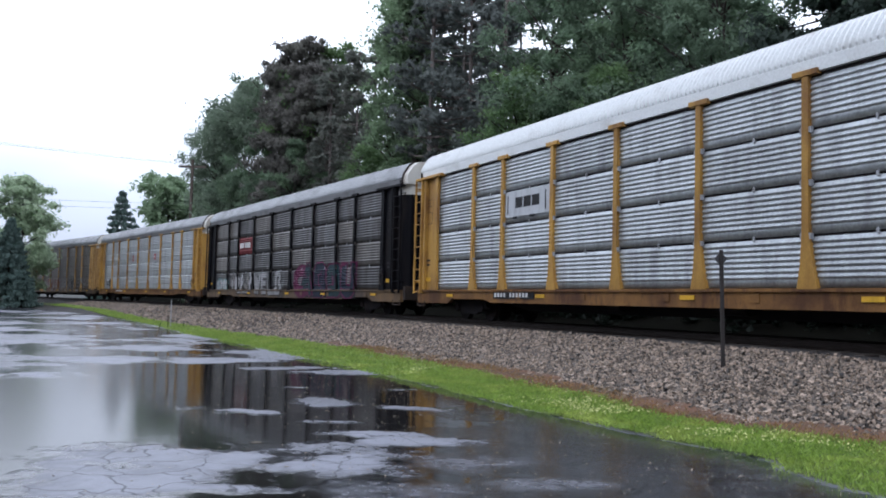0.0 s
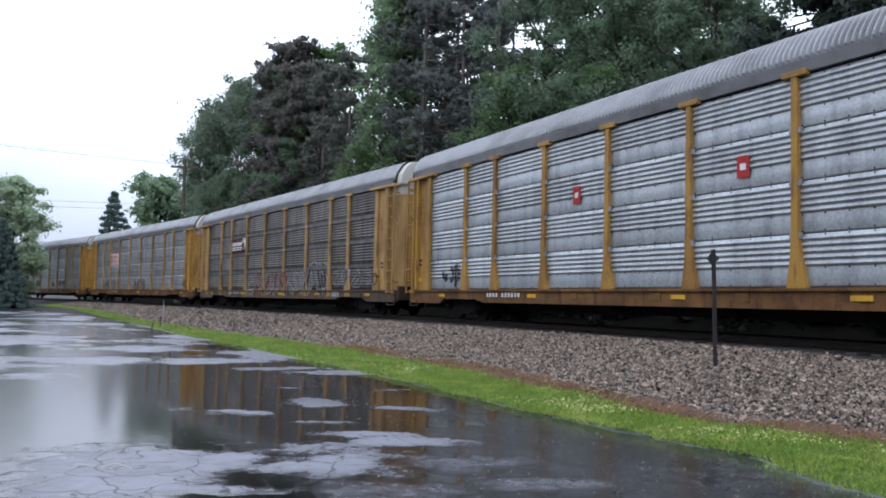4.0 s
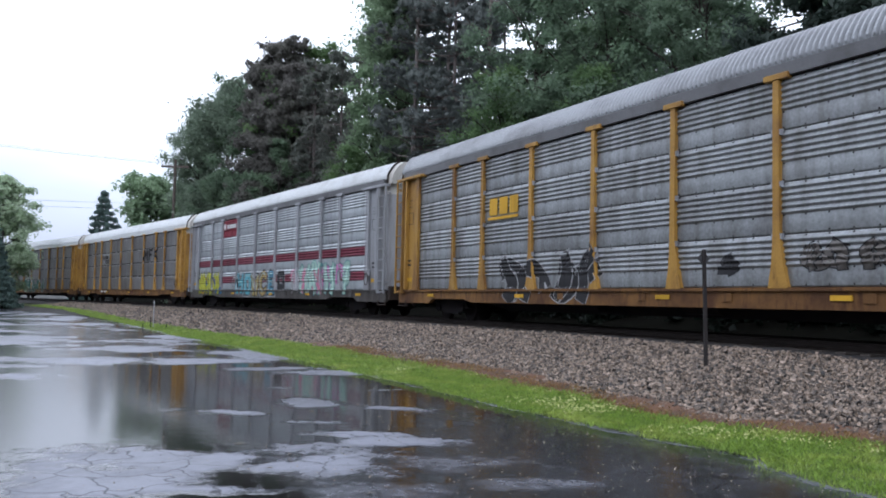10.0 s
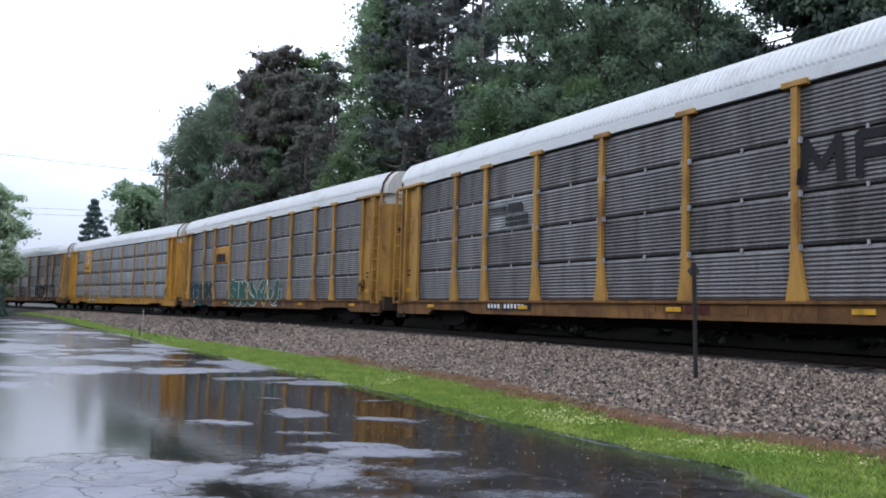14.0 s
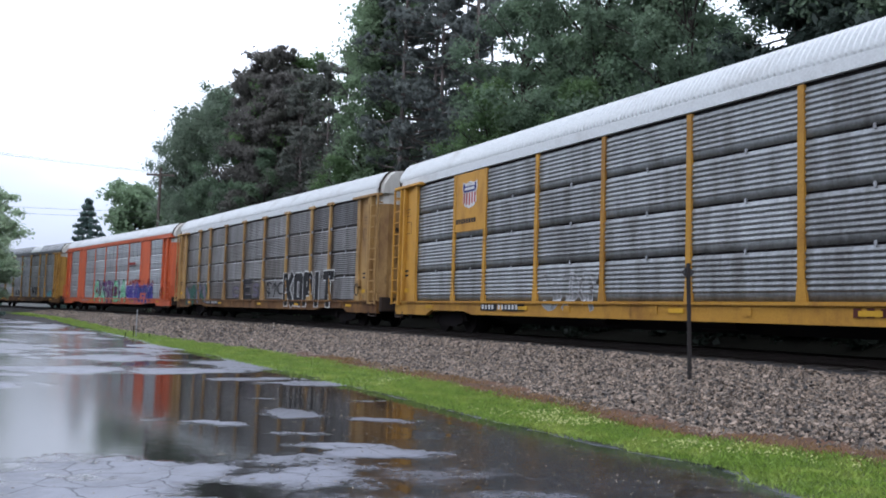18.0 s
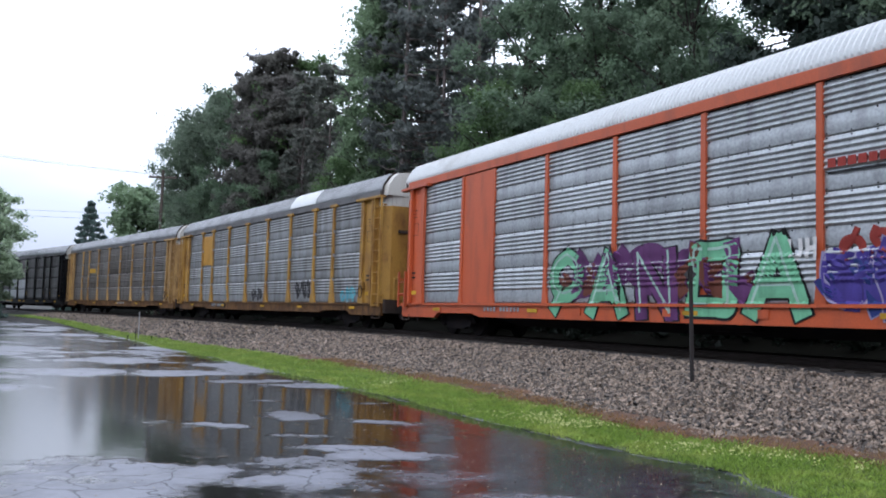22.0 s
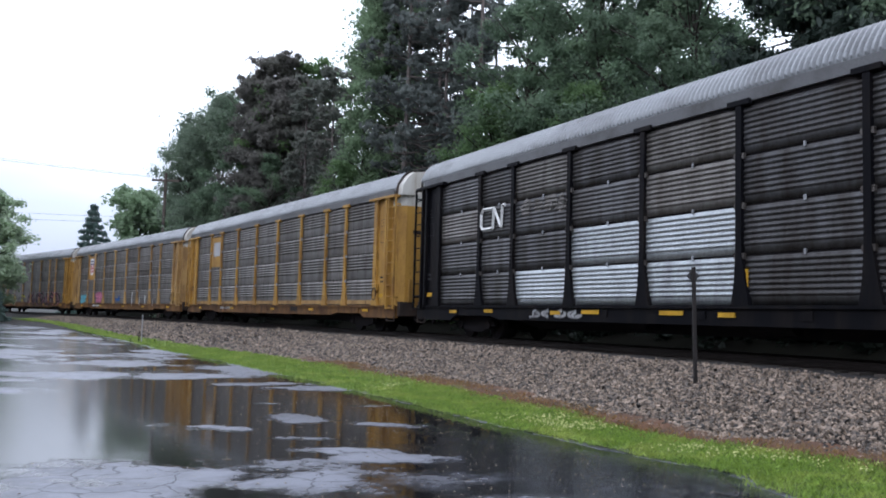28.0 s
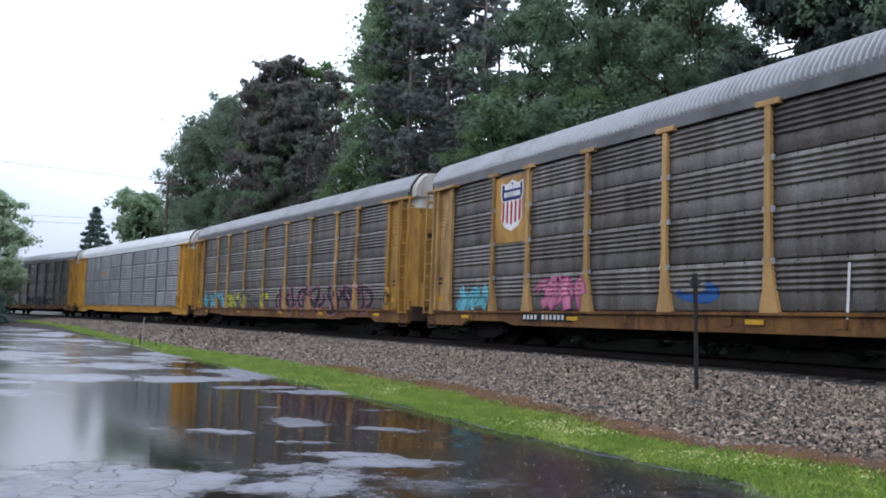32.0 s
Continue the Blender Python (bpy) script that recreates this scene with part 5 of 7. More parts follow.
def make_car(label, kind, panel, frame_mat, roof, post=None, cap=True, swaps=None, solid=(), end_top=None, sill=None, door=None, short_ladder=False, eave=None, stripe=None, stripe_rows=()):
    car = new("autorack_car")
    tagged(car, label, "railway wagon", group="cars of the freight train")
    car["ribs"] = kind
    post = post or frame_mat
    swaps = swaps or {}
    hang("underframe", underframe_mesh(), car)
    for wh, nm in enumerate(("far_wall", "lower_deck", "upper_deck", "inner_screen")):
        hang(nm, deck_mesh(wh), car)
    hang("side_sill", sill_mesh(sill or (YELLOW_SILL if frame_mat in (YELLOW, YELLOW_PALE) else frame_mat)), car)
    hang("roof", roof_mesh(roof), car)
    hang("eaves_rail", eave_mesh(eave or (EAVE_GREY if roof is ROOF_GREY or frame_mat is GREY_FRAME else roof)), car)
    fr, wheel = bogie_meshes()
    for x in (-10.1, 10.1):
        bogie = hang("bogie", fr, car, m=pose(x, 0, 0))
        for dx in (-0.88, 0.88):
            WHEELS.append((car, hang("wheelset", wheel, bogie, m=pose(dx, 0, 0.42))))
    for sgn in (-1, 1):
        hang("roof_end", cowl_mesh(end_top or WHITE, sgn), car)
        d = hang("end_door", end_door_mesh(door or frame_mat, sgn), car)
        hang("end_upper_panel", end_top_mesh(end_top or WHITE, sgn), d)
        for wh, nm in enumerate(("door_bar", "hatch", "lock_rod")):
            hang(nm, door_bar_mesh(END_GRIME if wh == 0 else door or frame_mat, sgn, wh), d)
        hs = hang("end_housing", housing_mesh(frame_mat, sgn), car)
        hang("eaves_ledge", ledge_mesh(frame_mat, sgn), hs)
        hang("ladder", ladder_mesh(frame_mat, sgn, short_ladder), car)
        hang("step", step_mesh(END_GRIME, sgn), car)
        hang("coupler", coupler_mesh(sgn), car)
        hang("roof_lip", lip_mesh(sgn), car)
        hang("end_apron", apron_mesh(sgn), d)
    hang("brake_wheel", brake_wheel_mesh(1), hang("brake_box", brake_mesh(1, frame_mat), car))
    for x in POSTS:
        hang("post", post_mesh(post, cap), car, m=pose(x, -HALF + 0.02, 0))
    h = (Z_PAN1 - Z_PAN0) / 4
    gap = 0.05 if kind in ("slotted", "dense") else 0.012
    for b, (x0, x1) in enumerate(BAYS):
        if b in solid:
            bm = bmesh.new()
            box(bm, x0, x1, -HALF - 0.02, -HALF + 0.05, Z_PAN0, Z_PAN1)
            part("blank_panel", bm, frame_mat, car)
            continue
        for r in range(4):
            mat = swaps.get((b, r), panel)
            if r and gap > 0.04:
                hang("clip", cached(("clip",), clip_mesh), car, m=pose((x0 + x1) / 2 + 0.1, -HALF + 0.01, row_z(r - 1) - 0.07))
            hang("panel", panel_mesh(kind, x1 - x0 - 0.02, h - gap, mat, stripe if r in stripe_rows else None), car, m=pose((x0 + x1) / 2, -HALF + 0.02, row_z(r)))
    return car


WHEELS = []

YELLOW_SOOTY = surface("sooty_yellow_paint", (0.15, 0.085, 0.028), (0.035, 0.026, 0.022), 0.6, scale=(0.8, 0.8, 0.35), amount=1.0, fine=25)
P_PLUM = paint("dull_magenta", (0.115, 0.016, 0.060))
DULL_DARK = surface("galvanised_dark", (0.185, 0.183, 0.184), (0.105, 0.098, 0.094), 0.44, 0.55, STREAK, 15, 0.7, 0.08, 0.16, spec=0.2, wet=0.02, mottle=0.85)
DULL_STAINED = surface("galvanised_stained", (0.20, 0.195, 0.193), (0.06, 0.052, 0.047), 0.3, 0.65, STREAK, 15, 0.95, 0.08, 0.2, wet=0.15, mottle=0.85)
P_SIGN = paint("faded_sign_red", (0.15, 0.022, 0.026))
P_BLACK, P_WHITE = paint("black", (0.016, 0.016, 0.018)), paint("white", (0.75, 0.75, 0.74))
P_RED, P_BROWN = paint("brick_red", (0.30, 0.045, 0.035)), paint("oxide_brown", (0.085, 0.022, 0.018))
P_PINK, P_BLUE, P_CYAN = paint("magenta", (0.36, 0.05, 0.20)), paint("blue", (0.03, 0.10, 0.30)), paint("cyan", (0.14, 0.42, 0.50))
P_GREEN, P_LIME, P_PURPLE = paint("mint", (0.20, 0.50, 0.30)), paint("lime", (0.50, 0.52, 0.05)), paint("violet", (0.07, 0.05, 0.26))
P_TEAL, P_PALE, P_GOLD = paint("teal", (0.10, 0.26, 0.27)), paint("pale_grey", (0.40, 0.40, 0.41)), paint("gold", (0.62, 0.36, 0.03))
P_ROSE, P_SKIN = paint("rose", (0.55, 0.20, 0.30)), paint("faded_cream", (0.45, 0.38, 0.32))
P_MAROON = paint("maroon", (0.16, 0.025, 0.045))
P_SOOT = paint("sprayed_black", (0.03, 0.03, 0.033))


def numbers(car, mat, x=-7.6, sill_plate=None):
    """Running number on the sill and small notices on the end wall, as bars."""
    if sill_plate:
        plate(car, "number_plate", x - 0.1, x + 2.3, Z_SILL0 + 0.13, Z_SILL1 - 0.07, sill_plate, y=-HALF - 0.047)
    bars(car, x, Z_SILL0 + 0.18, [0.10, -0.03] * 4 + [-0.15] + [0.10, -0.03] * 6, 0.13, mat, y=-HALF - 0.056, name="number_marking")


def notices(car, mat, plate_mat):
    for sgn in (-1, 1):
        x = sgn * (EDGE + 0.62) - 0.24
        for k in range(3):
            bars(car, x, 4.30 - k * 0.12, [0.34 - 0.06 * (k % 2)], 0.015, mat, y=-HALF - 0.050, name="notice")
        for k in range(2):
            bars(car, x + 0.04, 2.05 - k * 0.16, [0.055] * 4, 0.07, mat, y=-HALF - 0.050, name="number_marking")
        plate(car, "notice_plate", x - 0.02, x + 0.40, Z_SILL1 + 0.32, Z_SILL1 + 0.46, plate_mat, y=-HALF - 0.05)
        for zz, hh in ((3.42, 0.014), (3.835, 0.014)):
            bars(car, x - 0.02, zz, [0.46], hh, mat, y=-HALF - 0.050, name="chart_line")
        for xx in (x - 0.02, x + 0.41):
            bars(car, xx, 3.42, [0.014], 0.43, mat, y=-HALF - 0.050, name="chart_line")
    for xx in (-11.0, -5.2, 0.9, 5.6, 10.9):
        plate(car, "reflector", xx, xx + 0.46, Z_SILL0 + 0.17, Z_SILL0 + 0.27, plate_mat, y=-HALF - 0.058)


CARS = []


def add(car):
    CARS.append(car)
    return car


def bx(b, u=0.0):
    return BAYS[b][0] + (BAYS[b][1] - BAYS[b][0]) * u


def boxed_logo(car, b, r, mat, h=0.62):
    x0, x1, z = bx(b, 0.08), bx(b, 0.92), row_z(r) + 0.22
    w = (x1 - x0) / 4.2
    bars(car, x0 + 0.35 * w, z, [w * 0.85] * 3, h * 0.55, mat, y=Y_MARK - 0.008, name="logo")


# 0: bright corrugated sides, yellow posts
c = add(make_car("yellow-framed autorack car with bright corrugated sides and white roof", "slotted", SILVER, YELLOW, ROOF_WHITE))
plate(c, "logo_panel", bx(2, 0.06), bx(2, 0.94), row_z(1) + 0.16, row_z(1) + 0.94, paint("silver_ground", (0.55, 0.57, 0.60)))
for xx in (0.10, 0.86):
    bars(c, bx(2, xx), row_z(1) + 0.26, [0.05], 0.56, P_BLACK, y=Y_MARK - 0.008, name="logo_bracket")
bars(c, bx(2, 0.27), row_z(1) + 0.42, [0.40, 0.40, 0.40], 0.32, P_BLACK, y=Y_MARK - 0.008, name="logo")
bars(c, bx(2, 0.22), row_z(1) + 0.10, [0.24, -0.7, 0.24], 0.06, P_BLACK, y=Y_MARK - 0.008, name="logo_foot")
numbers(c, P_WHITE, -7.6, P_BLACK)

# 1: black frame, sooty sides
c = add(make_car("black-framed autorack car with sooty corrugated sides and graffiti", "slotted", SOOTY, BLACK_FRAME, ROOF_GREY, sill=YELLOW_SOOTY, swaps={(4, 1): DULL, (5, 2): DULL, (0, 2): DULL, (3, 0): DULL, (0, 0): DULL, (1, 0): DULL, (0, 1): DULL, (7, 1): DULL, (7, 3): DULL, (8, 2): DULL, (2, 1): P_SIGN}))
bars(c, bx(2, 0.12), row_z(1) + 0.38, [0.30, 0.30, -0.1, 0.28, 0.24, 0.12, 0.12], 0.30, P_WHITE, y=Y_MARK - 0.010, name="logo")
tag_piece(c, bx(0, 0.2), bx(1, 0.1), Z_SILL1 + 0.05, Z_SILL1 + 0.65, P_PALE, P_TEAL, 3, 4, label="pale grey sprayed strokes")
tag_piece(c, bx(1, 0.4), bx(3, 0.0), Z_SILL1 + 0.02, Z_SILL1 + 0.95, P_PALE, P_SOOT, 4, 5, label="pale grey sprayed strokes", second=DULL)
sprayed_word(c, "WELB", bx(3, 0.10), bx(4, 0.62), Z_SILL0 + 0.26, Z_SILL1 + 0.86, 0.155, paint("chalky_grey", (0.27, 0.27, 0.275)), P_BLACK, "fat pale grey sprayed capital edged in black", sway=0.05, rim=0.045)
sprayed_word(c, "O", bx(3, 0.78), bx(3, 0.96), Z_SILL1 + 1.14, Z_SILL1 + 1.30, 0.022, P_PALE)
hang("sprayed_cloud", stroke_mesh("sprayed_cloud", [(bx(5, 0.75), Z_SILL0 + 0.20), (bx(6, 0.5), Z_SILL0 + 0.24), (bx(8, 0.05), Z_SILL0 + 0.20)], [0.17, 0.2, 0.15], 0.002, P_BLACK, "slotted"), c, "black sprayed band along the sill")
sprayed_word(c, "C", bx(5, 0.20), bx(5, 0.95), Z_SILL0 + 0.30, Z_SILL1 + 0.98, 0.30, P_PLUM, None, "broad dull magenta sprayed stroke")
sprayed_word(c, "ABOU", bx(5, 0.55), bx(8, 0.12), Z_SILL0 + 0.30, Z_SILL1 + 1.02, 0.25, [paint("dark_teal", (0.011, 0.038, 0.046)), paint("night_blue", (0.009, 0.018, 0.034))], P_PLUM, "broad dark teal sprayed capital edged in magenta", sway=0.07, rim=0.10)
numbers(c, P_PALE, -7.1, P_BLACK)

# 2: no yellow posts, fine ribs
c = add(make_car("yellow-framed autorack car with clean silver riveted sides", "riveted", SILVER, YELLOW, ROOF_GREY))
for b in (3, 5):
    bars(c, bx(b, 0.48), row_z(1) + 0.22, [0.34], 0.46, paint("sign_red", (0.42, 0.035, 0.035)), name="red_emblem")
    bars(c, bx(b, 0.48) + 0.09, row_z(1) + 0.38, [0.16], 0.14, P_WHITE, y=Y_MARK - 0.01, name="emblem_mark")
tag_piece(c, bx(0, 0.4), bx(0, 0.85), Z_SILL1 + 0.1, Z_SILL1 + 0.85, P_SOOT, P_PALE, 15, 3, label="small white and black sprayed strokes")
numbers(c, P_WHITE, -7.6)

# 3: brown grimy car with a white-lined brown sign
c = add(make_car("yellow-posted autorack car with grimy brown-grey ribbed sides", "banded", GRIMY, YELLOW_PALE, ROOF_GREY, sill=YELLOW_SOOTY, swaps={(1, 1): DULL, (1, 2): DULL, (0, 1): DULL, (2, 1): P_BROWN}))
bars(c, bx(2, 0.08), row_z(1) + 0.52, [0.20] * 7, 0.19, P_WHITE, y=Y_MARK - 0.010, name="logo")
for k in range(2):
    bars(c, bx(2, 0.08), row_z(1) + 0.26 + k * 0.12, [1.75], 0.055, P_WHITE, y=Y_MARK - 0.010, name="logo_stripe")
bm = bmesh.new()
for r0 in (0.30, 0.17):
    pts = [(bx(2, 0.82) + math.sin(radians(a)) * r0, row_z(1) + 0.60 + math.cos(radians(a)) * r0) for a in range(-80, 200, 20)]
    for p, q in zip(pts, pts[1:]):
        rod(bm, (p[0], Y_MARK - 0.012, p[1]), (q[0], Y_MARK - 0.012, q[1]), 0.032, n=4)
part("logo_arc", bm, P_WHITE, c)
for b, (x0, x1) in enumerate(BAYS):
    for r in range(1, 4):
        plate(c, "rivet_strip", x0 + 0.12, x1 - 0.12, row_z(r - 1) - 0.10, row_z(r - 1) + 0.06, DULL, y=-HALF + 0.02 - 0.055)
tag_piece(c, bx(3, 0.1), bx(6, 0.1), Z_SILL0 + 0.15, Z_SILL1 + 0.95, DULL, P_PALE, 21, 7, second=paint("rust_orange", (0.14, 0.045, 0.028)), label="faded grey and rusty sprayed strokes edged in white")
tag_piece(c, bx(6, 0.0), bx(6, 0.98), Z_SILL0 + 0.1, Z_SILL1 + 1.3, DULL, P_PALE, 22, 4, label="grey sprayed strokes edged in white", second=P_SOOT)
tag_piece(c, bx(7, 0.3), bx(8, 0.8), Z_SILL1 + 0.2, Z_SILL1 + 0.9, GRIMY, P_PALE, 23, 4)
for b in range(9):
    plate(c, "sill_stripe", bx(b, 0.0) - 0.2, bx(b, 0.0) + 0.25, Z_SILL0 + 0.12, Z_SILL1 - 0.1, YELLOW, y=-HALF - 0.05)
numbers(c, P_PALE, -7.4, P_BLACK)
bars(c, bx(7, 0.2), Z_SILL0 + 0.12, [0.22] * 3, 0.20, P_PALE, y=-HALF - 0.05, name="number_marking")

# 4: grey sides with a faded red and white flag
c = add(make_car("yellow-framed autorack car with grey riveted sides and faded flag sign", "riveted", GREYZINC, YELLOW, ROOF_GREY, swaps={(2, 1): paint("faded_pink", (0.64, 0.40, 0.38))}))
for k, nb in ((0.30, 5), (0.66, 7)):
    bars(c, bx(2, 0.08), row_z(1) + k, [0.20] * nb, 0.17, P_SKIN, y=Y_MARK - 0.010, name="faded_lettering")
tag_piece(c, bx(1, 0.2), bx(2, 0.6), Z_SILL1 + 0.05, Z_SILL1 + 0.95, DULL, P_PALE, 31, 3, label="white and black sprayed strokes")
tag_piece(c, bx(4, 0.45), bx(5, 0.45), Z_SILL1 + 0.1, Z_SILL1 + 0.8, DULL, P_SOOT, 32, 4)
numbers(c, P_PALE, -6.6, P_BLACK)

# 5: yellow lettered logo
c = add(make_car("yellow-framed autorack car with grey riveted sides and black graffiti", "riveted", GREYZINC, YELLOW, ROOF_GREY))
boxed_logo(c, 2, 1, P_GOLD, h=0.95)
bars(c, bx(2, 0.12), row_z(1) + 0.08, [1.75], 0.09, P_GOLD, name="logo_stripe")
tag_piece(c, bx(2, 0.35), bx(3, 0.2), Z_SILL0 + 0.1, Z_SILL1 + 1.0, P_SOOT, P_PALE, 41, 2, thick=0.26, label="black sprayed strokes edged in white")
tag_piece(c, bx(3, 0.4), bx(4, 0.05), Z_SILL0 + 0.1, Z_SILL1 + 1.05, P_SOOT, P_PALE, 45, 2, thick=0.26, label="black sprayed strokes edged in white")
tag_piece(c, bx(5, 0.4), bx(5, 0.7), Z_SILL1 + 0.3, Z_SILL1 + 0.7, P_SOOT, P_SOOT, 42, 1)
tag_piece(c, bx(6, 0.2), bx(7, 0.0), Z_SILL1 + 0.35, Z_SILL1 + 0.85, DULL, P_SOOT, 43, 4)
tag_piece(c, bx(8, 0.1), bx(8, 0.6), Z_SILL1 + 0.2, Z_SILL1 + 0.55, paint("dull_blue", (0.10, 0.22, 0.36)), GREYZINC, 44, 2)

# 6: grey frame, maroon stripes, red sign
c = add(make_car("grey-framed autorack car with bright sides, maroon stripes and bold graffiti", "riveted", SILVER, GREY_FRAME, ROOF_WHITE, sill=GRIMY, stripe=P_MAROON, stripe_rows=(2, 3), swaps={(2, 0): paint("crimson", (0.22, 0.022, 0.04))}))
bars(c, bx(2, 0.10), row_z(0) + 0.46, [0.30], 0.34, P_WHITE, y=Y_MARK - 0.010, name="logo_emblem")
bars(c, bx(2, 0.30), row_z(0) + 0.50, [0.16] * 8, 0.22, P_WHITE, y=Y_MARK - 0.010, name="logo")
tag_piece(c, bx(0, 0.1), bx(1, 0.9), Z_SILL0 + 0.15, Z_SILL1 + 1.05, P_LIME, P_SOOT, 51, 6, label="yellow sprayed strokes on a blue cloud", cloud=paint("sky_blue", (0.07, 0.20, 0.42)))
P_OCHRE, P_SEA = paint("ochre", (0.36, 0.27, 0.10)), paint("sea_blue", (0.10, 0.27, 0.38))
sprayed_word(c, "O", bx(2, 0.72), bx(2, 1.0), Z_SILL1 + 0.15, Z_SILL1 + 0.75, 0.05, P_PALE)
sprayed_word(c, "O", bx(5, 0.14), bx(5, 0.52), Z_SILL1 + 0.1, Z_SILL1 + 0.85, 0.16, P_SOOT, P_PALE, rim=0.05)
sprayed_word(c, "HOWCE", bx(3, 0.03), bx(5, 0.10), Z_SILL0 + 0.26, Z_SILL1 + 0.82, 0.17, [P_CYAN, P_CYAN, P_OCHRE, P_OCHRE, P_SEA], P_BLACK, "cyan, gold and blue sprayed capital edged in black", halo=P_PALE, shine=paint("pale_aqua", (0.45, 0.62, 0.62)), sway=0.10, rim=0.07)
tag_piece(c, bx(5, 0.75), bx(7, 0.15), Z_SILL0 + 0.3, Z_SILL1 + 1.0, P_ROSE, P_PALE, 54, 6, label="faded pink and white sprayed strokes", second=P_PALE, thick=0.22)
tag_piece(c, bx(6, 0.1), bx(8, 0.4), Z_SILL0 + 0.2, Z_SILL1 + 1.30, paint("orchid", (0.46, 0.17, 0.36)), P_TEAL, 53, 8, label="pink, white and mint sprayed strokes", second=paint("pale_mint", (0.42, 0.60, 0.52)), thick=0.2)

# 7: dull slotted sides with a sprayed word
c = add(make_car("yellow-framed autorack car with dull grey sides and white roof", "dense", DULL_DARK, YELLOW, ROOF_WHITE, swaps={(2, 1): GREYZINC}))
sprayed_word(c, "MFK", bx(6, 0.02), bx(7, 0.35), row_z(1) + 0.15, row_z(1) + 0.9, 0.085, P_BLACK)
for k in range(3):
    bars(c, bx(2, 0.06), row_z(1) + 0.52 + 0.09 * k, [1.05], 0.045, P_SOOT, name="logo_stripe")
bars(c, bx(2, 0.46), row_z(1) + 0.52, [0.36, 0.36], 0.26, P_SOOT, name="logo")
for k in range(2):
    bars(c, bx(2, 0.42), row_z(1) + 0.14 + 0.17 * k, [0.15] * 7, 0.11, P_SOOT, name="logo_line")
numbers(c, P_WHITE, -6.9, P_BLACK)
bars(c, 1.5, Z_SILL0 + 0.14, [0.2, 0.2, 0.2], 0.2, P_BROWN, y=-HALF - 0.05, name="number_marking")

# 8: teal letters, yellow box sign
c = add(make_car("yellow-framed autorack car with dull sides, teal graffiti and white roof", "dense", DULL_DARK, YELLOW, ROOF_WHITE, swaps={(2, 1): YELLOW_NEW}))
boxed_logo(c, 2, 1, P_BLACK)
bars(c, bx(2, 0.14), row_z(1) + 0.10, [1.75], 0.09, P_BLACK, y=Y_MARK - 0.008, name="logo_stripe")
sprayed_word(c, "KEOPS", bx(0, 0.04), bx(2, 0.06), Z_SILL0 + 0.20, Z_SILL1 + 0.85, 0.19, paint("blue_black", (0.020, 0.034, 0.042)), P_TEAL, "blue-black sprayed capital edged in teal", sway=0.06, rim=0.03)
tag_piece(c, bx(2, 0.85), bx(3, 0.05), Z_SILL1 + 0.0, Z_SILL1 + 0.5, paint("bottle_green", (0.03, 0.10, 0.075)), P_PALE, 62, 2, label="small green sprayed strokes edged in white")
sprayed_word(c, "SUG", bx(3, 0.12), bx(4, 0.08), Z_SILL0 + 0.28, Z_SILL1 + 0.85, 0.22, paint("bottle_green", (0.03, 0.10, 0.075)), P_WHITE, "large bottle-green sprayed capital edged in white", sway=0.05, rim=0.04)
tag_piece(c, bx(4, 0.12), bx(5, 0.7), Z_SILL0 + 0.22, Z_SILL1 + 0.95, paint("bottle_green", (0.03, 0.10, 0.075)), P_WHITE, 63, 3, label="large bottle-green sprayed strokes edged in white", thick=0.28)

# 9: bright sides, shield on a yellow board
c = add(make_car("yellow-framed autorack car with clean grey slotted sides and white roof", "slotted", GREYZINC, YELLOW_NEW, ROOF_WHITE, cap=False))
plate(c, "sign_board", bx(1, 0.0), bx(1, 1.0), row_z(1) + 0.16, Z_PAN1, YELLOW_NEW)
shield(c, bx(1, 0.26), bx(1, 0.74), row_z(1) + 0.88, Z_PAN1 - 0.28)
bars(c, bx(1, 0.06), row_z(1) + 0.42, [0.13] * 8, 0.15, P_BLACK, name="slogan")
tag_piece(c, bx(3, 0.12), bx(3, 0.98), Z_SILL0 + 0.15, Z_SILL1 + 0.85, GREYZINC, P_PALE, 71, 3, thick=0.06)
numbers(c, P_WHITE, bx(2, 0.0), P_BLACK)
bars(c, 5.5, Z_SILL0 + 0.15, [0.14, -0.05, 0.14, -0.05, 0.14], 0.16, P_BROWN, y=-HALF - 0.05, name="number_marking")

# 10: dirty slotted sides, big black and white word
c = add(make_car("yellow-framed autorack car with stained dull sides and a large sprayed word", "dense", DULL_STAINED, YELLOW_PALE, ROOF_WHITE, swaps={(0, 3): GRIMY, (2, 3): GRIMY, (3, 3): GRIMY, (8, 0): SOOTY, (7, 0): SOOTY, (4, 3): GRIMY, (1, 1): DULL, (3, 1): DULL, (5, 2): DULL, (6, 1): DULL}))
sprayed_word(c, "KOPIT", bx(6, 0.0), bx(8, 0.22), Z_SILL0 + 0.25, Z_SILL1 + 1.15, 0.19, P_BLACK, P_WHITE, "black sprayed capital edged in white")
P_LILAC = paint("dusty_lilac", (0.17, 0.15, 0.20))
sprayed_word(c, "C", bx(3, 0.48), bx(3, 0.90), Z_SILL1 + 0.20, Z_SILL1 + 0.66, 0.07, P_LILAC, P_SOOT, "round lilac sprayed stroke edged in black", rim=0.025)
sprayed_word(c, "E", bx(4, 0.04), bx(4, 0.56), Z_SILL1 + 0.08, Z_SILL1 + 0.98, 0.12, P_BLACK, P_LILAC, "black sprayed stroke edged in lilac", rim=0.025)
sprayed_word(c, "S", bx(4, 0.54), bx(4, 0.88), Z_SILL1 + 0.22, Z_SILL1 + 0.80, 0.08, P_LILAC, P_SOOT, "lilac sprayed stroke edged in black", rim=0.025)
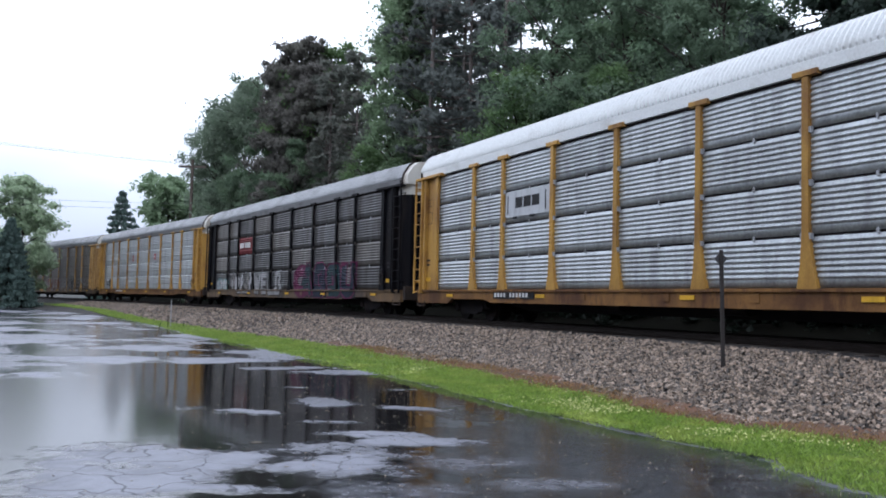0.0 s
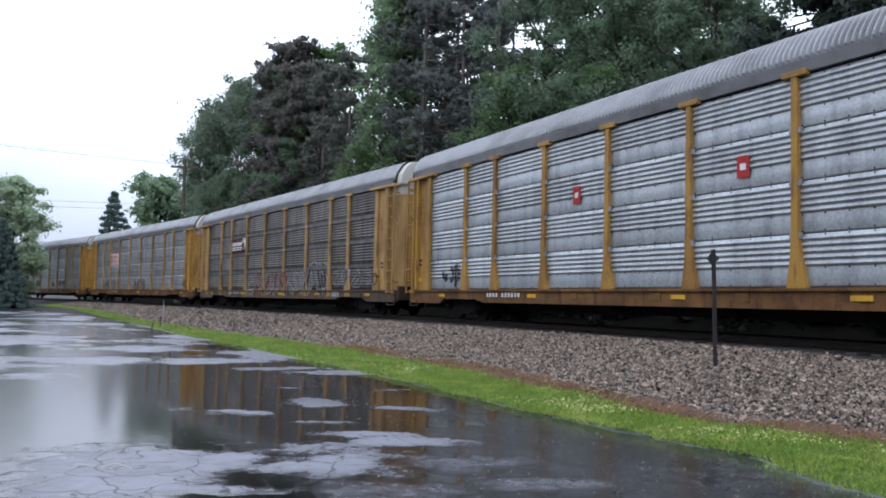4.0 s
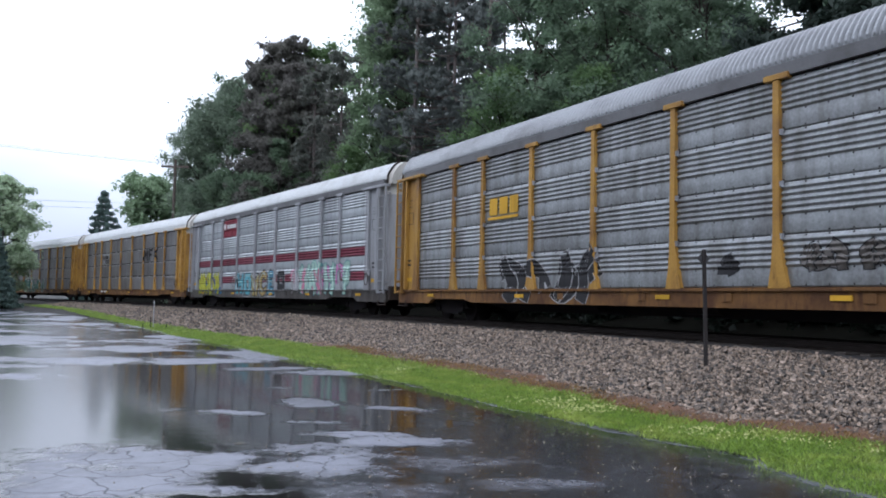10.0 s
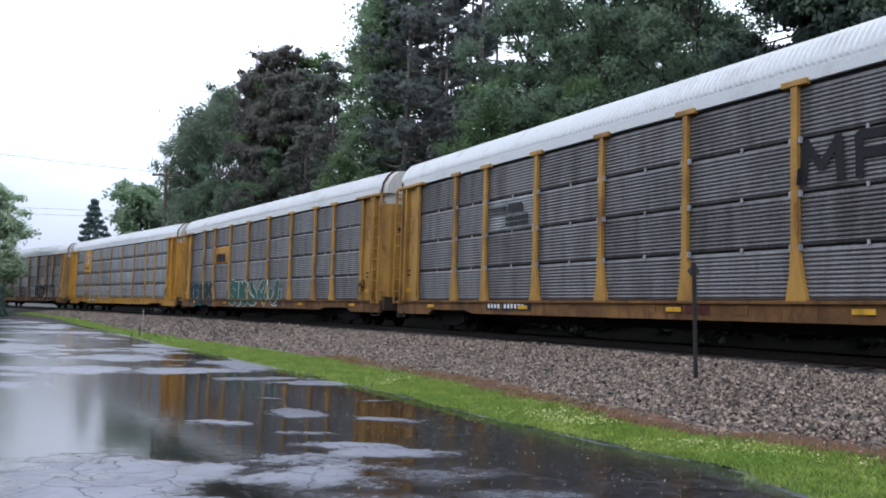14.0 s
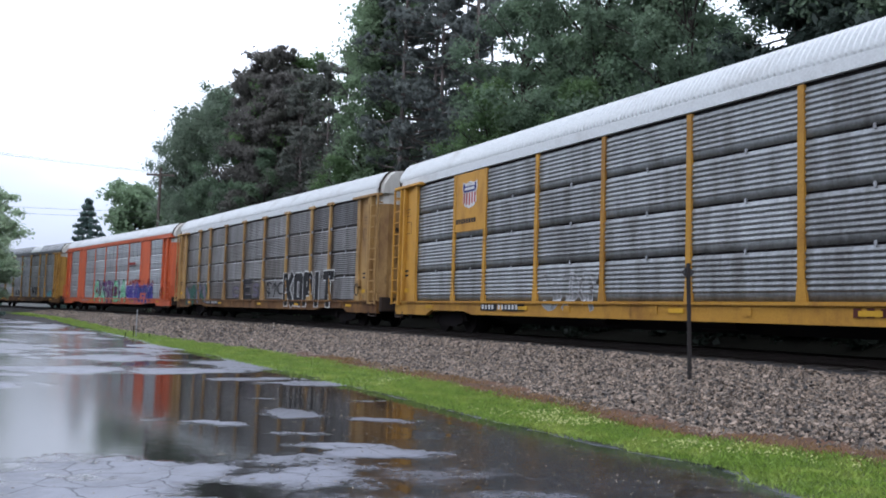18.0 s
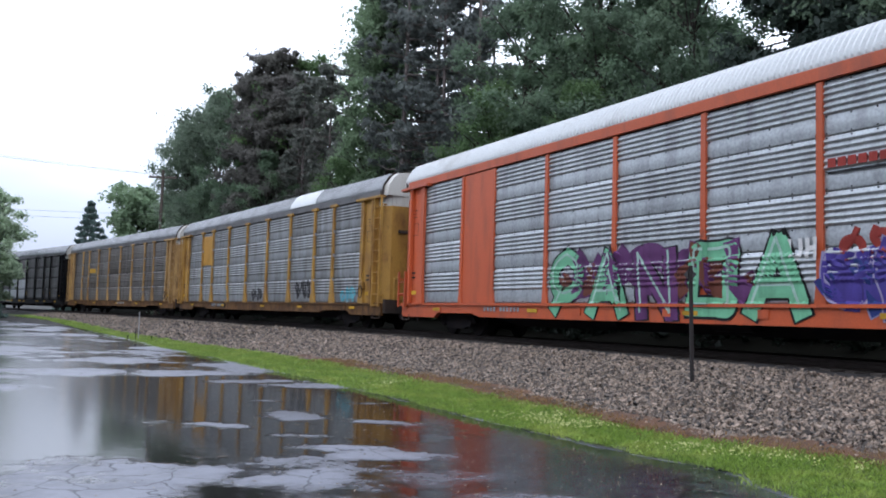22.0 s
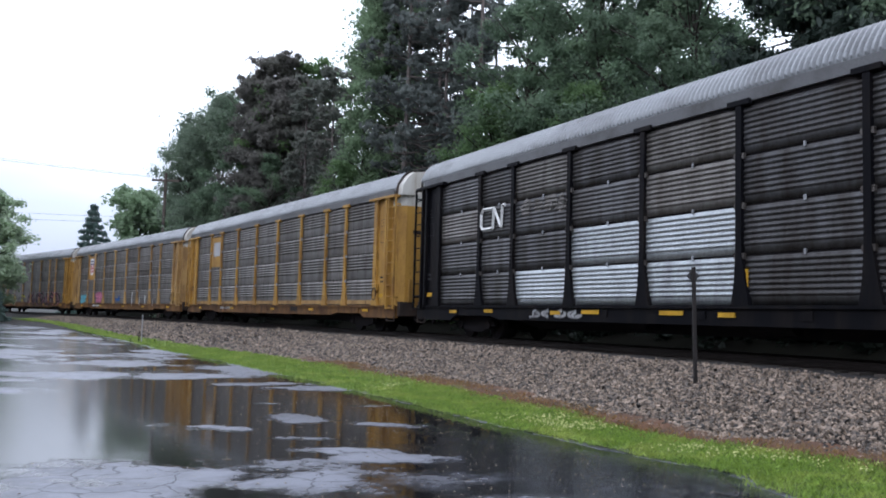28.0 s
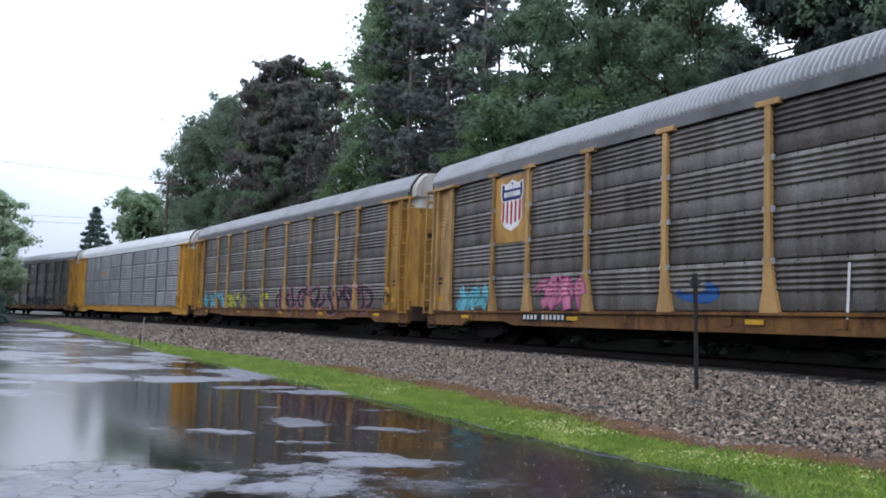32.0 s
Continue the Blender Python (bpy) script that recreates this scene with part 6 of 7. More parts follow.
tag_piece(c, bx(5, 0.15), bx(5, 0.95), Z_SILL1 + 0.1, Z_SILL1 + 0.95, P_SOOT, P_SOOT, 82, 3, label="thin dark sprayed scribble", thick=0.012)
tag_piece(c, bx(0, 0.05), bx(1, 0.95), Z_SILL0 + 0.2, Z_SILL1 + 0.85, paint("bottle_green", (0.03, 0.10, 0.075)), P_SOOT, 83, 4, label="green and lilac sprayed strokes", second=P_LILAC, thick=0.3)
numbers(c, P_PALE, -7.4, P_BLACK)

# 11: orange car
c = add(make_car("orange autorack car with silver ribbed panels, graffiti and white roof", "riveted", SILVER, ORANGE, ROOF_WHITE, solid=(1, 7), short_ladder=True, cap=False, eave=ORANGE))
bars(c, bx(6, 0.06), row_z(1) + 0.42, [0.17] * 7, 0.17, P_RED, name="logo")
bars(c, bx(6, 0.06), row_z(1) + 0.30, [1.75], 0.05, P_BLACK, name="logo_stripe")
P_DPLUM = paint("dull_plum", (0.13, 0.045, 0.15))
tag_piece(c, bx(3, 0.3), bx(5, 0.5), Z_SILL1 + 0.2, Z_SILL1 + 1.3, P_DPLUM, P_DPLUM, 91, 5, label="soft plum and rust sprayed strokes behind capitals", second=paint("rust_orange", (0.14, 0.045, 0.028)), thick=0.3)
sprayed_word(c, "QANOA", bx(3, 0.08), bx(5, 1.0), Z_SILL0 + 0.22, Z_SILL1 + 1.20, 0.20, [P_GREEN, P_GREEN, P_DPLUM, P_GREEN, P_GREEN], P_BLACK, "mint green or plum sprayed capital edged in black", shine=paint("pale_mint", (0.42, 0.60, 0.52)), sway=0.08)
sprayed_word(c, "UH", bx(5, 0.74), bx(6, 0.02), Z_SILL1 + 0.88, Z_SILL1 + 1.22, 0.045, P_WHITE)
tag_piece(c, bx(6, 0.1), bx(8, 0.35), Z_SILL1 + 0.75, Z_SILL1 + 1.40, P_RED, P_RED, 93, 9, label="red sprayed flicks above violet strokes", thick=0.05)
for seed, lo, hi, fat in ((94, 0.30, 0.95, 0.34), (92, 0.12, 1.15, 0.24)):
    tag_piece(c, bx(6, 0.05), bx(8, 0.3), Z_SILL0 + lo, Z_SILL1 + hi, P_PURPLE, paint("lilac", (0.30, 0.27, 0.42)) if fat < 0.3 else P_PURPLE, seed, 7, label="violet sprayed strokes edged in lilac", second=paint("ink_blue", (0.03, 0.05, 0.20)), thick=fat)
numbers(c, P_PALE, -7.6)

# 12: blank yellow board, patched roof
c = add(make_car("yellow-framed autorack car with grey riveted sides and patched zinc roof", "riveted", GREYZINC, YELLOW, ROOF_GREY))
roof_patch(c, 4.3, 7.2, ROOF_WHITE)
plate(c, "blank_board", bx(1, 0.0), bx(1, 1.0), row_z(1) + 0.1, row_z(0) + 0.80, YELLOW_NEW)
tag_piece(c, bx(2, 0.2), bx(3, 0.1), Z_SILL1 + 0.1, Z_SILL1 + 0.7, GREYZINC, P_PALE, 101, 4)
tag_piece(c, bx(4, 0.3), bx(4, 0.8), Z_SILL1 + 0.1, Z_SILL1 + 0.75, P_SOOT, P_PALE, 102, 2)
tag_piece(c, bx(6, 0.3), bx(6, 0.95), Z_SILL1 + 0.25, Z_SILL1 + 1.0, P_SOOT, P_PALE, 103, 3, label="black sprayed strokes")
tag_piece(c, bx(8, 0.3), bx(8, 0.8), Z_SILL1 + 0.05, Z_SILL1 + 0.7, P_CYAN, GREYZINC, 104, 3, label="cyan sprayed smear")
numbers(c, P_PALE, -6.9, P_BLACK)

# 13: grimy car with gold logo
c = add(make_car("yellow-framed autorack car with dusty brown-grey ribbed sides", "riveted", DULL, YELLOW_PALE, ROOF_GREY, swaps={(4, 1): GRIMY, (5, 1): GRIMY, (2, 2): GRIMY, (7, 2): GRIMY}))
boxed_logo(c, 2, 1, P_GOLD)
tag_piece(c, bx(6, 0.2), bx(7, 0.6), Z_SILL1 + 0.1, Z_SILL1 + 0.7, DULL, P_PALE, 111, 4)
numbers(c, P_PALE, 1.0)

# 14: black car with new bright panels
c = add(make_car("black-framed autorack car with sooty sides and new bright panels", "slotted", SOOTY, BLACK_FRAME, ROOF_GREY, swaps={(2, 3): SILVER, (3, 3): SILVER, (3, 2): SILVER, (4, 3): SILVER, (4, 2): SILVER, (4, 1): DULL, (4, 0): DULL, (0, 1): DULL, (2, 0): DULL}))
bm = bmesh.new()
x, z = bx(1, 0.05), row_z(1) + 0.28
for p, q in (((0.7, 0), (0.1, 0)), ((0.1, 0), (0.0, 0.12)), ((0.0, 0.12), (0.0, 0.5)), ((0.0, 0.5), (0.1, 0.62)), ((0.1, 0.62), (0.75, 0.62)), ((0.7, 0.0), (0.75, 0.62)), ((0.75, 0.62), (1.2, 0.0)), ((1.2, 0.0), (1.25, 0.66)), ((1.25, 0.66), (1.4, 0.66))):
    rod(bm, (x + p[0], Y_MARK - 0.01, z + p[1]), (x + q[0], Y_MARK - 0.01, z + q[1]), 0.055, n=4)
part("logo", bm, P_WHITE, c, "white looped line emblem")
tag_piece(c, bx(2, 0.15), bx(2, 0.95), row_z(1) + 0.55, row_z(1) + 0.95, DULL, DULL, 121, 4)
tag_piece(c, bx(2, 0.3), bx(3, 0.2), Z_SILL0 + 0.1, Z_SILL1 - 0.1, P_PALE, SOOTY, 122, 4)
for b, u in ((1, 0.0), (5, 0.05), (7, 0.06), (8, 0.04)):
    plate(c, "reflector", bx(b, u) - 0.05, bx(b, u) + 0.05, Z_SILL1 + 0.2, Z_SILL1 + 0.75, P_GOLD)
for b in (1, 3, 4, 6, 7):
    plate(c, "sill_stripe", bx(b, 0.2), bx(b, 0.45), Z_SILL0 + 0.2, Z_SILL0 + 0.3, P_GOLD, y=-HALF - 0.05)

# 15: brown-grey car, blank board with a pale patch
c = add(make_car("yellow-framed autorack car with dusty grey ribbed sides", "riveted", DULL, YELLOW, ROOF_GREY))
plate(c, "blank_board", bx(1, 0.0), bx(1, 1.0), row_z(1) + 0.15, row_z(0) + 0.85, YELLOW)
plate(c, "pale_patch", bx(1, 0.25), bx(1, 0.85), row_z(1) + 0.75, row_z(0) + 0.55, P_PALE, y=Y_MARK - 0.006)
for b in range(9):
    plate(c, "kick_strip", bx(b, 0.1), bx(b, 0.9), Z_SILL1 + 0.06, Z_SILL1 + 0.22, YELLOW_PALE)
numbers(c, P_PALE, -6.9)
bars(c, 3.5, Z_SILL0 + 0.14, [0.22] * 3, 0.2, P_BLACK, y=-HALF - 0.05, name="number_marking")

# 16: shield, pink and cyan letters
c = add(make_car("yellow-framed autorack car with weathered grey sides and shield sign", "riveted", DULL, YELLOW_PALE, ROOF_GREY, swaps={(2, 2): GRIMY, (5, 0): GRIMY, (3, 1): GRIMY, (6, 1): GRIMY, (0, 1): GRIMY}))
plate(c, "sign_board", bx(1, 0.0), bx(1, 1.0), row_z(1) - 0.05, row_z(0) + 0.92, YELLOW)
shield(c, bx(1, 0.2), bx(1, 0.85), row_z(1) + 0.30, row_z(0) + 0.80)
tag_piece(c, bx(0, 0.2), bx(1, 0.05), Z_SILL1 + 0.05, Z_SILL1 + 0.75, P_CYAN, DULL, 131, 3, label="cyan sprayed strokes")
tag_piece(c, bx(2, 0.15), bx(3, 0.0), Z_SILL1 + 0.1, Z_SILL1 + 0.95, P_ROSE, P_PINK, 132, 4, label="pink sprayed strokes")
tag_piece(c, bx(4, 0.1), bx(4, 0.5), Z_SILL1 + 0.2, Z_SILL1 + 0.65, P_BLUE, P_BLUE, 133, 1)
for k, (b, u, a, h) in enumerate(((5, 0.6, 0.05, 0.9), (6, 0.2, 0.1, 0.5), (6, 0.7, -0.1, 0.6), (7, 0.4, 0.1, 0.4))):
    bm = bmesh.new()
    rod(bm, (bx(b, u), Y_MARK - 0.01, Z_SILL1 - 0.1), (bx(b, u) + a, Y_MARK - 0.01, Z_SILL1 + h), 0.03, n=4)
    part("spray_stroke", bm, P_WHITE, c)
numbers(c, P_WHITE, -7.3, P_BLACK)

# 17: outlined letters along the foot
c = add(make_car("yellow-framed autorack car with grey sides and outlined graffiti", "riveted", DULL, YELLOW, ROOF_GREY, post=YELLOW_PALE))
tag_piece(c, bx(0, 0.1), bx(1, 0.9), Z_SILL1 + 0.05, Z_SILL1 + 0.9, P_CYAN, DULL, 141, 4, label="cyan sprayed strokes")
tag_piece(c, bx(2, 0.0), bx(4, 0.3), Z_SILL1 + 0.05, Z_SILL1 + 0.85, P_LIME, P_SOOT, 142, 6, second=DULL)
tag_piece(c, bx(4, 0.6), bx(8, 0.5), Z_SILL0 + 0.2, Z_SILL1 + 1.1, P_SOOT, P_ROSE, 143, 7, label="dark sprayed strokes edged in pink")

# 18: plain fine ribs
c = add(make_car("autorack car with bluish grey ribbed sides and yellow ends", "fine", GREYZINC, YELLOW_NEW, ROOF_WHITE, post=GREYZINC, cap=False))
bars(c, bx(2, 0.3), row_z(1) + 0.3, [0.5], 0.4, P_GOLD)

# 19, 20: dull cars at the tail of the shot
c = add(make_car("autorack car with dark grey weathered sides and yellow ends", "riveted", GRIMY, YELLOW, ROOF_GREY, post=GRIMY))
tag_piece(c, bx(4, 0.0), bx(6, 0.9), Z_SILL1 + 0.05, Z_SILL1 + 0.8, P_SOOT, P_BLUE, 151, 5, label="blue sprayed strokes")
add(make_car("autorack car with dark grey weathered sides and yellow ends", "riveted", GRIMY, YELLOW, ROOF_GREY, post=GRIMY))
for c in CARS:
    notices(c, P_SOOT, P_GOLD)


# how far each car rides ahead of even spacing, by the play of its couplers
SLACK = (0.0, 0.0, 0.15, 0.3, 0.3, 0.02, 0.35, 0.58, 0.55, 0.55, 0.45, 0.45, 0.12, 0.3, 0.34, 0.05, 0.05, 0.0, 0.0, 0.0, 0.0)


def car_pose(k, t):
    """Car k - 1 rides with its two bogies on the curved track."""
    mid_s = train_s(t) - CAR_L * (k - 9) - CAR_L / 2 + SLACK[k]
    xa, ya, _ = along(mid_s + 10.1, -HALF)
    xb, yb, _ = along(mid_s - 10.1, -HALF)
    h = math.atan2(ya - yb, xa - xb)
    return pose(float(xa + xb) / 2, float(ya + yb) / 2, RAIL_Z, 0, 0, math.degrees(h))


def motions():
    times = [t * 1.0 for t in range(33)]
    for k, car in enumerate(CARS):
        walk(car, [(t, car_pose(k, t)) for t in times])
    # wheelsets roll while their car is before the camera
    for k, car in enumerate(CARS):
        at = [t for t in range(33) if -75 < train_s(t) - CAR_L * (k - 9) - CAR_L / 2 < 45]
        if not at:
            continue
        t0, t1 = max(0, at[0] - 1), min(32, at[-1] + 1)
        steps = [t0 + j / 22.5 for j in range(int((t1 - t0) * 22.5) + 1)]
        for owner, ws in WHEELS:
            if owner is not car:
                continue
            place = ws.matrix_basis.copy()
            rows = [(t, place @ Matrix.Rotation((train_s(t) - train_s(steps[0])) / 0.42, 4, "Y")) for t in steps]
            if steps[0] > 0:
                rows = [(0.0, rows[0][1])] + rows
            if steps[-1] < 32:
                rows = rows + [(32.0, rows[-1][1])]
            walk(ws, rows)

# ---- trees, pole, cables, posts ----
def limb_tubes(segs, n=6):
    """Tapered tubes from (p, q, r0, r1) rows, as arrays."""
    V, F = [], []
    for p, q, r0, r1 in segs:
        p, q = np.array(p, float), np.array(q, float)
        d = q - p
        d = d / (np.linalg.norm(d) + 1e-9)
        a = np.cross(d, (0.31, 0.87, 0.39))
        a /= np.linalg.norm(a) + 1e-9
        b = np.cross(d, a)
        base = len(V)
        for c, r in ((p, r0), (q, r1)):
            for j in range(n):
                g = 6.2832 * j / n
                V.append(c + r * (math.cos(g) * a + math.sin(g) * b))
        F += [(base + j, base + (j + 1) % n, base + n + (j + 1) % n, base + n + j) for j in range(n)]
    return np.array(V), np.array(F)


def leaf_cards(centres, radii, per, size, rng, flat=0.7, long=1.5, droop=0.0):
    """Many small bent leaf clusters round the given centres."""
    c = np.repeat(centres, per, 0)
    r = np.repeat(radii, per, 0)
    n = len(c)
    d = rng.normal(size=(n, 3))
    d /= np.linalg.norm(d, axis=1, keepdims=True)
    p = c + d * (r * np.abs(rng.normal(0.55, 0.32, n)))[:, None] * np.array([1, 1, flat])
    nrm = d + rng.normal(0, 0.7, (n, 3)) + np.array([0, 0, 0.5])
    nrm /= np.linalg.norm(nrm, axis=1, keepdims=True)
    u = np.cross(nrm, rng.normal(size=(n, 3)))
    u /= np.linalg.norm(u, axis=1, keepdims=True)
    u[:, 2] -= droop
    w = np.cross(nrm, u)
    s = (size * rng.uniform(0.55, 1.35, n))[:, None]
    v = np.stack([p - u * s * long / 2, p + w * s * 0.5 + nrm * s * 0.12, p + u * s * long / 2, p - w * s * 0.5 + nrm * s * 0.12], 1)
    return v.reshape(-1, 3), np.arange(n * 4).reshape(-1, 4)


def broadleaf(seed, height, spread, leaf, low=0.25, clumps=190, per=190, size=0.125, clump_r=1.0, droop=0.0, flat=0.62, top=0.85):
    """Trunk, limbs and a crown of separate leaf clumps; top: how early the crown draws in, droop: hanging twigs."""
    rng = np.random.default_rng(seed)
    segs, ctr, rad = [], [], []
    p = np.array([0.0, 0.0, -0.1])
    r = 0.012 * height + 0.06
    for k in range(7):
        q = np.array([rng.normal(0, 0.012 * height), rng.normal(0, 0.012 * height), height * 0.92 * (k + 1) / 7])
        segs.append((p, q, r, r * 0.78))
        p, r = q, r * 0.78
    for j in range(40):
        h = height * rng.uniform(low * 0.9, 0.93)
        a = rng.uniform(0, 6.283)
        u = (h / height - low) / (1 - low)
        reach = spread * (0.45 + 0.75 * math.sin(math.pi * min(max(u * top + 0.12, 0), 1))) * rng.uniform(0.6, 1.05)
        b0 = np.array([0, 0, h * 0.86])
        tip = np.array([math.cos(a) * reach, math.sin(a) * reach, h + rng.uniform(0.2, 1.0) - droop * reach])
        m = (b0 + tip) / 2 + np.array([0, 0, 0.25 + 0.3 * droop * reach])
        segs += [(b0, m, 0.075, 0.05), (m, tip, 0.05, 0.015)]
        for f in (0.38, 0.62, 0.84, 1.02):
            on = b0 + (m - b0) * 2 * f if f < 0.5 else m + (tip - m) * (2 * f - 1)
            ctr.append(on + rng.normal(0, 0.35, 3))
            rad.append(clump_r * rng.uniform(0.55, 1.25))
    for j in range(max(0, clumps - 160)):
        a, hh = rng.uniform(0, 6.283), rng.uniform(0.86, 1.0)
        ctr.append(np.array([math.cos(a) * spread * 0.3 * rng.random(), math.sin(a) * spread * 0.3 * rng.random(), height * hh]))
        rad.append(clump_r * rng.uniform(0.5, 0.9))
    ctr, rad = np.array(ctr), np.array(rad)
    lv, lf = leaf_cards(ctr, rad, per, size, rng, flat, 1.6, droop)
    tv, tf = limb_tubes(segs)
    return mesh_np("trunk", tv, tf, [BARK], smooth=True), mesh_np("crown", lv, lf, [leaf])


def pine(seed, height, spread, leaf, low=0.35, per=80, size=0.12, limbs=(3, 6), step=(0.55, 1.0), tuft=(0.35, 0.75), along_limb=(0.55, 0.8, 1.0), crown=0.75):
    """Straight mast with tiers of limbs, dead and bare below, with tufts of needles towards their ends above."""
    rng = np.random.default_rng(seed)
    segs, ctr, rad = [], [], []
    bend = rng.normal(0, 0.3, 2)
    p, r = np.array([0.0, 0.0, -0.1]), 0.25
    for k in range(8):
        u = (k + 1) / 8
        q = np.array([bend[0] * u * u, bend[1] * u * u, height * u])
        segs.append((p, q, r, max(0.035, r * 0.84)))
        p, r = q, max(0.035, r * 0.84)
    h = height * low * 0.5
    while h < height * 0.985:
        u = h / height
        reach = spread * (1.05 - crown * max(0.0, u - low) / (1 - low)) * (0.40 if u < low else 1.0)
        for j in range(rng.integers(*limbs)):
            a = rng.uniform(0, 6.283)
            L = reach * rng.uniform(0.5, 1.1)
            c0 = np.array([bend[0] * u * u, bend[1] * u * u, h])
            tip = c0 + np.array([math.cos(a) * L, math.sin(a) * L, rng.uniform(-0.1, 0.25) * L + 0.2])
            m = (c0 + tip) / 2 - np.array([0, 0, 0.08 * L])
            segs += [(c0, m, 0.05, 0.036), (m, tip, 0.036, 0.012)]
            for side in (-1, 1):
                t2 = m + (tip - m) * 0.6 + np.array([-math.sin(a), math.cos(a), 0.15]) * side * L * rng.uniform(0.15, 0.35)
                segs.append((m, t2, 0.022, 0.010))
                if u >= low * 0.85:
                    ctr.append(t2)
                    rad.append(rng.uniform(*tuft) * 0.8)
            if u >= low * 0.85:
                for f in along_limb:
                    ctr.append(c0 + (tip - c0) * f + rng.normal(0, 0.15, 3))
                    rad.append(rng.uniform(*tuft))
        h += rng.uniform(*step)
    lv, lf = leaf_cards(np.array(ctr), np.array(rad), per, size, rng, 0.55, 2.6, -0.25)
    tv, tf = limb_tubes(segs, 5)
    return mesh_np("trunk", tv, tf, [PINE_BARK], smooth=True), mesh_np("crown", lv, lf, [leaf])


def spruce(seed, height, spread, leaf, per=46, size=0.20, gap=1.0):
    rng = np.random.default_rng(seed)
    segs = [((0, 0, -0.1), (0, 0, height * 0.5), 0.16, 0.09), ((0, 0, height * 0.5), (0, 0, height), 0.09, 0.02)]
    ctr, rad = [], []
    h = height * 0.03
    while h < height * 0.985:
        u = h / height
        reach = spread * (1 - u) ** 0.85 + 0.12
        n = int(7 + 7 * (1 - u))
        for j in range(n):
            a = 6.283 * (j + rng.random()) / n
            L = reach * rng.uniform(0.72, 1.1)
            tip = np.array([math.cos(a) * L, math.sin(a) * L, h - 0.22 * L + rng.normal(0, 0.06)])
            segs.append(((0, 0, h), tip, 0.03, 0.008))
            for f in (0.4, 0.62, 0.82, 0.98):
                ctr.append(np.array([0, 0, h]) * (1 - f) + tip * f)
                rad.append((0.10 + 0.26 * (1 - f * 0.5)) * min(1.0, reach / 1.6))
        h += (0.34 + 0.18 * (1 - u)) * gap
    lv, lf = leaf_cards(np.array(ctr), np.array(rad), per // 4, size, rng, 0.5, 2.2, 0.35)
    tv, tf = limb_tubes(segs, 5)
    return mesh_np("trunk", tv, tf, [BARK], smooth=True), mesh_np("crown", lv, lf, [leaf])


def tree(name, meshes, label, x, y, turn=0.0, size=1.0, group="", category="tree"):
    ob = new(name)
    ob.matrix_basis = Matrix.Translation((x, y, -0.05)) @ Matrix.Rotation(radians(turn), 4, "Z") @ Matrix.Diagonal((size, size, size, 1))
    hang("trunk", meshes[0], ob)
    hang("crown", meshes[1], ob)
    return tagged(ob, label, category, group=group)


KINDS = {
    "maple": ("broadleaf_tree", broadleaf(1, 20, 4.2, LEAF_DEEP), "tall broadleaf tree with dark green leaves in the wood"),
    "green": ("broadleaf_tree", broadleaf(2, 20, 3.9, LEAF_MID, 0.12, top=0.8), "tall broadleaf tree with mid green leaves in the wood"),
    "column": ("broadleaf_tree", broadleaf(12, 20, 1.9, LEAF_LIGHT, 0.06, top=0.6), "narrow tall broadleaf tree with mid green leaves"),
    "willow": ("broadleaf_tree", broadleaf(5, 20, 3.5, LEAF_WILLOW, 0.05, clumps=205, per=230, clump_r=1.25, droop=0.4, flat=0.95, top=0.75), "broadleaf tree with grey-green drooping twigs"),
    "copper": ("pine_tree", pine(3, 20, 4.3, LEAF_COPPER, 0.12, per=62, size=0.13, limbs=(6, 9), step=(0.45, 0.75), tuft=(0.4, 0.85), crown=0.62), "tall conifer with dusky red-brown needles"),
    "pine": ("pine_tree", pine(4, 20, 3.2, NEEDLE, 0.42, per=34, limbs=(3, 5), step=(0.6, 1.05), tuft=(0.24, 0.52), along_limb=(0.72, 1.0), crown=0.45), "tall pine with a bare grey trunk and dark needles"),
    "thin_pine": ("pine_tree", pine(7, 20, 1.7, LEAF_RED, 0.42, per=34, limbs=(3, 5), step=(0.45, 0.8), tuft=(0.22, 0.48), along_limb=(0.6, 1.0), crown=0.4), "slim half-bare conifer with sparse brownish needles"),
    "dark_pine": ("pine_tree", pine(9, 20, 3.6, LEAF_DARK, 0.2, per=80, limbs=(5, 8), step=(0.45, 0.8), crown=0.6), "dense dark pine at the edge of the wood"),
    "young": ("broadleaf_tree", broadleaf(6, 17, 3.2, LEAF_SPRING, 0.12, per=130), "slender broadleaf tree with light green leaves"),
}
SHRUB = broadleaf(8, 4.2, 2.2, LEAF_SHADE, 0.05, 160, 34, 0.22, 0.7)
REAR = [("broadleaf_tree", broadleaf(21, 20, 4.4, LEAF_REAR, per=90, size=0.20), "tall dark broadleaf tree deep in the wood"),
        ("broadleaf_tree", broadleaf(22, 20, 4.2, LEAF_REAR, per=90, size=0.20), "tall green broadleaf tree deep in the wood"),
        ("pine_tree", pine(23, 21, 3.2, LEAF_REAR, per=26, size=0.17), "tall dark pine deep in the wood")]
# coarse trees for the added light-blocking rows out of view
SCREEN = [broadleaf(24, 20, 4.4, LEAF_REAR, per=34, size=0.36), broadleaf(25, 20, 4.2, LEAF_REAR, per=34, size=0.36)]


def wood_tree(entry, s, off, size, turn):
    name, meshes, label = entry
    x, y, _ = along(s, -off)
    return tree(name, meshes, label, float(x), float(y), turn, size, "trees of the wood")


rng = random.Random(4)
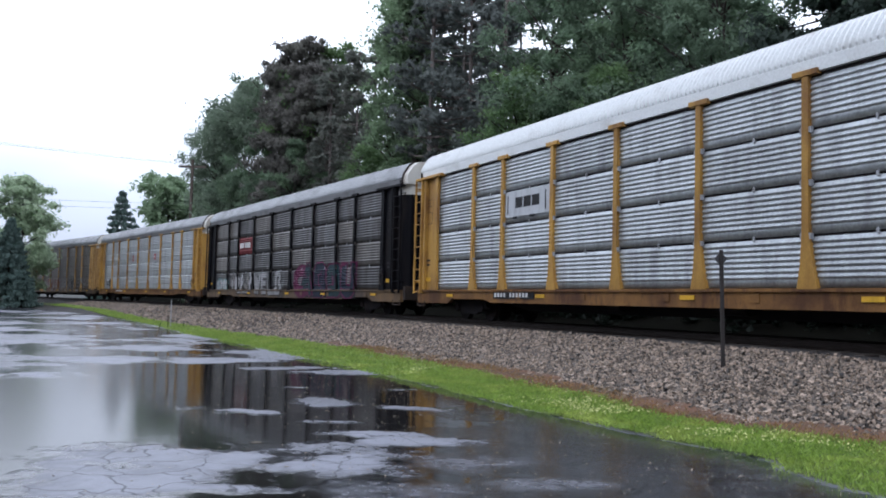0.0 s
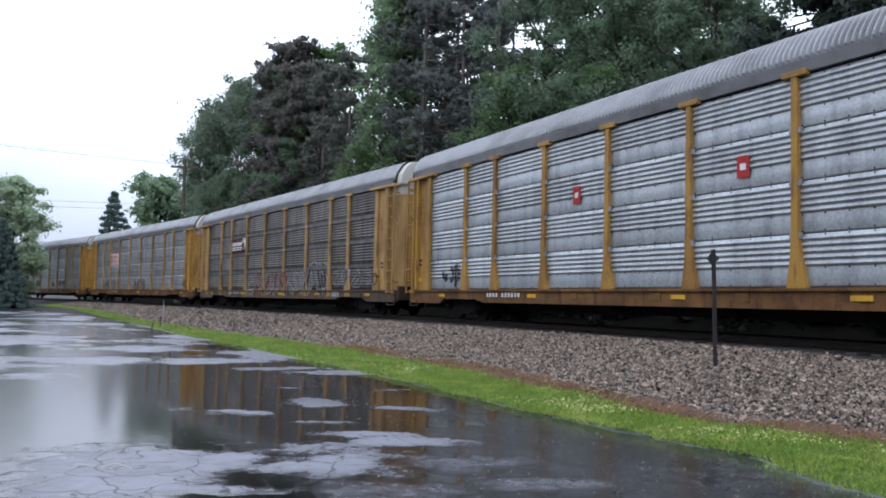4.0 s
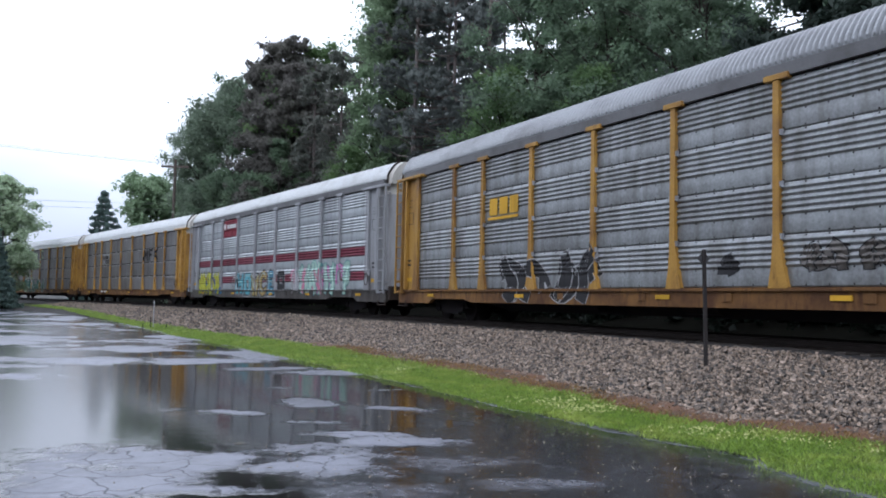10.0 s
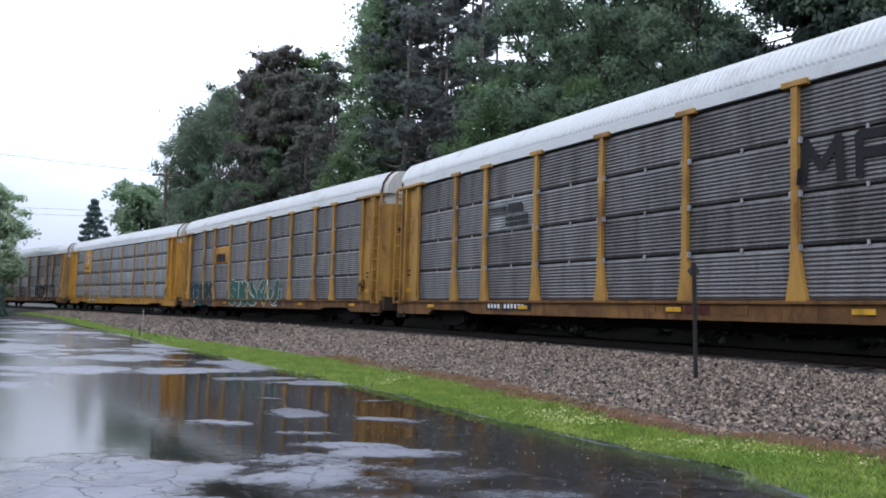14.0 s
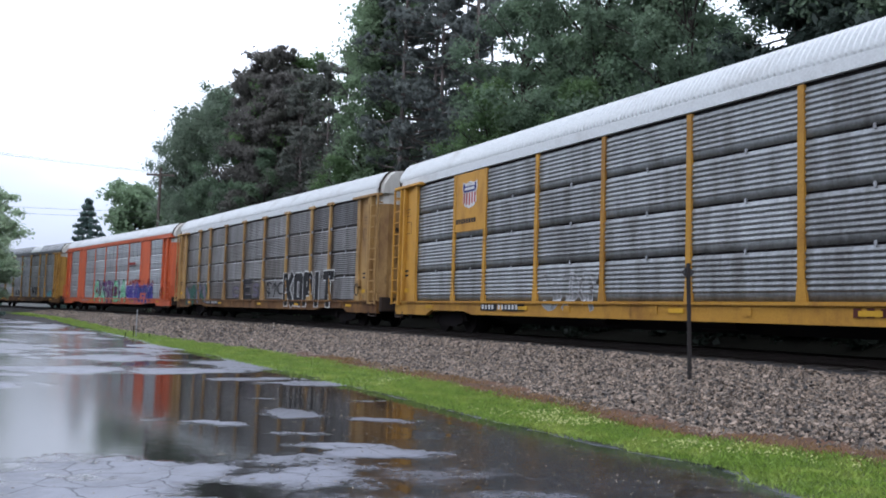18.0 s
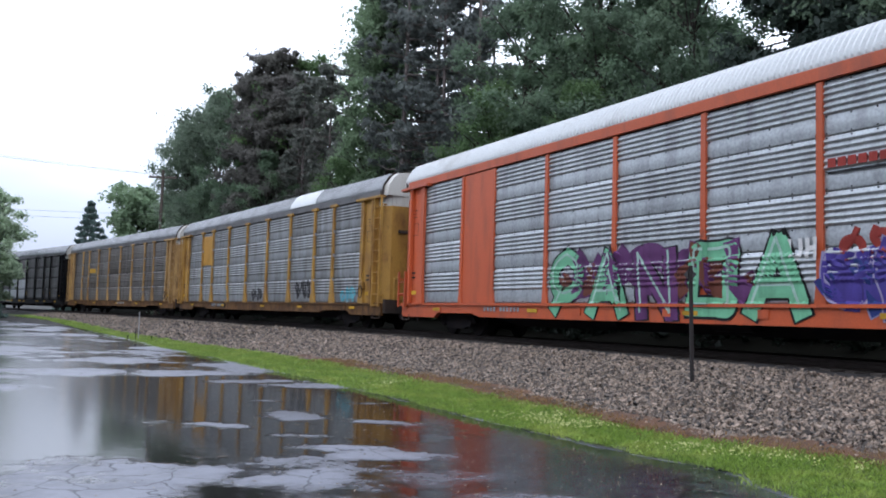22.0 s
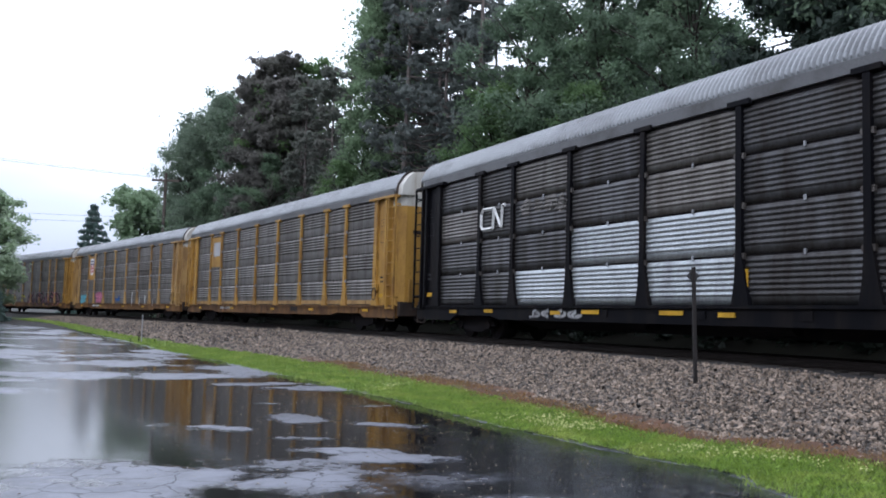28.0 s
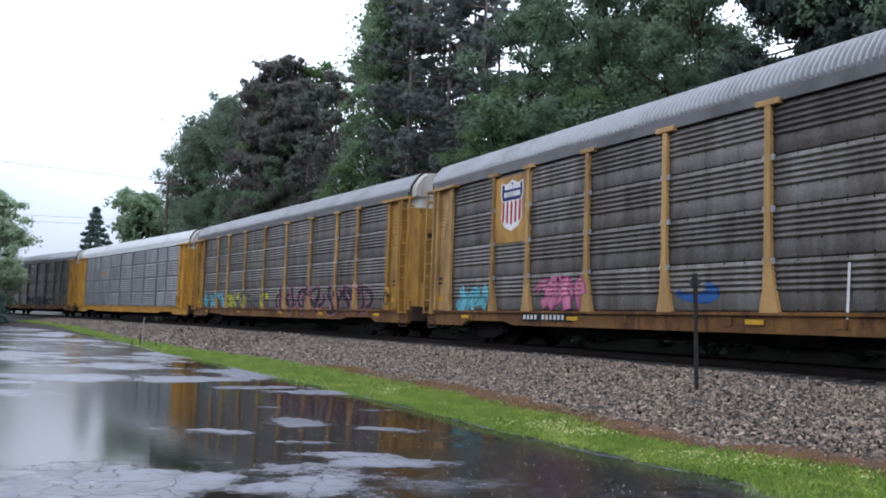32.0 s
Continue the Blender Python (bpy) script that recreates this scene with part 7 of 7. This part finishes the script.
# front rank of the wood behind the track: kind, place along and behind the track, height over that of its model
for kind, s, off, size in (("willow", -58.0, 10.5, 0.98), ("willow", -55.5, 12.5, 1.10), ("willow", -52.5, 11.5, 1.10), ("willow", -56.0, 9.4, 0.62), ("willow", -60.5, 12.0, 0.80), ("green", -50.0, 13.5, 1.18), ("copper", -43.9, 12.0, 1.19), ("copper", -47.0, 12.8, 1.12), ("copper", -40.8, 12.6, 1.05), ("young", -42.4, 15.0, 1.40), ("maple", -45.5, 9.8, 0.62), ("green", -40.0, 10.2, 0.72), ("maple", -51.5, 9.6, 0.66),
                           ("thin_pine", -38.2, 12.0, 1.00), ("thin_pine", -36.2, 11.4, 1.02), ("thin_pine", -34.4, 12.4, 0.98), ("thin_pine", -32.6, 11.6, 1.02), ("thin_pine", -31.0, 12.4, 1.04),
                           ("column", -27.2, 12.0, 1.24), ("column", -25.8, 12.8, 1.30), ("pine", -24.6, 13.2, 1.24), ("pine", -22.2, 11.6, 1.25), ("pine", -20.2, 13.0, 1.22), ("pine", -18.0, 12.0, 1.20), ("pine", -16.0, 13.2, 1.18), ("pine", -14.2, 11.8, 1.16),
                           ("maple", -9.4, 11.6, 0.98), ("green", -6.6, 12.6, 1.04), ("maple", -3.6, 11.4, 1.0), ("green", -0.8, 12.6, 1.0), ("maple", 1.8, 11.6, 0.86), ("dark_pine", 6.4, 12.0, 1.0), ("dark_pine", 9.0, 11.5, 1.05), ("maple", 11.5, 12.5, 1.0), ("green", 15.0, 12.0, 1.0)):
    wood_tree(KINDS[kind], s + rng.uniform(-0.3, 0.3), off, size, rng.uniform(0, 360))
# ranks behind it, lower behind the open pines
for off, first, last, low, high in ((18, -55, -40, 0.86, 0.98), (19, -40, -30, 0.70, 0.80), (21, -31, -15, 0.66, 0.78), (18, -14, -3, 0.86, 1.0), (25, -22, -8, 0.9, 1.0)):
    s = first
    while s < last:
        wood_tree(rng.choice(REAR), s, off + rng.uniform(-1.5, 1.5), rng.uniform(low, high), rng.uniform(0, 360))
        s += rng.uniform(4.4, 6.2)
# more pines stand close behind the open ones
for s in (-28.0, -24.6, -21.3, -18.0):
    wood_tree(KINDS["pine"], s, 16.0 + rng.uniform(-0.8, 0.8), rng.uniform(1.05, 1.22), rng.uniform(0, 360))
for s, off, size in ((-26.0, 9.4, 0.70), (-28.8, 9.2, 0.52), (-9.5, 9.6, 0.80), (-3.0, 9.6, 0.72), (-45, 9.2, 0.45), (-52, 9.5, 0.5), (-13.5, 9.6, 0.55)):
    wood_tree(KINDS["young"], s, off, size, rng.uniform(0, 360))
# unseen trees added across the lot to darken light and reflections on the cars
s = -60.0
while s < 75:
    x, y, _ = along(s, 43 + rng.uniform(-3, 4))
    tree("broadleaf_tree", rng.choice(SCREEN), "unseen tree added beyond the parking lot to block low sky", float(x), float(y), rng.uniform(0, 360), rng.uniform(0.85, 1.05), "trees beyond the lot")
    s += rng.uniform(4.5, 6.5)
# more added trees left of the view, for dark reflections in far cars
for x, y in ((-53, 80), (-57, 90), (-63, 98), (-70, 105), (-77, 112), (-54, 71), (-53, 62), (-55, 52), (-57, 42), (-58, 32), (-59, 22), (-60, 12), (-79, 120), (-88, 128)):
    tree("broadleaf_tree", rng.choice(SCREEN), "unseen tree added at the end of the parking lot to block low sky", x + rng.uniform(-1.5, 1.5), y + rng.uniform(-1.5, 1.5), rng.uniform(0, 360), rng.uniform(0.8, 1.0), "trees beyond the lot")
# shrubs seen under the cars, shaded by their leaf colour
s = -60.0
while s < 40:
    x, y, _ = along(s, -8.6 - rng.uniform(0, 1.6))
    tree("shrub", SHRUB, "dense shrub behind the track, shade painted into its green leaves", float(x), float(y), rng.uniform(0, 360), rng.uniform(0.5, 0.95), "shrubs behind the track", "shrub")
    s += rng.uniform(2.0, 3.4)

# beyond the end of the wood
FAR_A = broadleaf(11, 15, 3.6, LEAF_MID, 0.10, 210, 90, 0.28, 1.2)
FAR_B = broadleaf(12, 13, 3.0, LEAF_LIGHT, 0.12, 200, 110, 0.28, 1.2)
for x, y, me, size in ((-30.6, 96, FAR_B, 1.10), (-28.2, 100, FAR_A, 0.96), (-25.5, 99, FAR_B, 1.0), (-23.0, 104, FAR_A, 0.98)):
    tree("broadleaf_tree", me, "rounded green broadleaf tree beyond the railway", x, y, rng.uniform(0, 360), size)
tree("spruce_tree", spruce(13, 15.2, 5.0, SPRUCE, 60, 0.30, 2.1), "dark conical spruce beyond the railway", -43.0, 115, 30)
# beside the track at the end of the lot
tree("broadleaf_tree", broadleaf(14, 12.5, 3.2, LEAF_HAZY, 0.2, 200, 120, 0.22, 1.1), "light green broadleaf tree beside the lot, haze painted into its leaves", -41.0, 84, 10)
tree("spruce_tree", spruce(15, 8.2, 2.9, SPRUCE, 80, 0.2), "blue-green spruce at the edge of the lot", -39.6, 79, 0)
tree("spruce_tree", spruce(16, 3.4, 1.8, SPRUCE, 80, 0.18), "young blue-green spruce at the edge of the lot", -37.4, 77, 70)


def power_pole(x, y, height):
    ob = new("utility_pole")
    ob.location = (x, y, 0)
    tagged(ob, "weathered wooden utility pole with one crossarm", "utility pole")
    bm = bmesh.new()
    rod(bm, (0, 0, -0.3), (0, 0, height), 0.19, 0.13, 10)
    part("mast", bm, WOODPOLE, ob)
    bm = bmesh.new()
    box(bm, -1.3, 1.3, -0.06, 0.06, height - 0.80, height - 0.60, 0.01)
    part("crossarm", bm, WOODPOLE, ob)
    for dx in (-1.2, -0.6, 0.6, 1.2):
        bm = bmesh.new()
        rod(bm, (dx, 0, height - 0.62), (dx, 0, height - 0.44), 0.05, 0.03, 8)
        part("insulator", bm, P_SOOT, ob)
    return ob


power_pole(-24.0, 81.6, 14.4)


def cable(p, q, sag, r=0.014):
    cu = bpy.data.curves.new("power_cable", "CURVE")
    cu.dimensions, cu.bevel_depth, cu.bevel_resolution = "3D", r, 1
    sp = cu.splines.new("POLY")
    sp.points.add(24)
    for i in range(25):
        u = i / 24
        v = Vector(p).lerp(Vector(q), u)
        sp.points[i].co = (v.x, v.y, v.z - sag * 4 * u * (1 - u), 1)
    cu.materials.append(WIRE)
    ob = new("power_cable", cu)
    return tagged(ob, "thin black overhead power cable", "cable", group="overhead cables")


for dx in (-1.2, -0.6, 0.6):
    cable((-24.0 + dx, 81.6, 13.95), (-60 + dx, 60, 15.6), 0.5, 0.009)
for dz in (0.0, 0.55):
    cable((-24.0, 81.6, 9.6 + dz), (-70, 78, 11.2 + dz), 0.6, 0.014)

# diamond marker post on the ballast shoulder
marker = new("marker_post")
marker.matrix_basis = pose(4.96, 15.25, 0.5, 0, -1.3, 8)
tagged(marker, "thin rusty steel post with a small diamond sign", "marker post")
bm = bmesh.new()
box(bm, -0.035, 0.035, -0.02, 0.02, -0.25, 2.03, 0.006)
part("upright", bm, surface("rusty_post", (0.022, 0.017, 0.016), (0.012, 0.010, 0.010), 0.8), marker)
bm = bmesh.new()
prism(bm, [(0, 1.74), (0.125, 1.87), (0, 2.0), (-0.125, 1.87)], 0.022, 0.028)
part("diamond_sign", bm, surface("grey_sign_back", (0.055, 0.055, 0.060), (0.04, 0.038, 0.038), 0.6, 0.2), marker, "weathered grey diamond plate")

stake = new("survey_stake")
stake.matrix_basis = pose(-12.1, 38.8, 0.02)
tagged(stake, "thin pale stake with a low bracket on the verge", "stake")
bm = bmesh.new()
rod(bm, (0, 0, -0.2), (0, 0, 1.25), 0.022, n=6)
part("rod", bm, P_PALE, stake)
bm = bmesh.new()
rod(bm, (-0.12, 0, -0.1), (-0.12, 0, 0.55), 0.02, n=6)
rod(bm, (-0.12, 0, 0.35), (0.1, 0, 0.35), 0.015, n=6)
rod(bm, (0.55, 0, -0.1), (0.6, 0, 0.22), 0.02, n=6)
rod(bm, (-0.5, 0, -0.1), (-0.45, 0, 0.22), 0.02, n=6)
part("bracket", bm, DARK, stake)

motions()
